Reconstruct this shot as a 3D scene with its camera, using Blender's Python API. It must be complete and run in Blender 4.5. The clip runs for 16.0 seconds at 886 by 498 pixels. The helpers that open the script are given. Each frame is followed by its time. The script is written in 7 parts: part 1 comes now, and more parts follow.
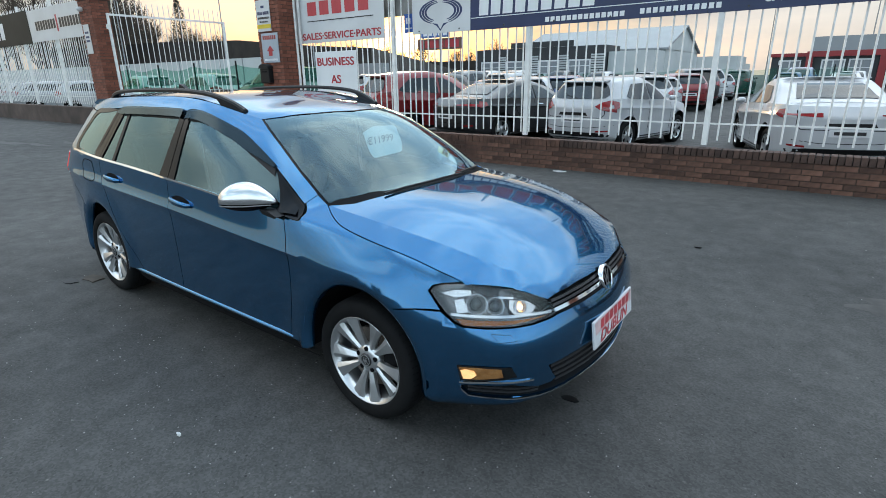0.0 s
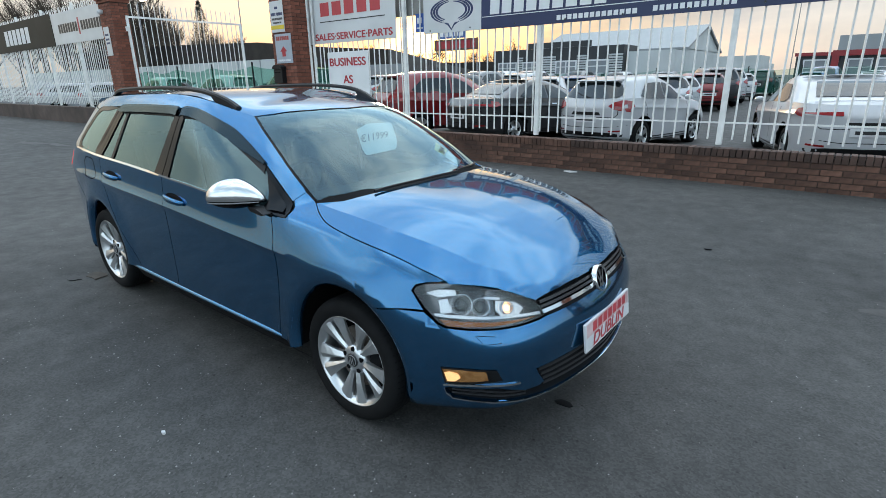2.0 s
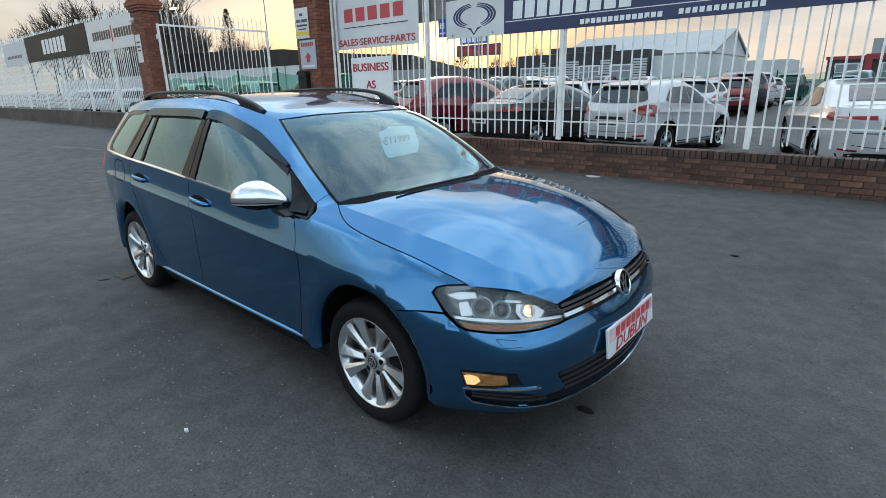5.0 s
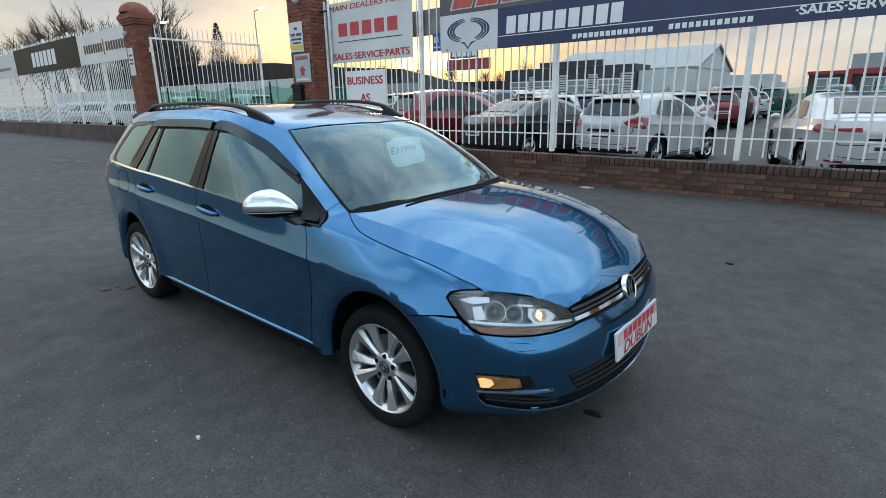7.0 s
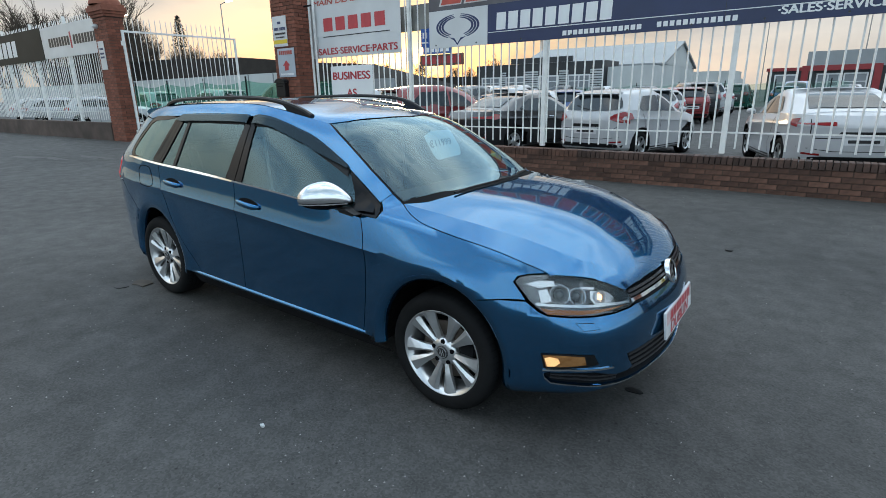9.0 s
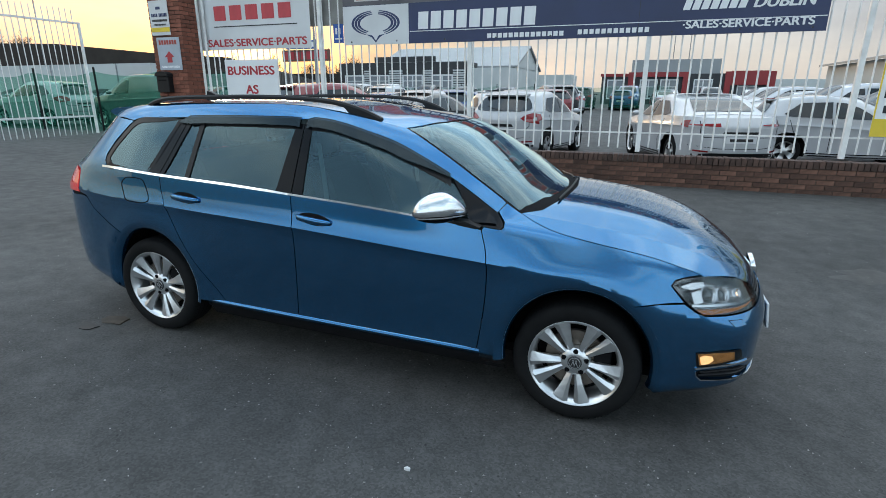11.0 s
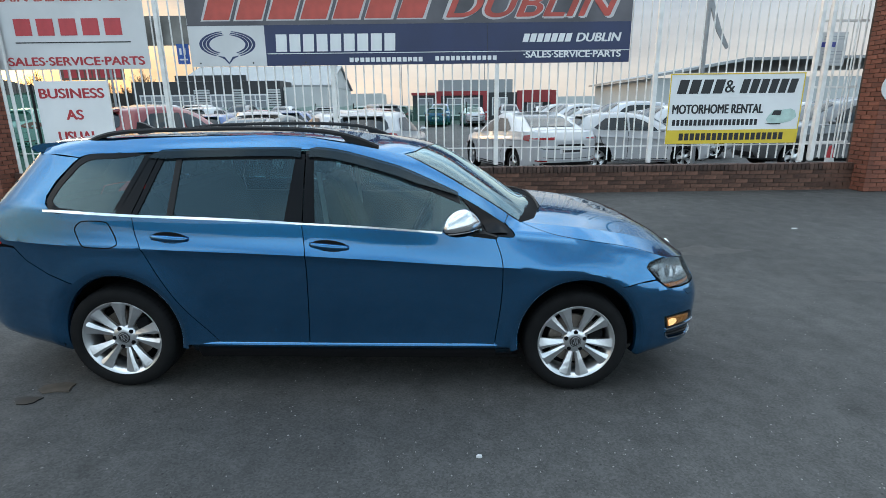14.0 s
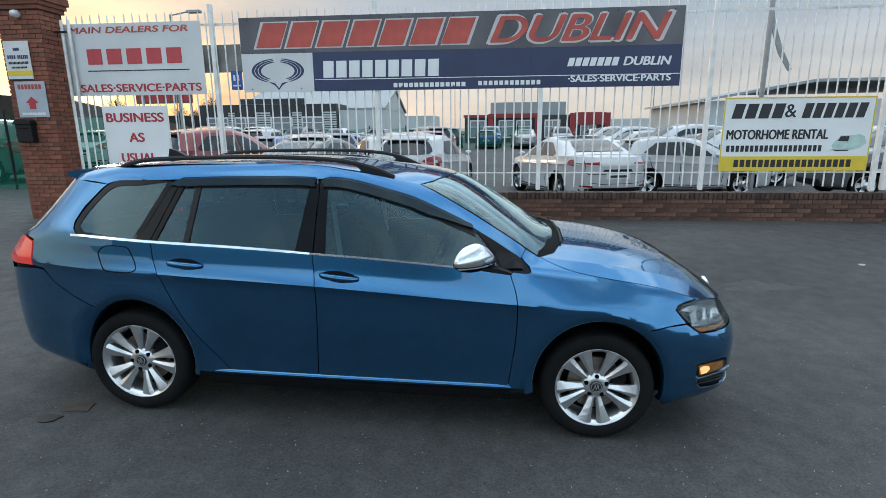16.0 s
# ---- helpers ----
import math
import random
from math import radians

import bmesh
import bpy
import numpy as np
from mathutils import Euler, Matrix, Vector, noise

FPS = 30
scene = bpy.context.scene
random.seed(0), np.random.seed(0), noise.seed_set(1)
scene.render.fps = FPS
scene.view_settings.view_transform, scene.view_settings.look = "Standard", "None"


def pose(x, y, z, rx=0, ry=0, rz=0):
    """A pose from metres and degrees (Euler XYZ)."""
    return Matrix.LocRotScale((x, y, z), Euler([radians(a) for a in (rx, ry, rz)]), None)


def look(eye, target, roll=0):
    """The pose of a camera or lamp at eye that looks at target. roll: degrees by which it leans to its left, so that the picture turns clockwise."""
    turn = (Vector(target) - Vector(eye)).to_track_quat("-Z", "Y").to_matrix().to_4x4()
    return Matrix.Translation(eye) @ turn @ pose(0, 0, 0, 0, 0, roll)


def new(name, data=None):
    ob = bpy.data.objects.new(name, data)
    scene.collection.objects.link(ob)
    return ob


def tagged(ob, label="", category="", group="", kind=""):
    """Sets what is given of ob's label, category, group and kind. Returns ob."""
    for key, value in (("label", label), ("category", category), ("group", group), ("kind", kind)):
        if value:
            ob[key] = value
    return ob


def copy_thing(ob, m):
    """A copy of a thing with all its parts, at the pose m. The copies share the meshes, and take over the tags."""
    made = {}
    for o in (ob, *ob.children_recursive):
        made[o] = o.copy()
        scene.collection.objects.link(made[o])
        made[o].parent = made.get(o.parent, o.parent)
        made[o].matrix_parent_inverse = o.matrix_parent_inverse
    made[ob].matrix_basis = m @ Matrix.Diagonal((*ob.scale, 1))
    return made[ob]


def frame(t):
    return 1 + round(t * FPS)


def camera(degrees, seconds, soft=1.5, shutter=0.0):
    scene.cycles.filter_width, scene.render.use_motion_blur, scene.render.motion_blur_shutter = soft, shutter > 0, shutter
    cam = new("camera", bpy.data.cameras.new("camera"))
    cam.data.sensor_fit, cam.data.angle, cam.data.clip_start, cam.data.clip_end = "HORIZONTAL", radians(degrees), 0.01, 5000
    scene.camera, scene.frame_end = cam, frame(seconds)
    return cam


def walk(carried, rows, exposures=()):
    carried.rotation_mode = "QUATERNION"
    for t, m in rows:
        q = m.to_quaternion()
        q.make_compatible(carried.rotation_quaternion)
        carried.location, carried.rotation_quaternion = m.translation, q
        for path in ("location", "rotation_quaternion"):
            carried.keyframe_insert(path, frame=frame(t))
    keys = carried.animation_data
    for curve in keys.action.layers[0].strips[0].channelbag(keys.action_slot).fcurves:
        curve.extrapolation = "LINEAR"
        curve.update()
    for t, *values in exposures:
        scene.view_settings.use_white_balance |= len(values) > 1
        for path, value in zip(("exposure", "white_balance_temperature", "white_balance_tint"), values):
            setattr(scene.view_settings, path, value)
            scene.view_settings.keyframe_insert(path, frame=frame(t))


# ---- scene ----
cam = camera(80.4, 16.0, soft=0.6)
PATH = [
    (0, (1.621, -1.581, 1.59), (0.499, -0.044, 0.974), -0.7),
    (0.5, (1.657, -1.545, 1.581), (0.529, -0.013, 0.966), -0.7),
    (1, (1.686, -1.496, 1.57), (0.549, 0.031, 0.956), -0.9),
    (1.5, (1.703, -1.46, 1.56), (0.553, 0.057, 0.947), -0.9),
    (2, (1.697, -1.458, 1.56), (0.522, 0.041, 0.949), -0.9),
    (2.5, (1.685, -1.453, 1.551), (0.493, 0.032, 0.942), -0.9),
    (3, (1.692, -1.453, 1.55), (0.483, 0.02, 0.943), -0.9),
    (3.5, (1.688, -1.453, 1.548), (0.468, 0.011, 0.942), -0.9),
    (4, (1.696, -1.45, 1.546), (0.464, 0.005, 0.941), -1.0),
    (6.5, (1.666, -1.504, 1.548), (0.433, -0.03, 0.994), -1.1),
    (7, (1.653, -1.561, 1.536), (0.436, -0.071, 0.99), -1.0),
    (7.5, (1.653, -1.726, 1.536), (0.439, -0.234, 0.989), -1.1),
    (8, (1.631, -1.855, 1.538), (0.427, -0.355, 0.987), -1.1),
    (8.5, (1.561, -1.869, 1.533), (0.39, -0.347, 0.977), -1.1),
    (11, (0.166, -2.366, 1.571), (-0.481, -0.562, 0.998), 0.1),
    (11.5, (-0.096, -2.527, 1.58), (-0.543, -0.663, 1.009), -0.0),
    (12, (-0.355, -2.601, 1.561), (-0.702, -0.718, 0.986), -0.3),
    (12.5, (-0.577, -2.614, 1.586), (-0.883, -0.724, 1.008), -0.6),
    (13, (-0.696, -2.734, 1.584), (-0.918, -0.832, 1.004), -0.7),
    (13.5, (-0.764, -2.795, 1.605), (-0.841, -0.881, 1.029), -0.8),
    (14, (-0.791, -2.82, 1.636), (-0.778, -0.888, 1.121), -0.7),
    (14.5, (-0.782, -2.86, 1.692), (-0.968, -0.928, 1.211), -1.1),
    (15, (-0.744, -2.835, 1.689), (-0.942, -0.898, 1.231), -0.8),
    (15.5, (-0.687, -2.779, 1.68), (-0.885, -0.838, 1.237), -0.8),
    (16, (-0.589, -2.692, 1.679), (-0.768, -0.748, 1.241), -0.5),
]
walk(cam, [(t, look(eye, target, roll)) for t, eye, target, roll in PATH],
     exposures=((0, 0.0), (4.2, -0.05), (7, -0.2), (8.5, -0.2), (11, -0.1), (12, -0.08), (13.9, 0.04), (14.4, -0.1), (16, -0.12)))

# ---- light ----
world = bpy.data.worlds.new("dusk")
scene.world = world
world.use_nodes = True
SUN_TURN = -40.0          # degrees from +y towards +x, where the sun is setting
SUN_UP = 3.0


def sky_nodes():
    nt = world.node_tree
    nt.nodes.clear()
    N = nt.nodes.new
    out, bg = N("ShaderNodeOutputWorld"), N("ShaderNodeBackground")
    sky = N("ShaderNodeTexSky")
    sky.sky_type, sky.sun_disc = "NISHITA", False
    sky.sun_elevation, sky.sun_rotation = radians(SUN_UP), radians(SUN_TURN)
    sky.air_density, sky.dust_density, sky.ozone_density = 1.0, 2.0, 1.0
    co = N("ShaderNodeTexCoord")
    sep = N("ShaderNodeSeparateXYZ")
    nt.links.new(co.outputs["Generated"], sep.inputs[0])
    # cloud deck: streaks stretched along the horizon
    mp = N("ShaderNodeMapping")
    mp.inputs["Scale"].default_value = (1.3, 1.3, 3.6)
    nt.links.new(co.outputs["Generated"], mp.inputs[0])
    nz = N("ShaderNodeTexNoise")
    nz.inputs["Scale"].default_value, nz.inputs["Detail"].default_value, nz.inputs["Roughness"].default_value = 1.8, 6.0, 0.56
    nt.links.new(mp.outputs[0], nz.inputs[0])
    ramp = N("ShaderNodeValToRGB")
    ramp.color_ramp.elements[0].position, ramp.color_ramp.elements[1].position = 0.36, 0.64
    nt.links.new(nz.outputs[0], ramp.inputs[0])
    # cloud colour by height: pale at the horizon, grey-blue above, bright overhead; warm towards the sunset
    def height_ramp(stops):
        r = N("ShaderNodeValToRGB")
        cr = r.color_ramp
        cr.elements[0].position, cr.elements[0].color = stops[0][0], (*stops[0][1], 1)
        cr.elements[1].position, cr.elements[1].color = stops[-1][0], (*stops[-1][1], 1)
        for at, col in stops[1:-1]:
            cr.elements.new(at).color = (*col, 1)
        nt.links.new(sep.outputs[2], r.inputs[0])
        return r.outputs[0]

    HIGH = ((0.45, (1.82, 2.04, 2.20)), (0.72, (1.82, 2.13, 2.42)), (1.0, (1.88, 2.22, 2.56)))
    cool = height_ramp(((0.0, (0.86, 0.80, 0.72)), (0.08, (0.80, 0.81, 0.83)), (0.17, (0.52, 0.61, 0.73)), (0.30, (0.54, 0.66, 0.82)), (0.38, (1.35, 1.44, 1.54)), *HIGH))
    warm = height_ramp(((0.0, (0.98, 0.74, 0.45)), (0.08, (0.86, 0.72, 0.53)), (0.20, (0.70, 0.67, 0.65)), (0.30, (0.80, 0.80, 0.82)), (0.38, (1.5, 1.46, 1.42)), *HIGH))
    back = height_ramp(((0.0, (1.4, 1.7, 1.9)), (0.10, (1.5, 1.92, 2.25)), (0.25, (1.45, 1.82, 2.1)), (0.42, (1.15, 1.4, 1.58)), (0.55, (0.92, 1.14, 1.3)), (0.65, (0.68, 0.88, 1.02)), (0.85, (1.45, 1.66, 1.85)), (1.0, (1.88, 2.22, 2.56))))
    dot = N("ShaderNodeVectorMath")
    dot.operation = "DOT_PRODUCT"
    nt.links.new(co.outputs["Generated"], dot.inputs[0])
    dot.inputs[1].default_value = (math.sin(radians(SUN_TURN)), math.cos(radians(SUN_TURN)), 0.03)

    def turned(lo, hi, a_, b_, by=dot):
        r = N("ShaderNodeMapRange")
        r.inputs[1].default_value, r.inputs[2].default_value = lo, hi
        nt.links.new(by.outputs["Value"], r.inputs[0])
        x = N("ShaderNodeMix")
        x.data_type = "RGBA"
        nt.links.new(r.outputs[0], x.inputs[0])
        nt.links.new(a_, x.inputs[6])
        nt.links.new(b_, x.inputs[7])
        return x.outputs[2]

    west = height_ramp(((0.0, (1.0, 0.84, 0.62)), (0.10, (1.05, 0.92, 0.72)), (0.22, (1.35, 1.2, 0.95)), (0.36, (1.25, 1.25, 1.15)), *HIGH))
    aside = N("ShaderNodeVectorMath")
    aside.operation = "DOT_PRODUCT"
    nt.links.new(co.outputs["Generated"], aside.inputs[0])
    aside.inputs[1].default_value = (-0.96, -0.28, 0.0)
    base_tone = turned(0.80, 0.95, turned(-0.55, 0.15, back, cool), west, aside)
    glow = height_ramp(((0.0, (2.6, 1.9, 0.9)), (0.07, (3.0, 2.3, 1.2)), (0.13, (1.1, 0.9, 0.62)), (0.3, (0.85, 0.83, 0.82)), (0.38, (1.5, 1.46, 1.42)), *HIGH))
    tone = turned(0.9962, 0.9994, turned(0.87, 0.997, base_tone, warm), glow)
    # darker bellies of cloud
    belly = N("ShaderNodeMapRange")
    belly.inputs[3].default_value, belly.inputs[4].default_value = 1.18, 0.70
    nt.links.new(ramp.outputs[0], belly.inputs[0])
    shade = N("ShaderNodeMix")
    shade.data_type, shade.blend_type = "RGBA", "MULTIPLY"
    shade.inputs[0].default_value = 1.0
    nt.links.new(tone, shade.inputs[6])
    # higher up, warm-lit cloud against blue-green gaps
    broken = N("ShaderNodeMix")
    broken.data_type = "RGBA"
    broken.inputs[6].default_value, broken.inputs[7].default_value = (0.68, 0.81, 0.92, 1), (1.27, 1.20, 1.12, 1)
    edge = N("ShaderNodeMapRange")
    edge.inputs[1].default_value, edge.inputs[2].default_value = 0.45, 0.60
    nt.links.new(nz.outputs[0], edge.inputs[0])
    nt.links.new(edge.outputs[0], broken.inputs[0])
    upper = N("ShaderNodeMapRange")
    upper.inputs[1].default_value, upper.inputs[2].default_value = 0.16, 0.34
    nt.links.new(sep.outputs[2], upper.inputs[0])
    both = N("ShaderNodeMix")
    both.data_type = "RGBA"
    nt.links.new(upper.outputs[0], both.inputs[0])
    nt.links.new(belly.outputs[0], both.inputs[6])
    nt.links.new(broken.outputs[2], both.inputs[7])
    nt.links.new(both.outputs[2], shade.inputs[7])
    gain = N("ShaderNodeMix")
    gain.data_type, gain.blend_type = "RGBA", "MULTIPLY"
    gain.inputs[0].default_value = 1.0
    nt.links.new(sky.outputs[0], gain.inputs[6])
    gain.inputs[7].default_value = (SKY_GAIN, SKY_GAIN, SKY_GAIN, 1)
    mix = N("ShaderNodeMix")
    mix.data_type = "RGBA"
    fac = N("ShaderNodeMath")
    fac.operation = "MULTIPLY_ADD"
    fac.inputs[1].default_value, fac.inputs[2].default_value = 0.20, 0.75
    nt.links.new(ramp.outputs[0], fac.inputs[0])
    nt.links.new(fac.outputs[0], mix.inputs[0])
    nt.links.new(gain.outputs[2], mix.inputs[6])
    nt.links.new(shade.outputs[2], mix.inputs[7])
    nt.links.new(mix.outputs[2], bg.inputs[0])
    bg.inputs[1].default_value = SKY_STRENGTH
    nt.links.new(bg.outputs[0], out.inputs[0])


SKY_GAIN, SKY_STRENGTH = 0.27, 1.0
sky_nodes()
sun = new("sun", bpy.data.lights.new("sun", "SUN"))
sun.data.energy, sun.data.angle, sun.data.color = 0.6, radians(12), (1.0, 0.72, 0.42)
sun.matrix_world = look((0, 0, 30), Vector((0, 0, 30)) - Vector((math.sin(radians(SUN_TURN)), math.cos(radians(SUN_TURN)), math.tan(radians(SUN_UP + 2)))))


# ---- materials ----
def mat(name, col, rough=0.5, metal=0.0, var=0.15, scale=6.0, bump=0.0, bscale=80.0, coat=0.0, spec=0.5, rnd=0.0, stain=0.0, sscale=1.2,
        coords="Object", emit=None, power=0.0, rvar=0.0):
    m = bpy.data.materials.new(name)
    m.use_nodes = True
    nt = m.node_tree
    b = nt.nodes["Principled BSDF"]
    N, L = nt.nodes.new, nt.links.new
    b.inputs["Roughness"].default_value, b.inputs["Metallic"].default_value = rough, metal
    b.inputs["Coat Weight"].default_value, b.inputs["Specular IOR Level"].default_value = coat, spec
    b.inputs["Coat Roughness"].default_value = 0.03
    co = N("ShaderNodeTexCoord")
    src = co.outputs[coords]

    def noise_at(s, detail=4.0):
        n = N("ShaderNodeTexNoise")
        n.inputs["Scale"].default_value, n.inputs["Detail"].default_value = s, detail
        L(src, n.inputs["Vector"])
        return n.outputs[0]

    def mult(a, lo, hi, fac):
        r = N("ShaderNodeMapRange")
        r.inputs[1].default_value, r.inputs[2].default_value, r.inputs[3].default_value, r.inputs[4].default_value = 0.3, 0.7, lo, hi
        L(fac, r.inputs[0])
        x = N("ShaderNodeMix")
        x.data_type, x.blend_type = "RGBA", "MULTIPLY"
        x.inputs[0].default_value = 1.0
        if isinstance(a, tuple):
            x.inputs[6].default_value = (*a, 1)
        else:
            L(a, x.inputs[6])
        L(r.outputs[0], x.inputs[7])
        return x.outputs[2]

    c = tuple(col)
    if var:
        c = mult(c, 1 - var, 1 + var, noise_at(scale))
    if stain:
        c = mult(c, 1 - stain, 1 + stain * 0.4, noise_at(sscale, 8.0))
    if rnd:
        oi = N("ShaderNodeObjectInfo")
        r = N("ShaderNodeMapRange")
        r.inputs[3].default_value, r.inputs[4].default_value = 1 - rnd, 1 + rnd
        L(oi.outputs["Random"], r.inputs[0])
        x = N("ShaderNodeMix")
        x.data_type, x.blend_type = "RGBA", "MULTIPLY"
        x.inputs[0].default_value = 1.0
        if isinstance(c, tuple):
            x.inputs[6].default_value = (*c, 1)
        else:
            L(c, x.inputs[6])
        L(r.outputs[0], x.inputs[7])
        c = x.outputs[2]
    if isinstance(c, tuple):
        b.inputs["Base Color"].default_value = (*c, 1)
    else:
        L(c, b.inputs["Base Color"])
    if rvar:
        r = N("ShaderNodeMapRange")
        r.inputs[1].default_value, r.inputs[2].default_value = 0.3, 0.7
        r.inputs[3].default_value, r.inputs[4].default_value = max(0.0, rough - rvar), min(1.0, rough + rvar)
        L(noise_at(scale * 0.6), r.inputs[0])
        L(r.outputs[0], b.inputs["Roughness"])
    if bump:
        n = noise_at(bscale, 6.0)
        bp = N("ShaderNodeBump")
        bp.inputs["Strength"].default_value, bp.inputs["Distance"].default_value = min(1.0, bump * 20), bump
        L(n, bp.inputs["Height"])
        L(bp.outputs[0], b.inputs["Normal"])
    if emit:
        b.inputs["Emission Color"].default_value = (*emit, 1)
        b.inputs["Emission Strength"].default_value = power
    return m


def glass_mat(name, tint, rough=0.0, ior=1.75, faces=1.0, sheen=(0.80, 0.95, 1.0)):
    """Thin pane: clear see-through with a mirror gloss by Fresnel."""
    m = bpy.data.materials.new(name)
    m.use_nodes = True
    nt = m.node_tree
    nt.nodes.clear()
    N, L = nt.nodes.new, nt.links.new
    out, mix, tr, gl, fr = N("ShaderNodeOutputMaterial"), N("ShaderNodeMixShader"), N("ShaderNodeBsdfTransparent"), N("ShaderNodeBsdfGlossy"), N("ShaderNodeFresnel")
    fr.inputs["IOR"].default_value = ior
    tr.inputs[0].default_value = (*tint, 1)
    gl.inputs[0].default_value = (*sheen, 1)
    gl.inputs["Roughness"].default_value = rough
    dbl = N("ShaderNodeMath")
    dbl.operation, dbl.use_clamp = "MULTIPLY", True
    dbl.inputs[1].default_value = faces
    L(fr.outputs[0], dbl.inputs[0])
    L(dbl.outputs[0], mix.inputs[0])
    L(tr.outputs[0], mix.inputs[1])
    L(gl.outputs[0], mix.inputs[2])
    L(mix.outputs[0], out.inputs[0])
    return m


# ---- mesh helpers ----
def part(name, bm, material, parent=None, label="", smooth=False, keep=False):
    me = bpy.data.meshes.new(name)
    if not keep:
        bmesh.ops.recalc_face_normals(bm, faces=bm.faces)
    bm.to_mesh(me)
    bm.free()
    ob = new(name, me)
    me.materials.append(material)
    if smooth:
        me.polygons.foreach_set("use_smooth", [True] * len(me.polygons))
    if parent:
        ob.parent = parent
    if label:
        tagged(ob, label)
    return ob


def box(bm, x0, x1, y0, y1, z0, z1, bevel=0.0):
    vs = [bm.verts.new((x, y, z)) for x in (x0, x1) for y in (y0, y1) for z in (z0, z1)]
    fs = [bm.faces.new([vs[i] for i in f]) for f in ((0, 1, 3, 2), (4, 6, 7, 5), (0, 4, 5, 1), (2, 3, 7, 6), (0, 2, 6, 4), (1, 5, 7, 3))]
    if bevel:
        es = {e for f in fs for e in f.edges}
        bmesh.ops.bevel(bm, geom=list(es), offset=bevel, segments=2, affect="EDGES", profile=0.5)
    return bm


def cyl(bm, a, b, r0, r1=None, n=12, caps=True):
    """A tapered rod from a to b."""
    r1 = r0 if r1 is None else r1
    a, b = Vector(a), Vector(b)
    q = (b - a).to_track_quat("Z", "Y")
    rings = []
    for c, r in ((a, r0), (b, r1)):
        rings.append([bm.verts.new(c + q @ Vector((r * math.cos(2 * math.pi * i / n), r * math.sin(2 * math.pi * i / n), 0))) for i in range(n)])
    for i in range(n):
        bm.faces.new((rings[0][i], rings[0][(i + 1) % n], rings[1][(i + 1) % n], rings[1][i]))
    if caps:
        bm.faces.new(rings[0][::-1])
        bm.faces.new(rings[1])
    return bm


def prism(bm, pts, axis, lo, hi):
    """A flat outline, pushed along an axis from lo to hi."""
    def at(p, d):
        return {"x": (d, p[0], p[1]), "y": (p[0], d, p[1]), "z": (p[0], p[1], d)}[axis]
    a = [bm.verts.new(at(p, lo)) for p in pts]
    b = [bm.verts.new(at(p, hi)) for p in pts]
    bm.faces.new(a[::-1])
    bm.faces.new(b)
    n = len(pts)
    for i in range(n):
        bm.faces.new((a[i], a[(i + 1) % n], b[(i + 1) % n], b[i]))
    return bm


def lathe(bm, prof, n=48, axis="y"):
    """prof: (radius, along) pairs, turned round the axis."""
    rings = []
    for r, d in prof:
        ring = []
        for i in range(n):
            a = 2 * math.pi * i / n
            ring.append(bm.verts.new((r * math.cos(a), d, r * math.sin(a)) if axis == "y" else (r * math.cos(a), r * math.sin(a), d)))
        rings.append(ring)
    for k in range(len(rings) - 1):
        for i in range(n):
            bm.faces.new((rings[k][i], rings[k][(i + 1) % n], rings[k + 1][(i + 1) % n], rings[k + 1][i]))
    return bm


def empty(name, label, category, m=None, group="", kind=""):
    e = new(name)
    e.empty_display_size = 0.1
    if m is not None:
        e.matrix_world = m
    return tagged(e, label, category, group, kind)


def smoothstep(a, b, x):
    t = max(0.0, min(1.0, (x - a) / (b - a)))
    return t * t * (3 - 2 * t)


def ground_z(x, y):
    """Height of the yard: it falls gently past the car and lies level along the fence, the lot behind climbs a little."""
    near = 0.0245 * max(-3.0, min(16.0, -x))
    far = 0.18 + 0.22 * smoothstep(9.0, 15.0, -x)
    w = smoothstep(1.6, 6.2, y)
    return near * (1 - w) + far * w + 0.009 * max(0.0, y - 6.8)


def text_mesh(s, size, align="CENTER", bold=0.0, shear=0.0):
    cu = bpy.data.curves.new("words", "FONT")
    cu.body, cu.size, cu.align_x, cu.align_y, cu.offset, cu.shear = s, size, align, "CENTER", bold, shear
    ob = bpy.data.objects.new("words", cu)
    scene.collection.objects.link(ob)
    me = bpy.data.meshes.new_from_object(ob.evaluated_get(bpy.context.evaluated_depsgraph_get()))
    bpy.data.objects.remove(ob)
    bpy.data.curves.remove(cu)
    return me


def words(s, x, z, height, width, material, parent, y=-0.004, bold=0.01, shear=0.0, name="lettering"):
    """Words lying on a board that faces -y, centred at x, z, scaled to the width and capital height."""
    me = text_mesh(s, 1.0, "CENTER", 0.0, shear)
    n = len(me.vertices)
    co = np.empty(n * 3)
    me.vertices.foreach_get("co", co)
    co = co.reshape(-1, 3)
    lo, hi = co.min(0), co.max(0)
    u = (co[:, 0] - (lo[0] + hi[0]) / 2) / (hi[0] - lo[0]) * width
    w = (co[:, 1] - (lo[1] + hi[1]) / 2) / (hi[1] - lo[1]) * height
    polys = [tuple(p.vertices) for p in me.polygons]
    bpy.data.meshes.remove(me)
    d = bold * height
    vs, fs = [], []
    for k, (dx, dz) in enumerate(((0, 0), (d, 0), (-d, 0), (0, d * .5), (0, -d * .5)) if d else ((0, 0),)):
        fs += [tuple(a + len(vs) for a in p) for p in polys]
        vs += [(x + a + dx, y - .0003 * k, z + b + dz) for a, b in zip(u, w)]
    me = bpy.data.meshes.new(name)
    me.from_pydata(vs, [], fs)
    me.materials.append(material)
    ob = new(name, me)
    ob.parent = parent
    return ob


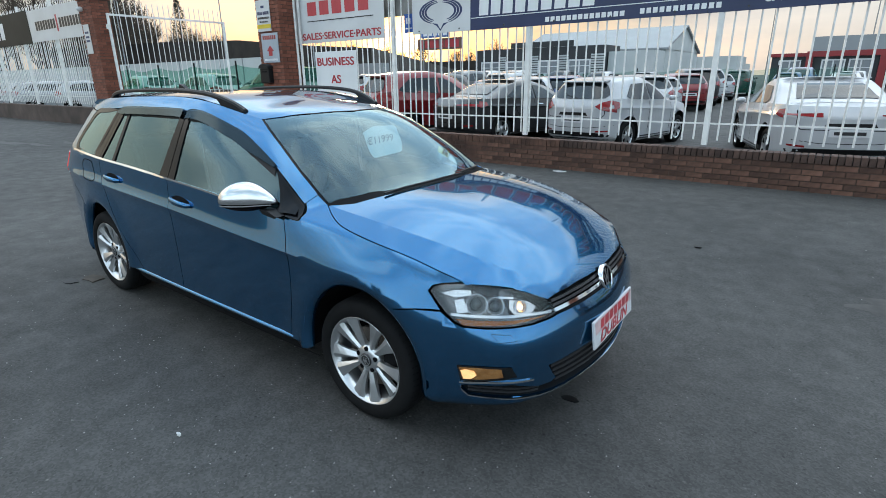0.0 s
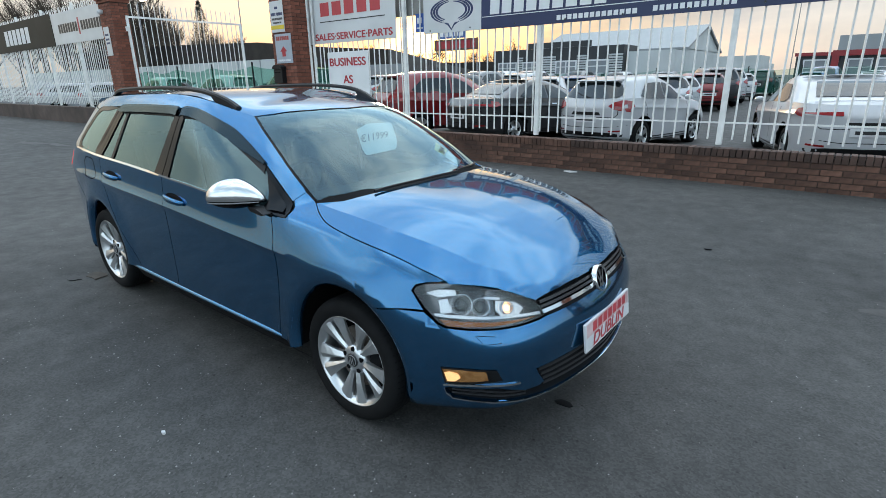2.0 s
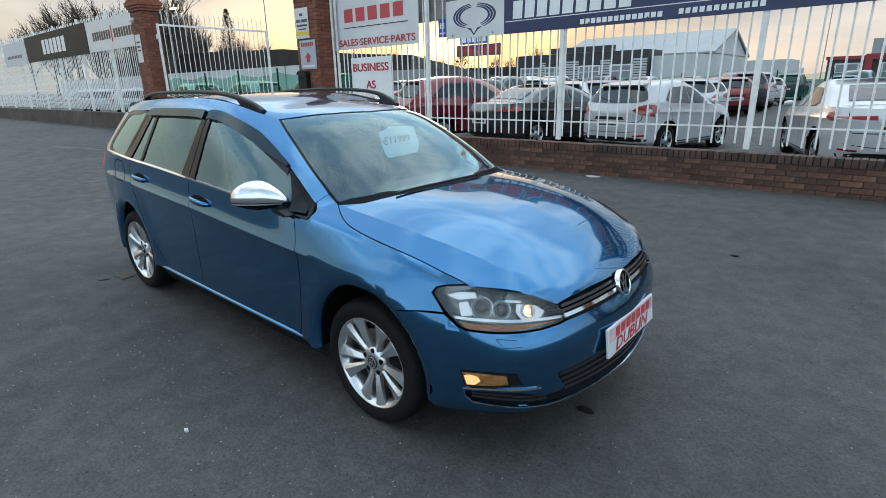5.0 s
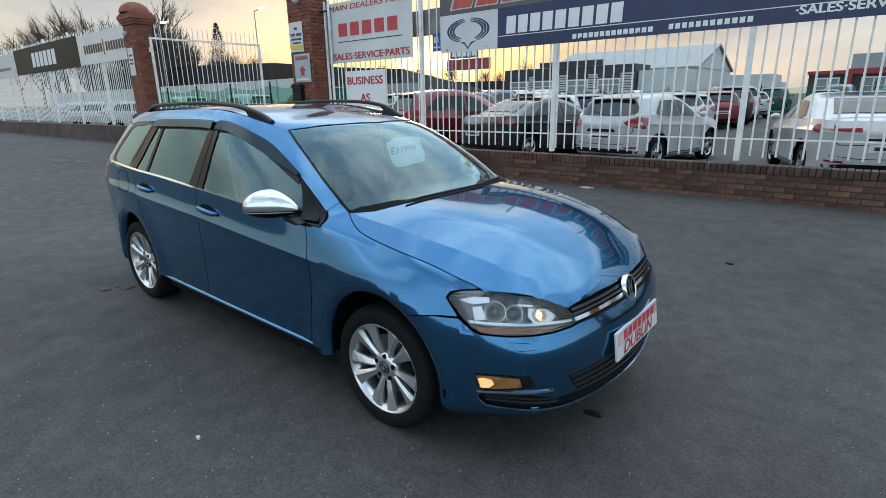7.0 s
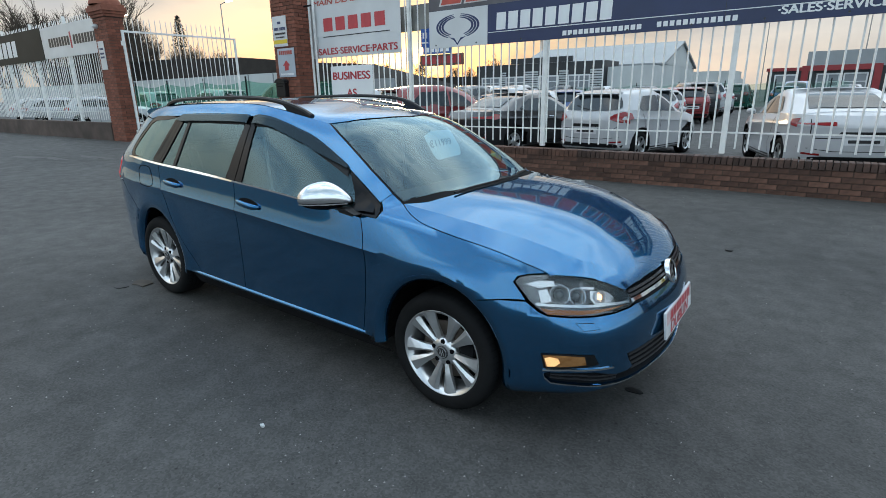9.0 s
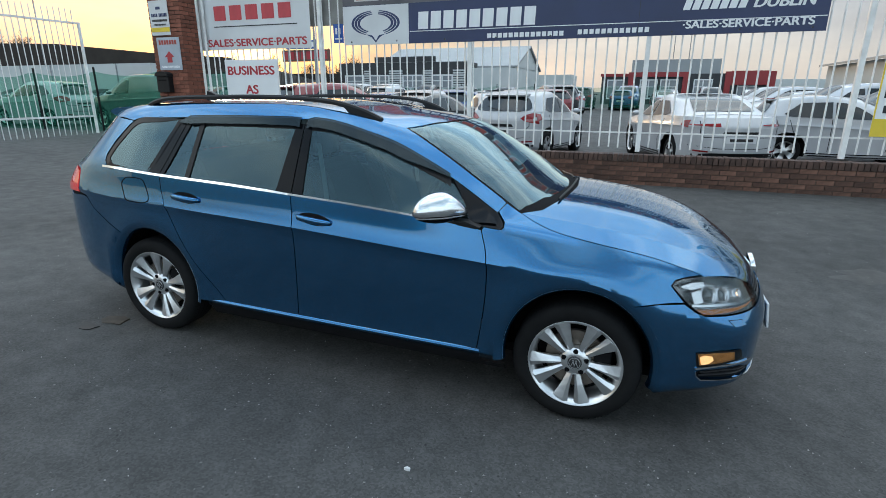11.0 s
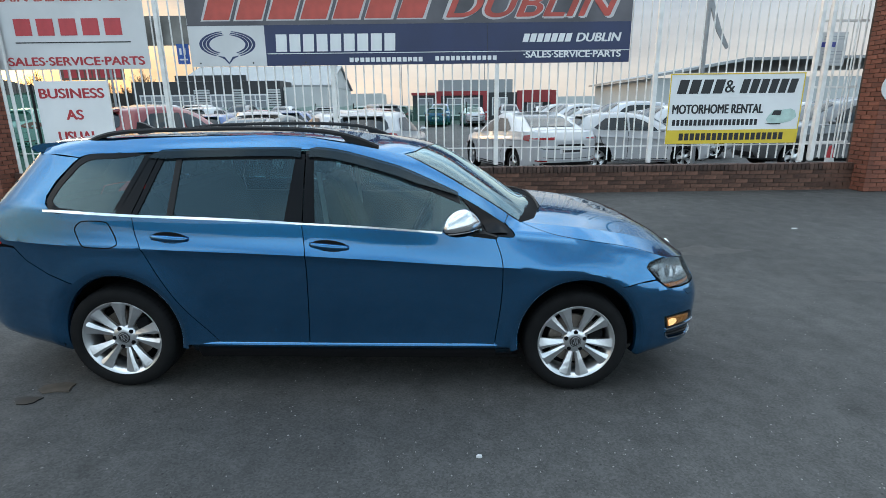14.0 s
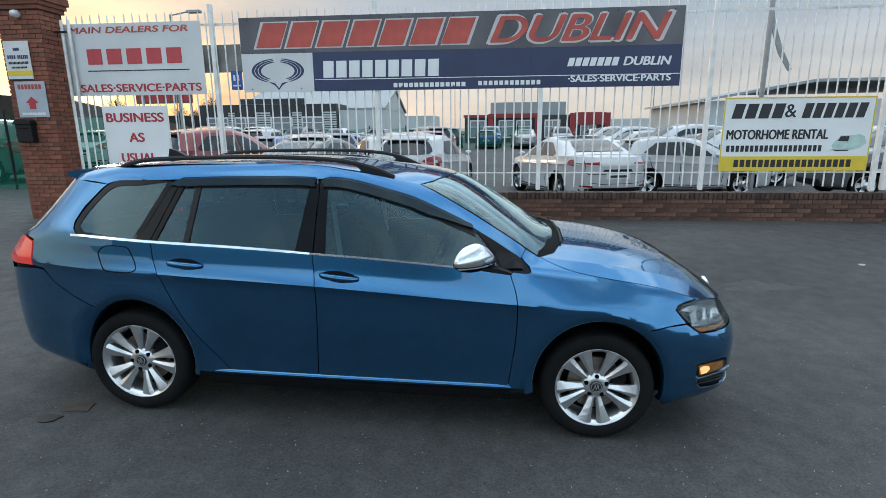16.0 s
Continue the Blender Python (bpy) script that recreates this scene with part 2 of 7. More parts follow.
def bars(n, x0, x1, z0, z1, material, parent, y=-0.004, slant=0.0, gap=0.22, name="bar"):
    """A word that stays unlettered: one plain block for each character."""
    step = (x1 - x0) / n
    bm = bmesh.new()
    w = step * (1 - gap)
    bm.faces.new([bm.verts.new(p) for p in ((0, 0, z0), (w, 0, z0), (w + slant, 0, z1), (slant, 0, z1))])
    me = bpy.data.meshes.new(name)
    bm.to_mesh(me)
    bm.free()
    me.materials.append(material)
    for i in range(n):
        o = new(name, me)
        o.parent, o.location = parent, (x0 + step * i + step * gap / 2, y, 0)

# ---- surfaces ----
def asphalt_mat():
    m = mat("asphalt", (0.0685, 0.0667, 0.0645), rough=0.72, var=0.14, scale=9.0, stain=0.30, sscale=0.45, bump=0.004, bscale=60.0, rvar=0.10, spec=0.3)
    nt = m.node_tree
    b = nt.nodes["Principled BSDF"]
    N, L = nt.nodes.new, nt.links.new
    co = N("ShaderNodeTexCoord")
    # fine stone specks
    v = N("ShaderNodeTexVoronoi")
    v.inputs["Scale"].default_value = 110.0
    L(co.outputs["Object"], v.inputs["Vector"])
    r = N("ShaderNodeMapRange")
    r.inputs[1].default_value, r.inputs[2].default_value, r.inputs[3].default_value, r.inputs[4].default_value = 0.0, 1.0, 0.74, 1.26
    sepc = N("ShaderNodeSeparateColor")
    L(v.outputs["Color"], sepc.inputs[0])
    L(sepc.outputs[0], r.inputs[0])
    x = N("ShaderNodeMix")
    x.data_type, x.blend_type = "RGBA", "MULTIPLY"
    x.inputs[0].default_value = 1.0
    old = b.inputs["Base Color"].links[0].from_socket
    L(old, x.inputs[6])
    L(r.outputs[0], x.inputs[7])
    # scattered pale and dark chippings
    w = N("ShaderNodeTexVoronoi")
    w.inputs["Scale"].default_value = 26.0
    L(co.outputs["Object"], w.inputs["Vector"])
    near = N("ShaderNodeMapRange")
    near.inputs[1].default_value, near.inputs[2].default_value, near.inputs[3].default_value, near.inputs[4].default_value = 0.10, 0.22, 1.0, 0.0
    L(w.outputs["Distance"], near.inputs[0])
    sep2 = N("ShaderNodeSeparateColor")
    L(w.outputs["Color"], sep2.inputs[0])
    tone = N("ShaderNodeValToRGB")
    cr = tone.color_ramp
    cr.interpolation = "CONSTANT"
    cr.elements[0].position, cr.elements[0].color = 0.0, (0.42, 0.42, 0.42, 1)
    cr.elements[1].position, cr.elements[1].color = 0.10, (1, 1, 1, 1)
    cr.elements.new(0.90).color = (1.5, 1.5, 1.45, 1)
    cr.elements.new(0.985).color = (2.4, 2.4, 2.3, 1)
    L(sep2.outputs[1], tone.inputs[0])
    chip = N("ShaderNodeMix")
    chip.data_type, chip.blend_type = "RGBA", "MULTIPLY"
    L(near.outputs[0], chip.inputs[0])
    L(x.outputs[2], chip.inputs[6])
    L(tone.outputs[0], chip.inputs[7])
    x = chip
    # dark oily patches
    n = N("ShaderNodeTexNoise")
    n.inputs["Scale"].default_value, n.inputs["Detail"].default_value, n.inputs["Distortion"].default_value = 0.9, 5.0, 0.6
    L(co.outputs["Object"], n.inputs["Vector"])
    r2 = N("ShaderNodeMapRange")
    r2.inputs[1].default_value, r2.inputs[2].default_value, r2.inputs[3].default_value, r2.inputs[4].default_value = 0.62, 0.72, 1.0, 0.72
    L(n.outputs[0], r2.inputs[0])
    y = N("ShaderNodeMix")
    y.data_type, y.blend_type = "RGBA", "MULTIPLY"
    y.inputs[0].default_value = 1.0
    L(x.outputs[2], y.inputs[6])
    L(r2.outputs[0], y.inputs[7])
    L(y.outputs[2], b.inputs["Base Color"])
    return m


ASPHALT = asphalt_mat()
BRICK = mat("brick", (0.140, 0.068, 0.046), rough=0.85, var=0.3, scale=9.0, bump=0.004, bscale=70, rnd=0.45, stain=0.55, sscale=2.0, coords="Object")
COPING = mat("coping_brick", (0.092, 0.052, 0.040), rough=0.85, var=0.3, scale=9.0, bump=0.004, bscale=70, rnd=0.4, stain=0.5, sscale=2.0)
MORTAR = mat("mortar", (0.085, 0.056, 0.044), rough=0.95, var=0.2, scale=5, bump=0.003, stain=0.4, sscale=1.0)
PILLAR_BRICK = mat("pillar_brick", (0.215, 0.074, 0.045), rough=0.85, var=0.2, scale=9.0, bump=0.004, bscale=70, rnd=0.25, stain=0.2, sscale=1.5)
WHITE_STEEL = mat("white_steel", (0.82, 0.80, 0.77), rough=0.45, var=0.10, scale=5, stain=0.18, sscale=2.5, bump=0.001)
BOARD_WHITE = mat("board_white", (0.64, 0.64, 0.64), rough=0.35, var=0.04, scale=2, stain=0.10, sscale=1.2)
FRESH_WHITE = mat("fresh_board_white", (0.80, 0.80, 0.80), rough=0.35, var=0.03, scale=2, stain=0.06, sscale=1.2)
BOARD_NAVY = mat("board_navy", (0.012, 0.022, 0.085), rough=0.3, var=0.10, scale=2, stain=0.15)
RED_INK = mat("red_ink", (0.42, 0.03, 0.04), rough=0.4, var=0.1)
FADED_RED = mat("faded_red", (0.45, 0.07, 0.05), rough=0.45, var=0.25, scale=3)
BLACK_INK = mat("black_ink", (0.015, 0.015, 0.017), rough=0.4, var=0.0)
WHITE_INK = mat("white_ink", (0.75, 0.75, 0.76), rough=0.4, var=0.05)
NAVY_INK = mat("navy_ink", (0.02, 0.035, 0.11), rough=0.4, var=0.05)
YELLOW = mat("yellow_vinyl", (0.72, 0.52, 0.04), rough=0.4, var=0.05)

# ---- ground: one sheet out to the horizon ----
def make_ground():
    xs = sorted(set([-600, -300, -150, -90, -60] + [round(-45 + 0.75 * i, 3) for i in range(101)] + [40, 60, 90, 150, 300, 600]))
    ys = sorted(set([-600, -300, -150, -80, -40, -20] + [round(-12 + 0.5 * i, 3) for i in range(61)] + [22, 28, 36, 46, 60, 80, 110, 150, 250, 400, 900]))
    vs = []
    for y in ys:
        for x in xs:
            vs.append((x, y, ground_z(x, min(y, 150))))
    n = len(xs)
    fs = [(j * n + i, j * n + i + 1, (j + 1) * n + i + 1, (j + 1) * n + i) for j in range(len(ys) - 1) for i in range(n - 1)]
    me = bpy.data.meshes.new("ground")
    me.from_pydata(vs, [], fs)
    me.materials.append(ASPHALT)
    me.polygons.foreach_set("use_smooth", [True] * len(me.polygons))
    tagged(new("ground", me), "worn dark grey asphalt yard with stains and grit", "ground", kind="structure")


make_ground()

# ---- fence along the lot ----
FY = 6.52                    # plane of the pickets
WALL_TOP = 0.64


def fence(name, x0, x1, y, base, tip, rail_lo, rail_hi, posts, post_top, pitch=0.15, gaps=()):
    f = empty(name, "tall white painted steel railing with round pickets", "fence", Matrix.Translation((0, y, 0)), kind="structure")
    bm = box(bmesh.new(), -0.035, 0.035, -0.035, 0.035, base - 0.06, post_top, 0.006)
    proto = None
    for px in posts:
        if proto is None:
            proto = part("post", bm, WHITE_STEEL, f)
            proto.location = (px, 0, 0)
        else:
            o = new("post", proto.data)
            o.parent, o.location = f, (px, 0, 0)
    for z, h in ((rail_lo, .011), (rail_hi, .020)):
        part("rail", box(bmesh.new(), x0, x1, 0.012, 0.022, z - h, z + h), WHITE_STEEL, f)
    bm = cyl(bmesh.new(), (0, 0, base), (0, 0, tip - 0.05), 0.0125, n=8)
    cyl(bm, (0, 0, tip - 0.05), (0, 0, tip), 0.0125, 0.002, n=8)
    pk = bpy.data.meshes.new("picket")
    bm.to_mesh(pk)
    bm.free()
    pk.materials.append(WHITE_STEEL)
    k = 0
    x = x0 + pitch / 2
    rng = random.Random(3)
    while x < x1:
        if min(abs(x - p) for p in posts) > 0.05:
            o = new("picket", pk)
            o.parent = f
            o.location = (x + rng.uniform(-0.006, 0.006), 0, rng.uniform(-0.012, 0.012))
            o.rotation_euler = (rng.uniform(-0.004, 0.004), rng.uniform(-0.005, 0.005), 0)
        x += pitch
    return f


POSTS = [-5.39, -2.55, 0.22, 2.92, 5.62, 5.80]
fence("railing", -8.1, 6.48, FY, 0.74, 3.72, 0.97, 3.50, POSTS, 3.82)

# ---- pillars ----
def pillar(name, x0, x1, y0, y1, zb, zt):
    p = empty(name, "square red brick gate pillar with a corbelled cap", "pillar", kind="structure")
    part("core", box(bmesh.new(), x0 + 0.012, x1 - 0.012, y0 + 0.012, y1 - 0.012, zb - 0.3, zt), MORTAR, p)
    # corbelled cap
    bm = bmesh.new()
    for i, (g, h) in enumerate(((0.03, 0.07), (0.06, 0.07), (0.09, 0.12), (0.05, 0.06))):
        z = zt + sum((0.07, 0.07, 0.12, 0.06)[:i])
        box(bm, x0 - g, x1 + g, y0 - g, y1 + g, z, z + h, 0.008)
    part("cap", bm, PILLAR_BRICK, p)
    bm = bmesh.new()
    cx, cy, n = (x0 + x1) / 2, (y0 + y1) / 2, 20
    lathe(bm, [(0.40 * math.cos(a * math.pi / 16), zt + 0.32 + 0.30 * math.sin(a * math.pi / 16)) for a in range(9)], 20, "z")
    for v in bm.verts:
        v.co.x += cx
        v.co.y += cy
    part("dome", bm, PILLAR_BRICK, p, smooth=True)
    return p


PILLARS = [pillar("pillar_1", -8.95, -8.18, 6.10, 6.62, 0.18, 3.74), pillar("pillar_2", -15.72, -14.95, 5.30, 5.78, 0.40, 3.74), pillar("pillar_3", 6.50, 7.27, 6.08, 6.60, 0.16, 3.74)]


# ---- boards on the fence: origin at the lower left corner, facing -y ----
def board(name, label, x, z, w, h, material, y=FY - 0.045, roll=0.0):
    b = empty(name, label, "sign", Matrix.Translation((x, y, z)) @ Matrix.Rotation(radians(roll), 4, "Y"))
    part("panel", box(bmesh.new(), 0, w, 0, 0.012, 0, h, 0.002), material, b)
    return b


isuzu = board("dealer_sign", "white dealer board with red lettering on white railings", -8.09, 2.35, 2.52, 1.21, BOARD_WHITE)
carland = board("dealer_banner", "long board, faded grey above and navy below with white lettering", -4.88, 2.37, 7.31, 1.21, BOARD_NAVY)
camp = board("rental_sign", "white motorhome rental board with a yellow foot band", 3.17, 1.0, 2.30, 1.17, FRESH_WHITE)
business = board("notice_board", "white board with red capitals, on white railings", -7.58, 1.0, 1.22, 1.17, FRESH_WHITE)

# ---- car shapes: lofted hulls, from which the panels are cut ----
from mathutils.bvhtree import BVHTree


def catmull(P, per, mirror):
    """Smooth curve through the points P (n, ..., 3); mirror: the ends lie on the middle plane."""
    n = len(P)
    if mirror:
        a, b = P[1] * np.array((1, -1, 1)), P[-2] * np.array((1, -1, 1))
    else:
        a, b = 2 * P[0] - P[1], 2 * P[-1] - P[-2]
    Q = np.concatenate([[a], P, [b]])
    out = []
    for i in range(n - 1):
        p0, p1, p2, p3 = Q[i:i + 4]
        for k in range(per):
            t = k / per
            out.append(0.5 * (2 * p1 + (p2 - p0) * t + (2 * p0 - 5 * p1 + 4 * p2 - p3) * t * t + (3 * p1 - p0 - 3 * p2 + p3) * t ** 3))
    out.append(Q[-2])
    return np.array(out)


def table(anchors, n):
    s = [a[0] for a in anchors]
    v = [a[1] for a in anchors]
    return np.interp(np.arange(n), s, v)


class Hull:
    """A loft: rails[r][s] = point; kept dense, right and left, for casting panels onto."""

    def __init__(self):
        self.verts, self.faces = [], []

    def add(self, rails, per_s=8, per_r=6, mirror=True):
        G = catmull(np.swapaxes(np.array(rails, float), 0, 1), per_s, mirror)     # along the stations
        G = catmull(np.swapaxes(G, 0, 1), per_r, False)                            # across the rails
        nr, ns = G.shape[:2]
        for side in (1, -1):
            o = len(self.verts)
            self.verts += [(p[0], p[1] * side, p[2]) for row in G for p in row]
            for r in range(nr - 1):
                for s in range(ns - 1):
                    a = o + r * ns + s
                    f = (a, a + 1, a + ns + 1, a + ns)
                    self.faces.append(f if side > 0 else f[::-1])
        return G

    def tree(self):
        return BVHTree.FromPolygons([Vector(v) for v in self.verts], self.faces)


# plan of the lower body at the shoulder crease, from the tail's middle round to the nose's middle
PLAN = [(-3.66, 0), (-3.645, .30), (-3.585, .55), (-3.45, .71), (-3.22, .805), (-2.95, .855), (-2.635, .883), (-2.2, .896), (-1.5, .9), (-.8, .898),
        (-.35, .893), (0, .885), (.25, .868), (.43, .832), (.58, .765), (.70, .655), (.785, .48), (.835, .25), (.855, 0)]


def lower_rails():
    P = np.array(PLAN)
    n = len(P)
    wf = np.interp(np.arange(n), [11, 14, 18], [0, .8, 1])
    wr = np.interp(np.arange(n), [0, 3, 6], [1, .8, 0])
    rails = []
    for kw, dxf, dxr, zs in (
        # width factor, nose shift, tail shift, heights along the stations
        ([(0, .80), (6, .93), (12, .93), (14, .90), (18, .80)], -.13, .20, [(0, .25), (4, .22), (6, .20), (12, .205), (14, .215), (18, .215)]),
        ([(0, .93), (5, .974), (11, .977), (14, .968), (16, .99), (18, .97)], .005, .03, [(0, .33), (4, .30), (6, .27), (12, .268), (14, .262), (18, .262)]),
        ([(0, .97), (5, .974), (11, .973), (14, .995), (15, 1.015), (16, 1.035), (17, 1.035), (18, .985)], .028, -.012, [(0, .44), (6, .39), (12, .37), (14, .345), (18, .335)]),
        ([(0, 1), (5, .979), (11, .981), (14, 1.008), (15, 1.03), (16, 1.05), (17, 1.05), (18, 1)], .034, -.018, [(0, .62), (6, .60), (11, .57), (14, .48), (18, .46)]),
        ([(0, 1), (5, .988), (11, .989), (14, 1.008), (15, 1.03), (16, 1.05), (17, 1.05), (18, 1)], .034, -.012, [(0, .82), (4, .85), (5, .842), (7, .823), (8, .80), (9, .762), (10, .74), (11, .715), (12, .66), (14, .56), (18, .55)]),
        ([(0, 1), (5, 1), (10, 1), (11, .992), (14, .996), (16, 1.005), (18, .99)], .020, -.01, [(0, .87), (4, .891), (5, .882), (6, .874), (7, .863), (8, .840), (9, .802), (10, .78), (11, .755), (12, .70), (14, .625), (18, .61)]),
        ([(0, .98), (5, .983), (10, .981), (12, .975), (14, .97), (18, .97)], -.018, .02, [(0, .92), (4, .946), (8, .895), (9, .860), (10, .842), (11, .815), (12, .778), (14, .70), (18, .665)]),
        ([(0, .95), (5, .966), (8, .966), (9, .963), (10, .935), (11, .918), (12, .938), (13, .950), (14, .945), (18, .93)], -.07, .12,
         [(0, 1.04), (4, 1.06), (6, 1.055), (8, 1.02), (9, .985), (10, .955), (11, .922), (12, .884), (13, .842), (14, .805), (16, .765), (18, .742)]),
    ):
        k, z = table(kw, n), table(zs, n)
        rails.append([(P[i, 0] + dxf * wf[i] + dxr * wr[i], P[i, 1] * k[i], z[i]) for i in range(n)])
    return rails


def hood_rails(top):
    """From the fender's top edge to the middle line; rails run from the cowl to the nose."""
    edge = [tuple(p) for p in top[9:19]]
    mid = [(-.45, .69, 1.028), (-.34, .70, 1.004), (0, .700, .972), (.25, .665, .932), (.42, .618, .889), (.56, .570, .842), (.625, .49, .818), (.685, .375, .799), (.73, .19, .784), (.745, 0, .777)]
    inn = [(-.42, .35, 1.055), (-.31, .38, 1.040), (0, .38, 1.018), (.25, .37, .982), (.42, .35, .939), (.53, .32, .897), (.59, .28, .868), (.645, .20, .840), (.685, .10, .820), (.70, 0, .811)]
    cen = [(-.40, 0, 1.06), (-.29, 0, 1.048), (0, 0, 1.026), (.2, 0, .999), (.35, 0, .968), (.46, 0, .934), (.53, 0, .904), (.59, 0, .875), (.63, 0, .852), (.66, 0, .834)]
    edge = edge[:10]
    return [edge, mid, inn, cen]


def cabin_rails():
    c0 = [(-3.50, 0, 1.05), (-3.475, .35, 1.05), (-3.40, .6, 1.05), (-3.255, .735, 1.055), (-3.0, .815, 1.06), (-2.5, .853, 1.05), (-1.6, .866, 1.02), (-1.0, .862, .985), (-.66, .838, .965), (-.415, .77, .985), (-.28, .61, .996), (-.22, .35, 1.004), (-.20, 0, 1.008)]
    c1 = [(-3.37, 0, 1.2), (-3.345, .32, 1.2), (-3.285, .54, 1.2), (-3.16, .66, 1.205), (-2.93, .735, 1.21), (-2.45, .772, 1.21), (-1.62, .784, 1.20), (-1.12, .775, 1.165), (-.80, .750, 1.138), (-.60, .690, 1.142), (-.49, .545, 1.154), (-.45, .3, 1.165), (-.435, 0, 1.17)]
    c2 = [(-3.245, 0, 1.345), (-3.225, .3, 1.345), (-3.175, .49, 1.345), (-3.045, .60, 1.35), (-2.83, .655, 1.362), (-2.42, .688, 1.368), (-1.68, .70, 1.372), (-1.32, .685, 1.345), (-1.04, .650, 1.311), (-.878, .592, 1.310), (-.79, .467, 1.329), (-.75, .26, 1.345), (-.735, 0, 1.35)]
    c3 = [(-3.20, 0, 1.40), (-3.19, .29, 1.398), (-3.14, .46, 1.392), (-3.0, .56, 1.395), (-2.78, .605, 1.412), (-2.4, .635, 1.432), (-1.7, .645, 1.442), (-1.38, .625, 1.418), (-1.18, .592, 1.392), (-1.05, .53, 1.378), (-.97, .42, 1.392), (-.925, .24, 1.405), (-.91, 0, 1.41)]
    c4 = [(-3.12, 0, 1.425), (-3.10, .22, 1.425), (-3.04, .36, 1.422), (-2.92, .45, 1.428), (-2.72, .50, 1.445), (-2.36, .53, 1.465), (-1.72, .54, 1.478), (-1.42, .525, 1.455), (-1.27, .49, 1.43), (-1.17, .43, 1.415), (-1.11, .33, 1.425), (-1.075, .18, 1.432), (-1.06, 0, 1.435)]
    c5 = [(-3.0, 0, 1.438), (-2.97, 0, 1.440), (-2.92, 0, 1.444), (-2.83, 0, 1.452), (-2.66, 0, 1.468), (-2.3, 0, 1.488), (-1.75, 0, 1.493), (-1.5, 0, 1.484), (-1.38, 0, 1.473), (-1.3, 0, 1.464), (-1.25, 0, 1.459), (-1.22, 0, 1.456), (-1.2, 0, 1.454)]
    return [c0, c1, c2, c3, c4, c5]


HULL = Hull()
LOW = lower_rails()
HULL.add(LOW[:6])              # below the shoulder crease
HULL.add(LOW[5:], per_r=9)     # above it
HOOD = hood_rails(LOW[-1])
HULL.add(HOOD[:2], per_r=10, mirror=False)
HULL.add(HOOD[1:], per_r=9, mirror=False)
HULL.add(cabin_rails())
TREE = HULL.tree()
CAR = Matrix.Translation((0, 0.83, -0.006)) @ Matrix.Rotation(0.0245, 4, "Y")

# ---- the blue estate car ----
def paint_mat(name, col, flake=0.35):
    m = mat(name, col, rough=0.15, metal=0.95, var=0.0, coat=1.0, spec=0.25)
    m.node_tree.nodes["Principled BSDF"].inputs["Coat IOR"].default_value = 1.66
    m.node_tree.nodes["Principled BSDF"].inputs["Specular Tint"].default_value = (0.45, 0.7, 0.9, 1)
    nt = m.node_tree
    b = nt.nodes["Principled BSDF"]
    N, L = nt.nodes.new, nt.links.new
    co, v, r = N("ShaderNodeTexCoord"), N("ShaderNodeTexNoise"), N("ShaderNodeMapRange")
    v.inputs["Scale"].default_value, v.inputs["Detail"].default_value = 900.0, 2.0
    L(co.outputs["Object"], v.inputs["Vector"])
    r.inputs[1].default_value, r.inputs[2].default_value, r.inputs[3].default_value, r.inputs[4].default_value = 0.3, 0.7, 1 - flake, 1 + flake
    L(v.outputs[0], r.inputs[0])
    x = N("ShaderNodeMix")
    x.data_type, x.blend_type = "RGBA", "MULTIPLY"
    x.inputs[0].default_value = 1.0
    x.inputs[6].default_value = (*col, 1)
    L(r.outputs[0], x.inputs[7])
    L(x.outputs[2], b.inputs["Base Color"])
    # road film: the clear coat is a little duller in places
    n2, r2 = N("ShaderNodeTexNoise"), N("ShaderNodeMapRange")
    n2.inputs["Scale"].default_value, n2.inputs["Detail"].default_value = 3.0, 6.0
    L(co.outputs["Object"], n2.inputs["Vector"])
    r2.inputs[1].default_value, r2.inputs[2].default_value, r2.inputs[3].default_value, r2.inputs[4].default_value = 0.35, 0.7, 0.006, 0.035
    L(n2.outputs[0], r2.inputs[0])
    L(r2.outputs[0], b.inputs["Coat Roughness"])
    return m


BLUE = paint_mat("blue_paint", (0.006, 0.124, 0.285))
BLACK = mat("black_plastic", (0.011, 0.011, 0.012), rough=0.42, spec=0.22, var=0.1, scale=20, bump=0.0004, bscale=400)
GLOSS_BLACK = mat("gloss_black", (0.004, 0.004, 0.005), rough=0.10, spec=0.16, var=0.0)
DARK = mat("dark_cavity", (0.006, 0.006, 0.007), rough=0.9, spec=0.15, var=0.1)
VOID = mat("grille_void", (0.003, 0.003, 0.003), rough=0.9, spec=0.1, var=0.0)
SLAT = mat("grille_plastic", (0.022, 0.022, 0.024), rough=0.28, spec=0.5, var=0.1, scale=30)
CHROME = mat("chrome", (0.80, 0.81, 0.82), rough=0.07, metal=1.0, var=0.0)
SATIN = mat("satin_chrome", (0.74, 0.75, 0.76), rough=0.16, metal=1.0, var=0.03)
ALLOY = mat("alloy", (0.70, 0.71, 0.72), rough=0.28, metal=0.9, var=0.06, scale=12, stain=0.10, sscale=6)
RUBBER = mat("tyre_rubber", (0.009, 0.009, 0.0095), rough=0.8, spec=0.15, var=0.2, scale=14, stain=0.25, sscale=5, bump=0.0008, bscale=160)
DISC = mat("brake_disc", (0.24, 0.20, 0.17), rough=0.45, metal=0.8, var=0.2, scale=14)
GLASS = glass_mat("window_glass", (0.26, 0.44, 0.48), ior=1.5, faces=1.9, sheen=(0.62, 0.90, 1.0))
TINT = glass_mat("rear_glass", (0.18, 0.32, 0.36), ior=1.5, faces=1.8, sheen=(0.62, 0.90, 1.0))
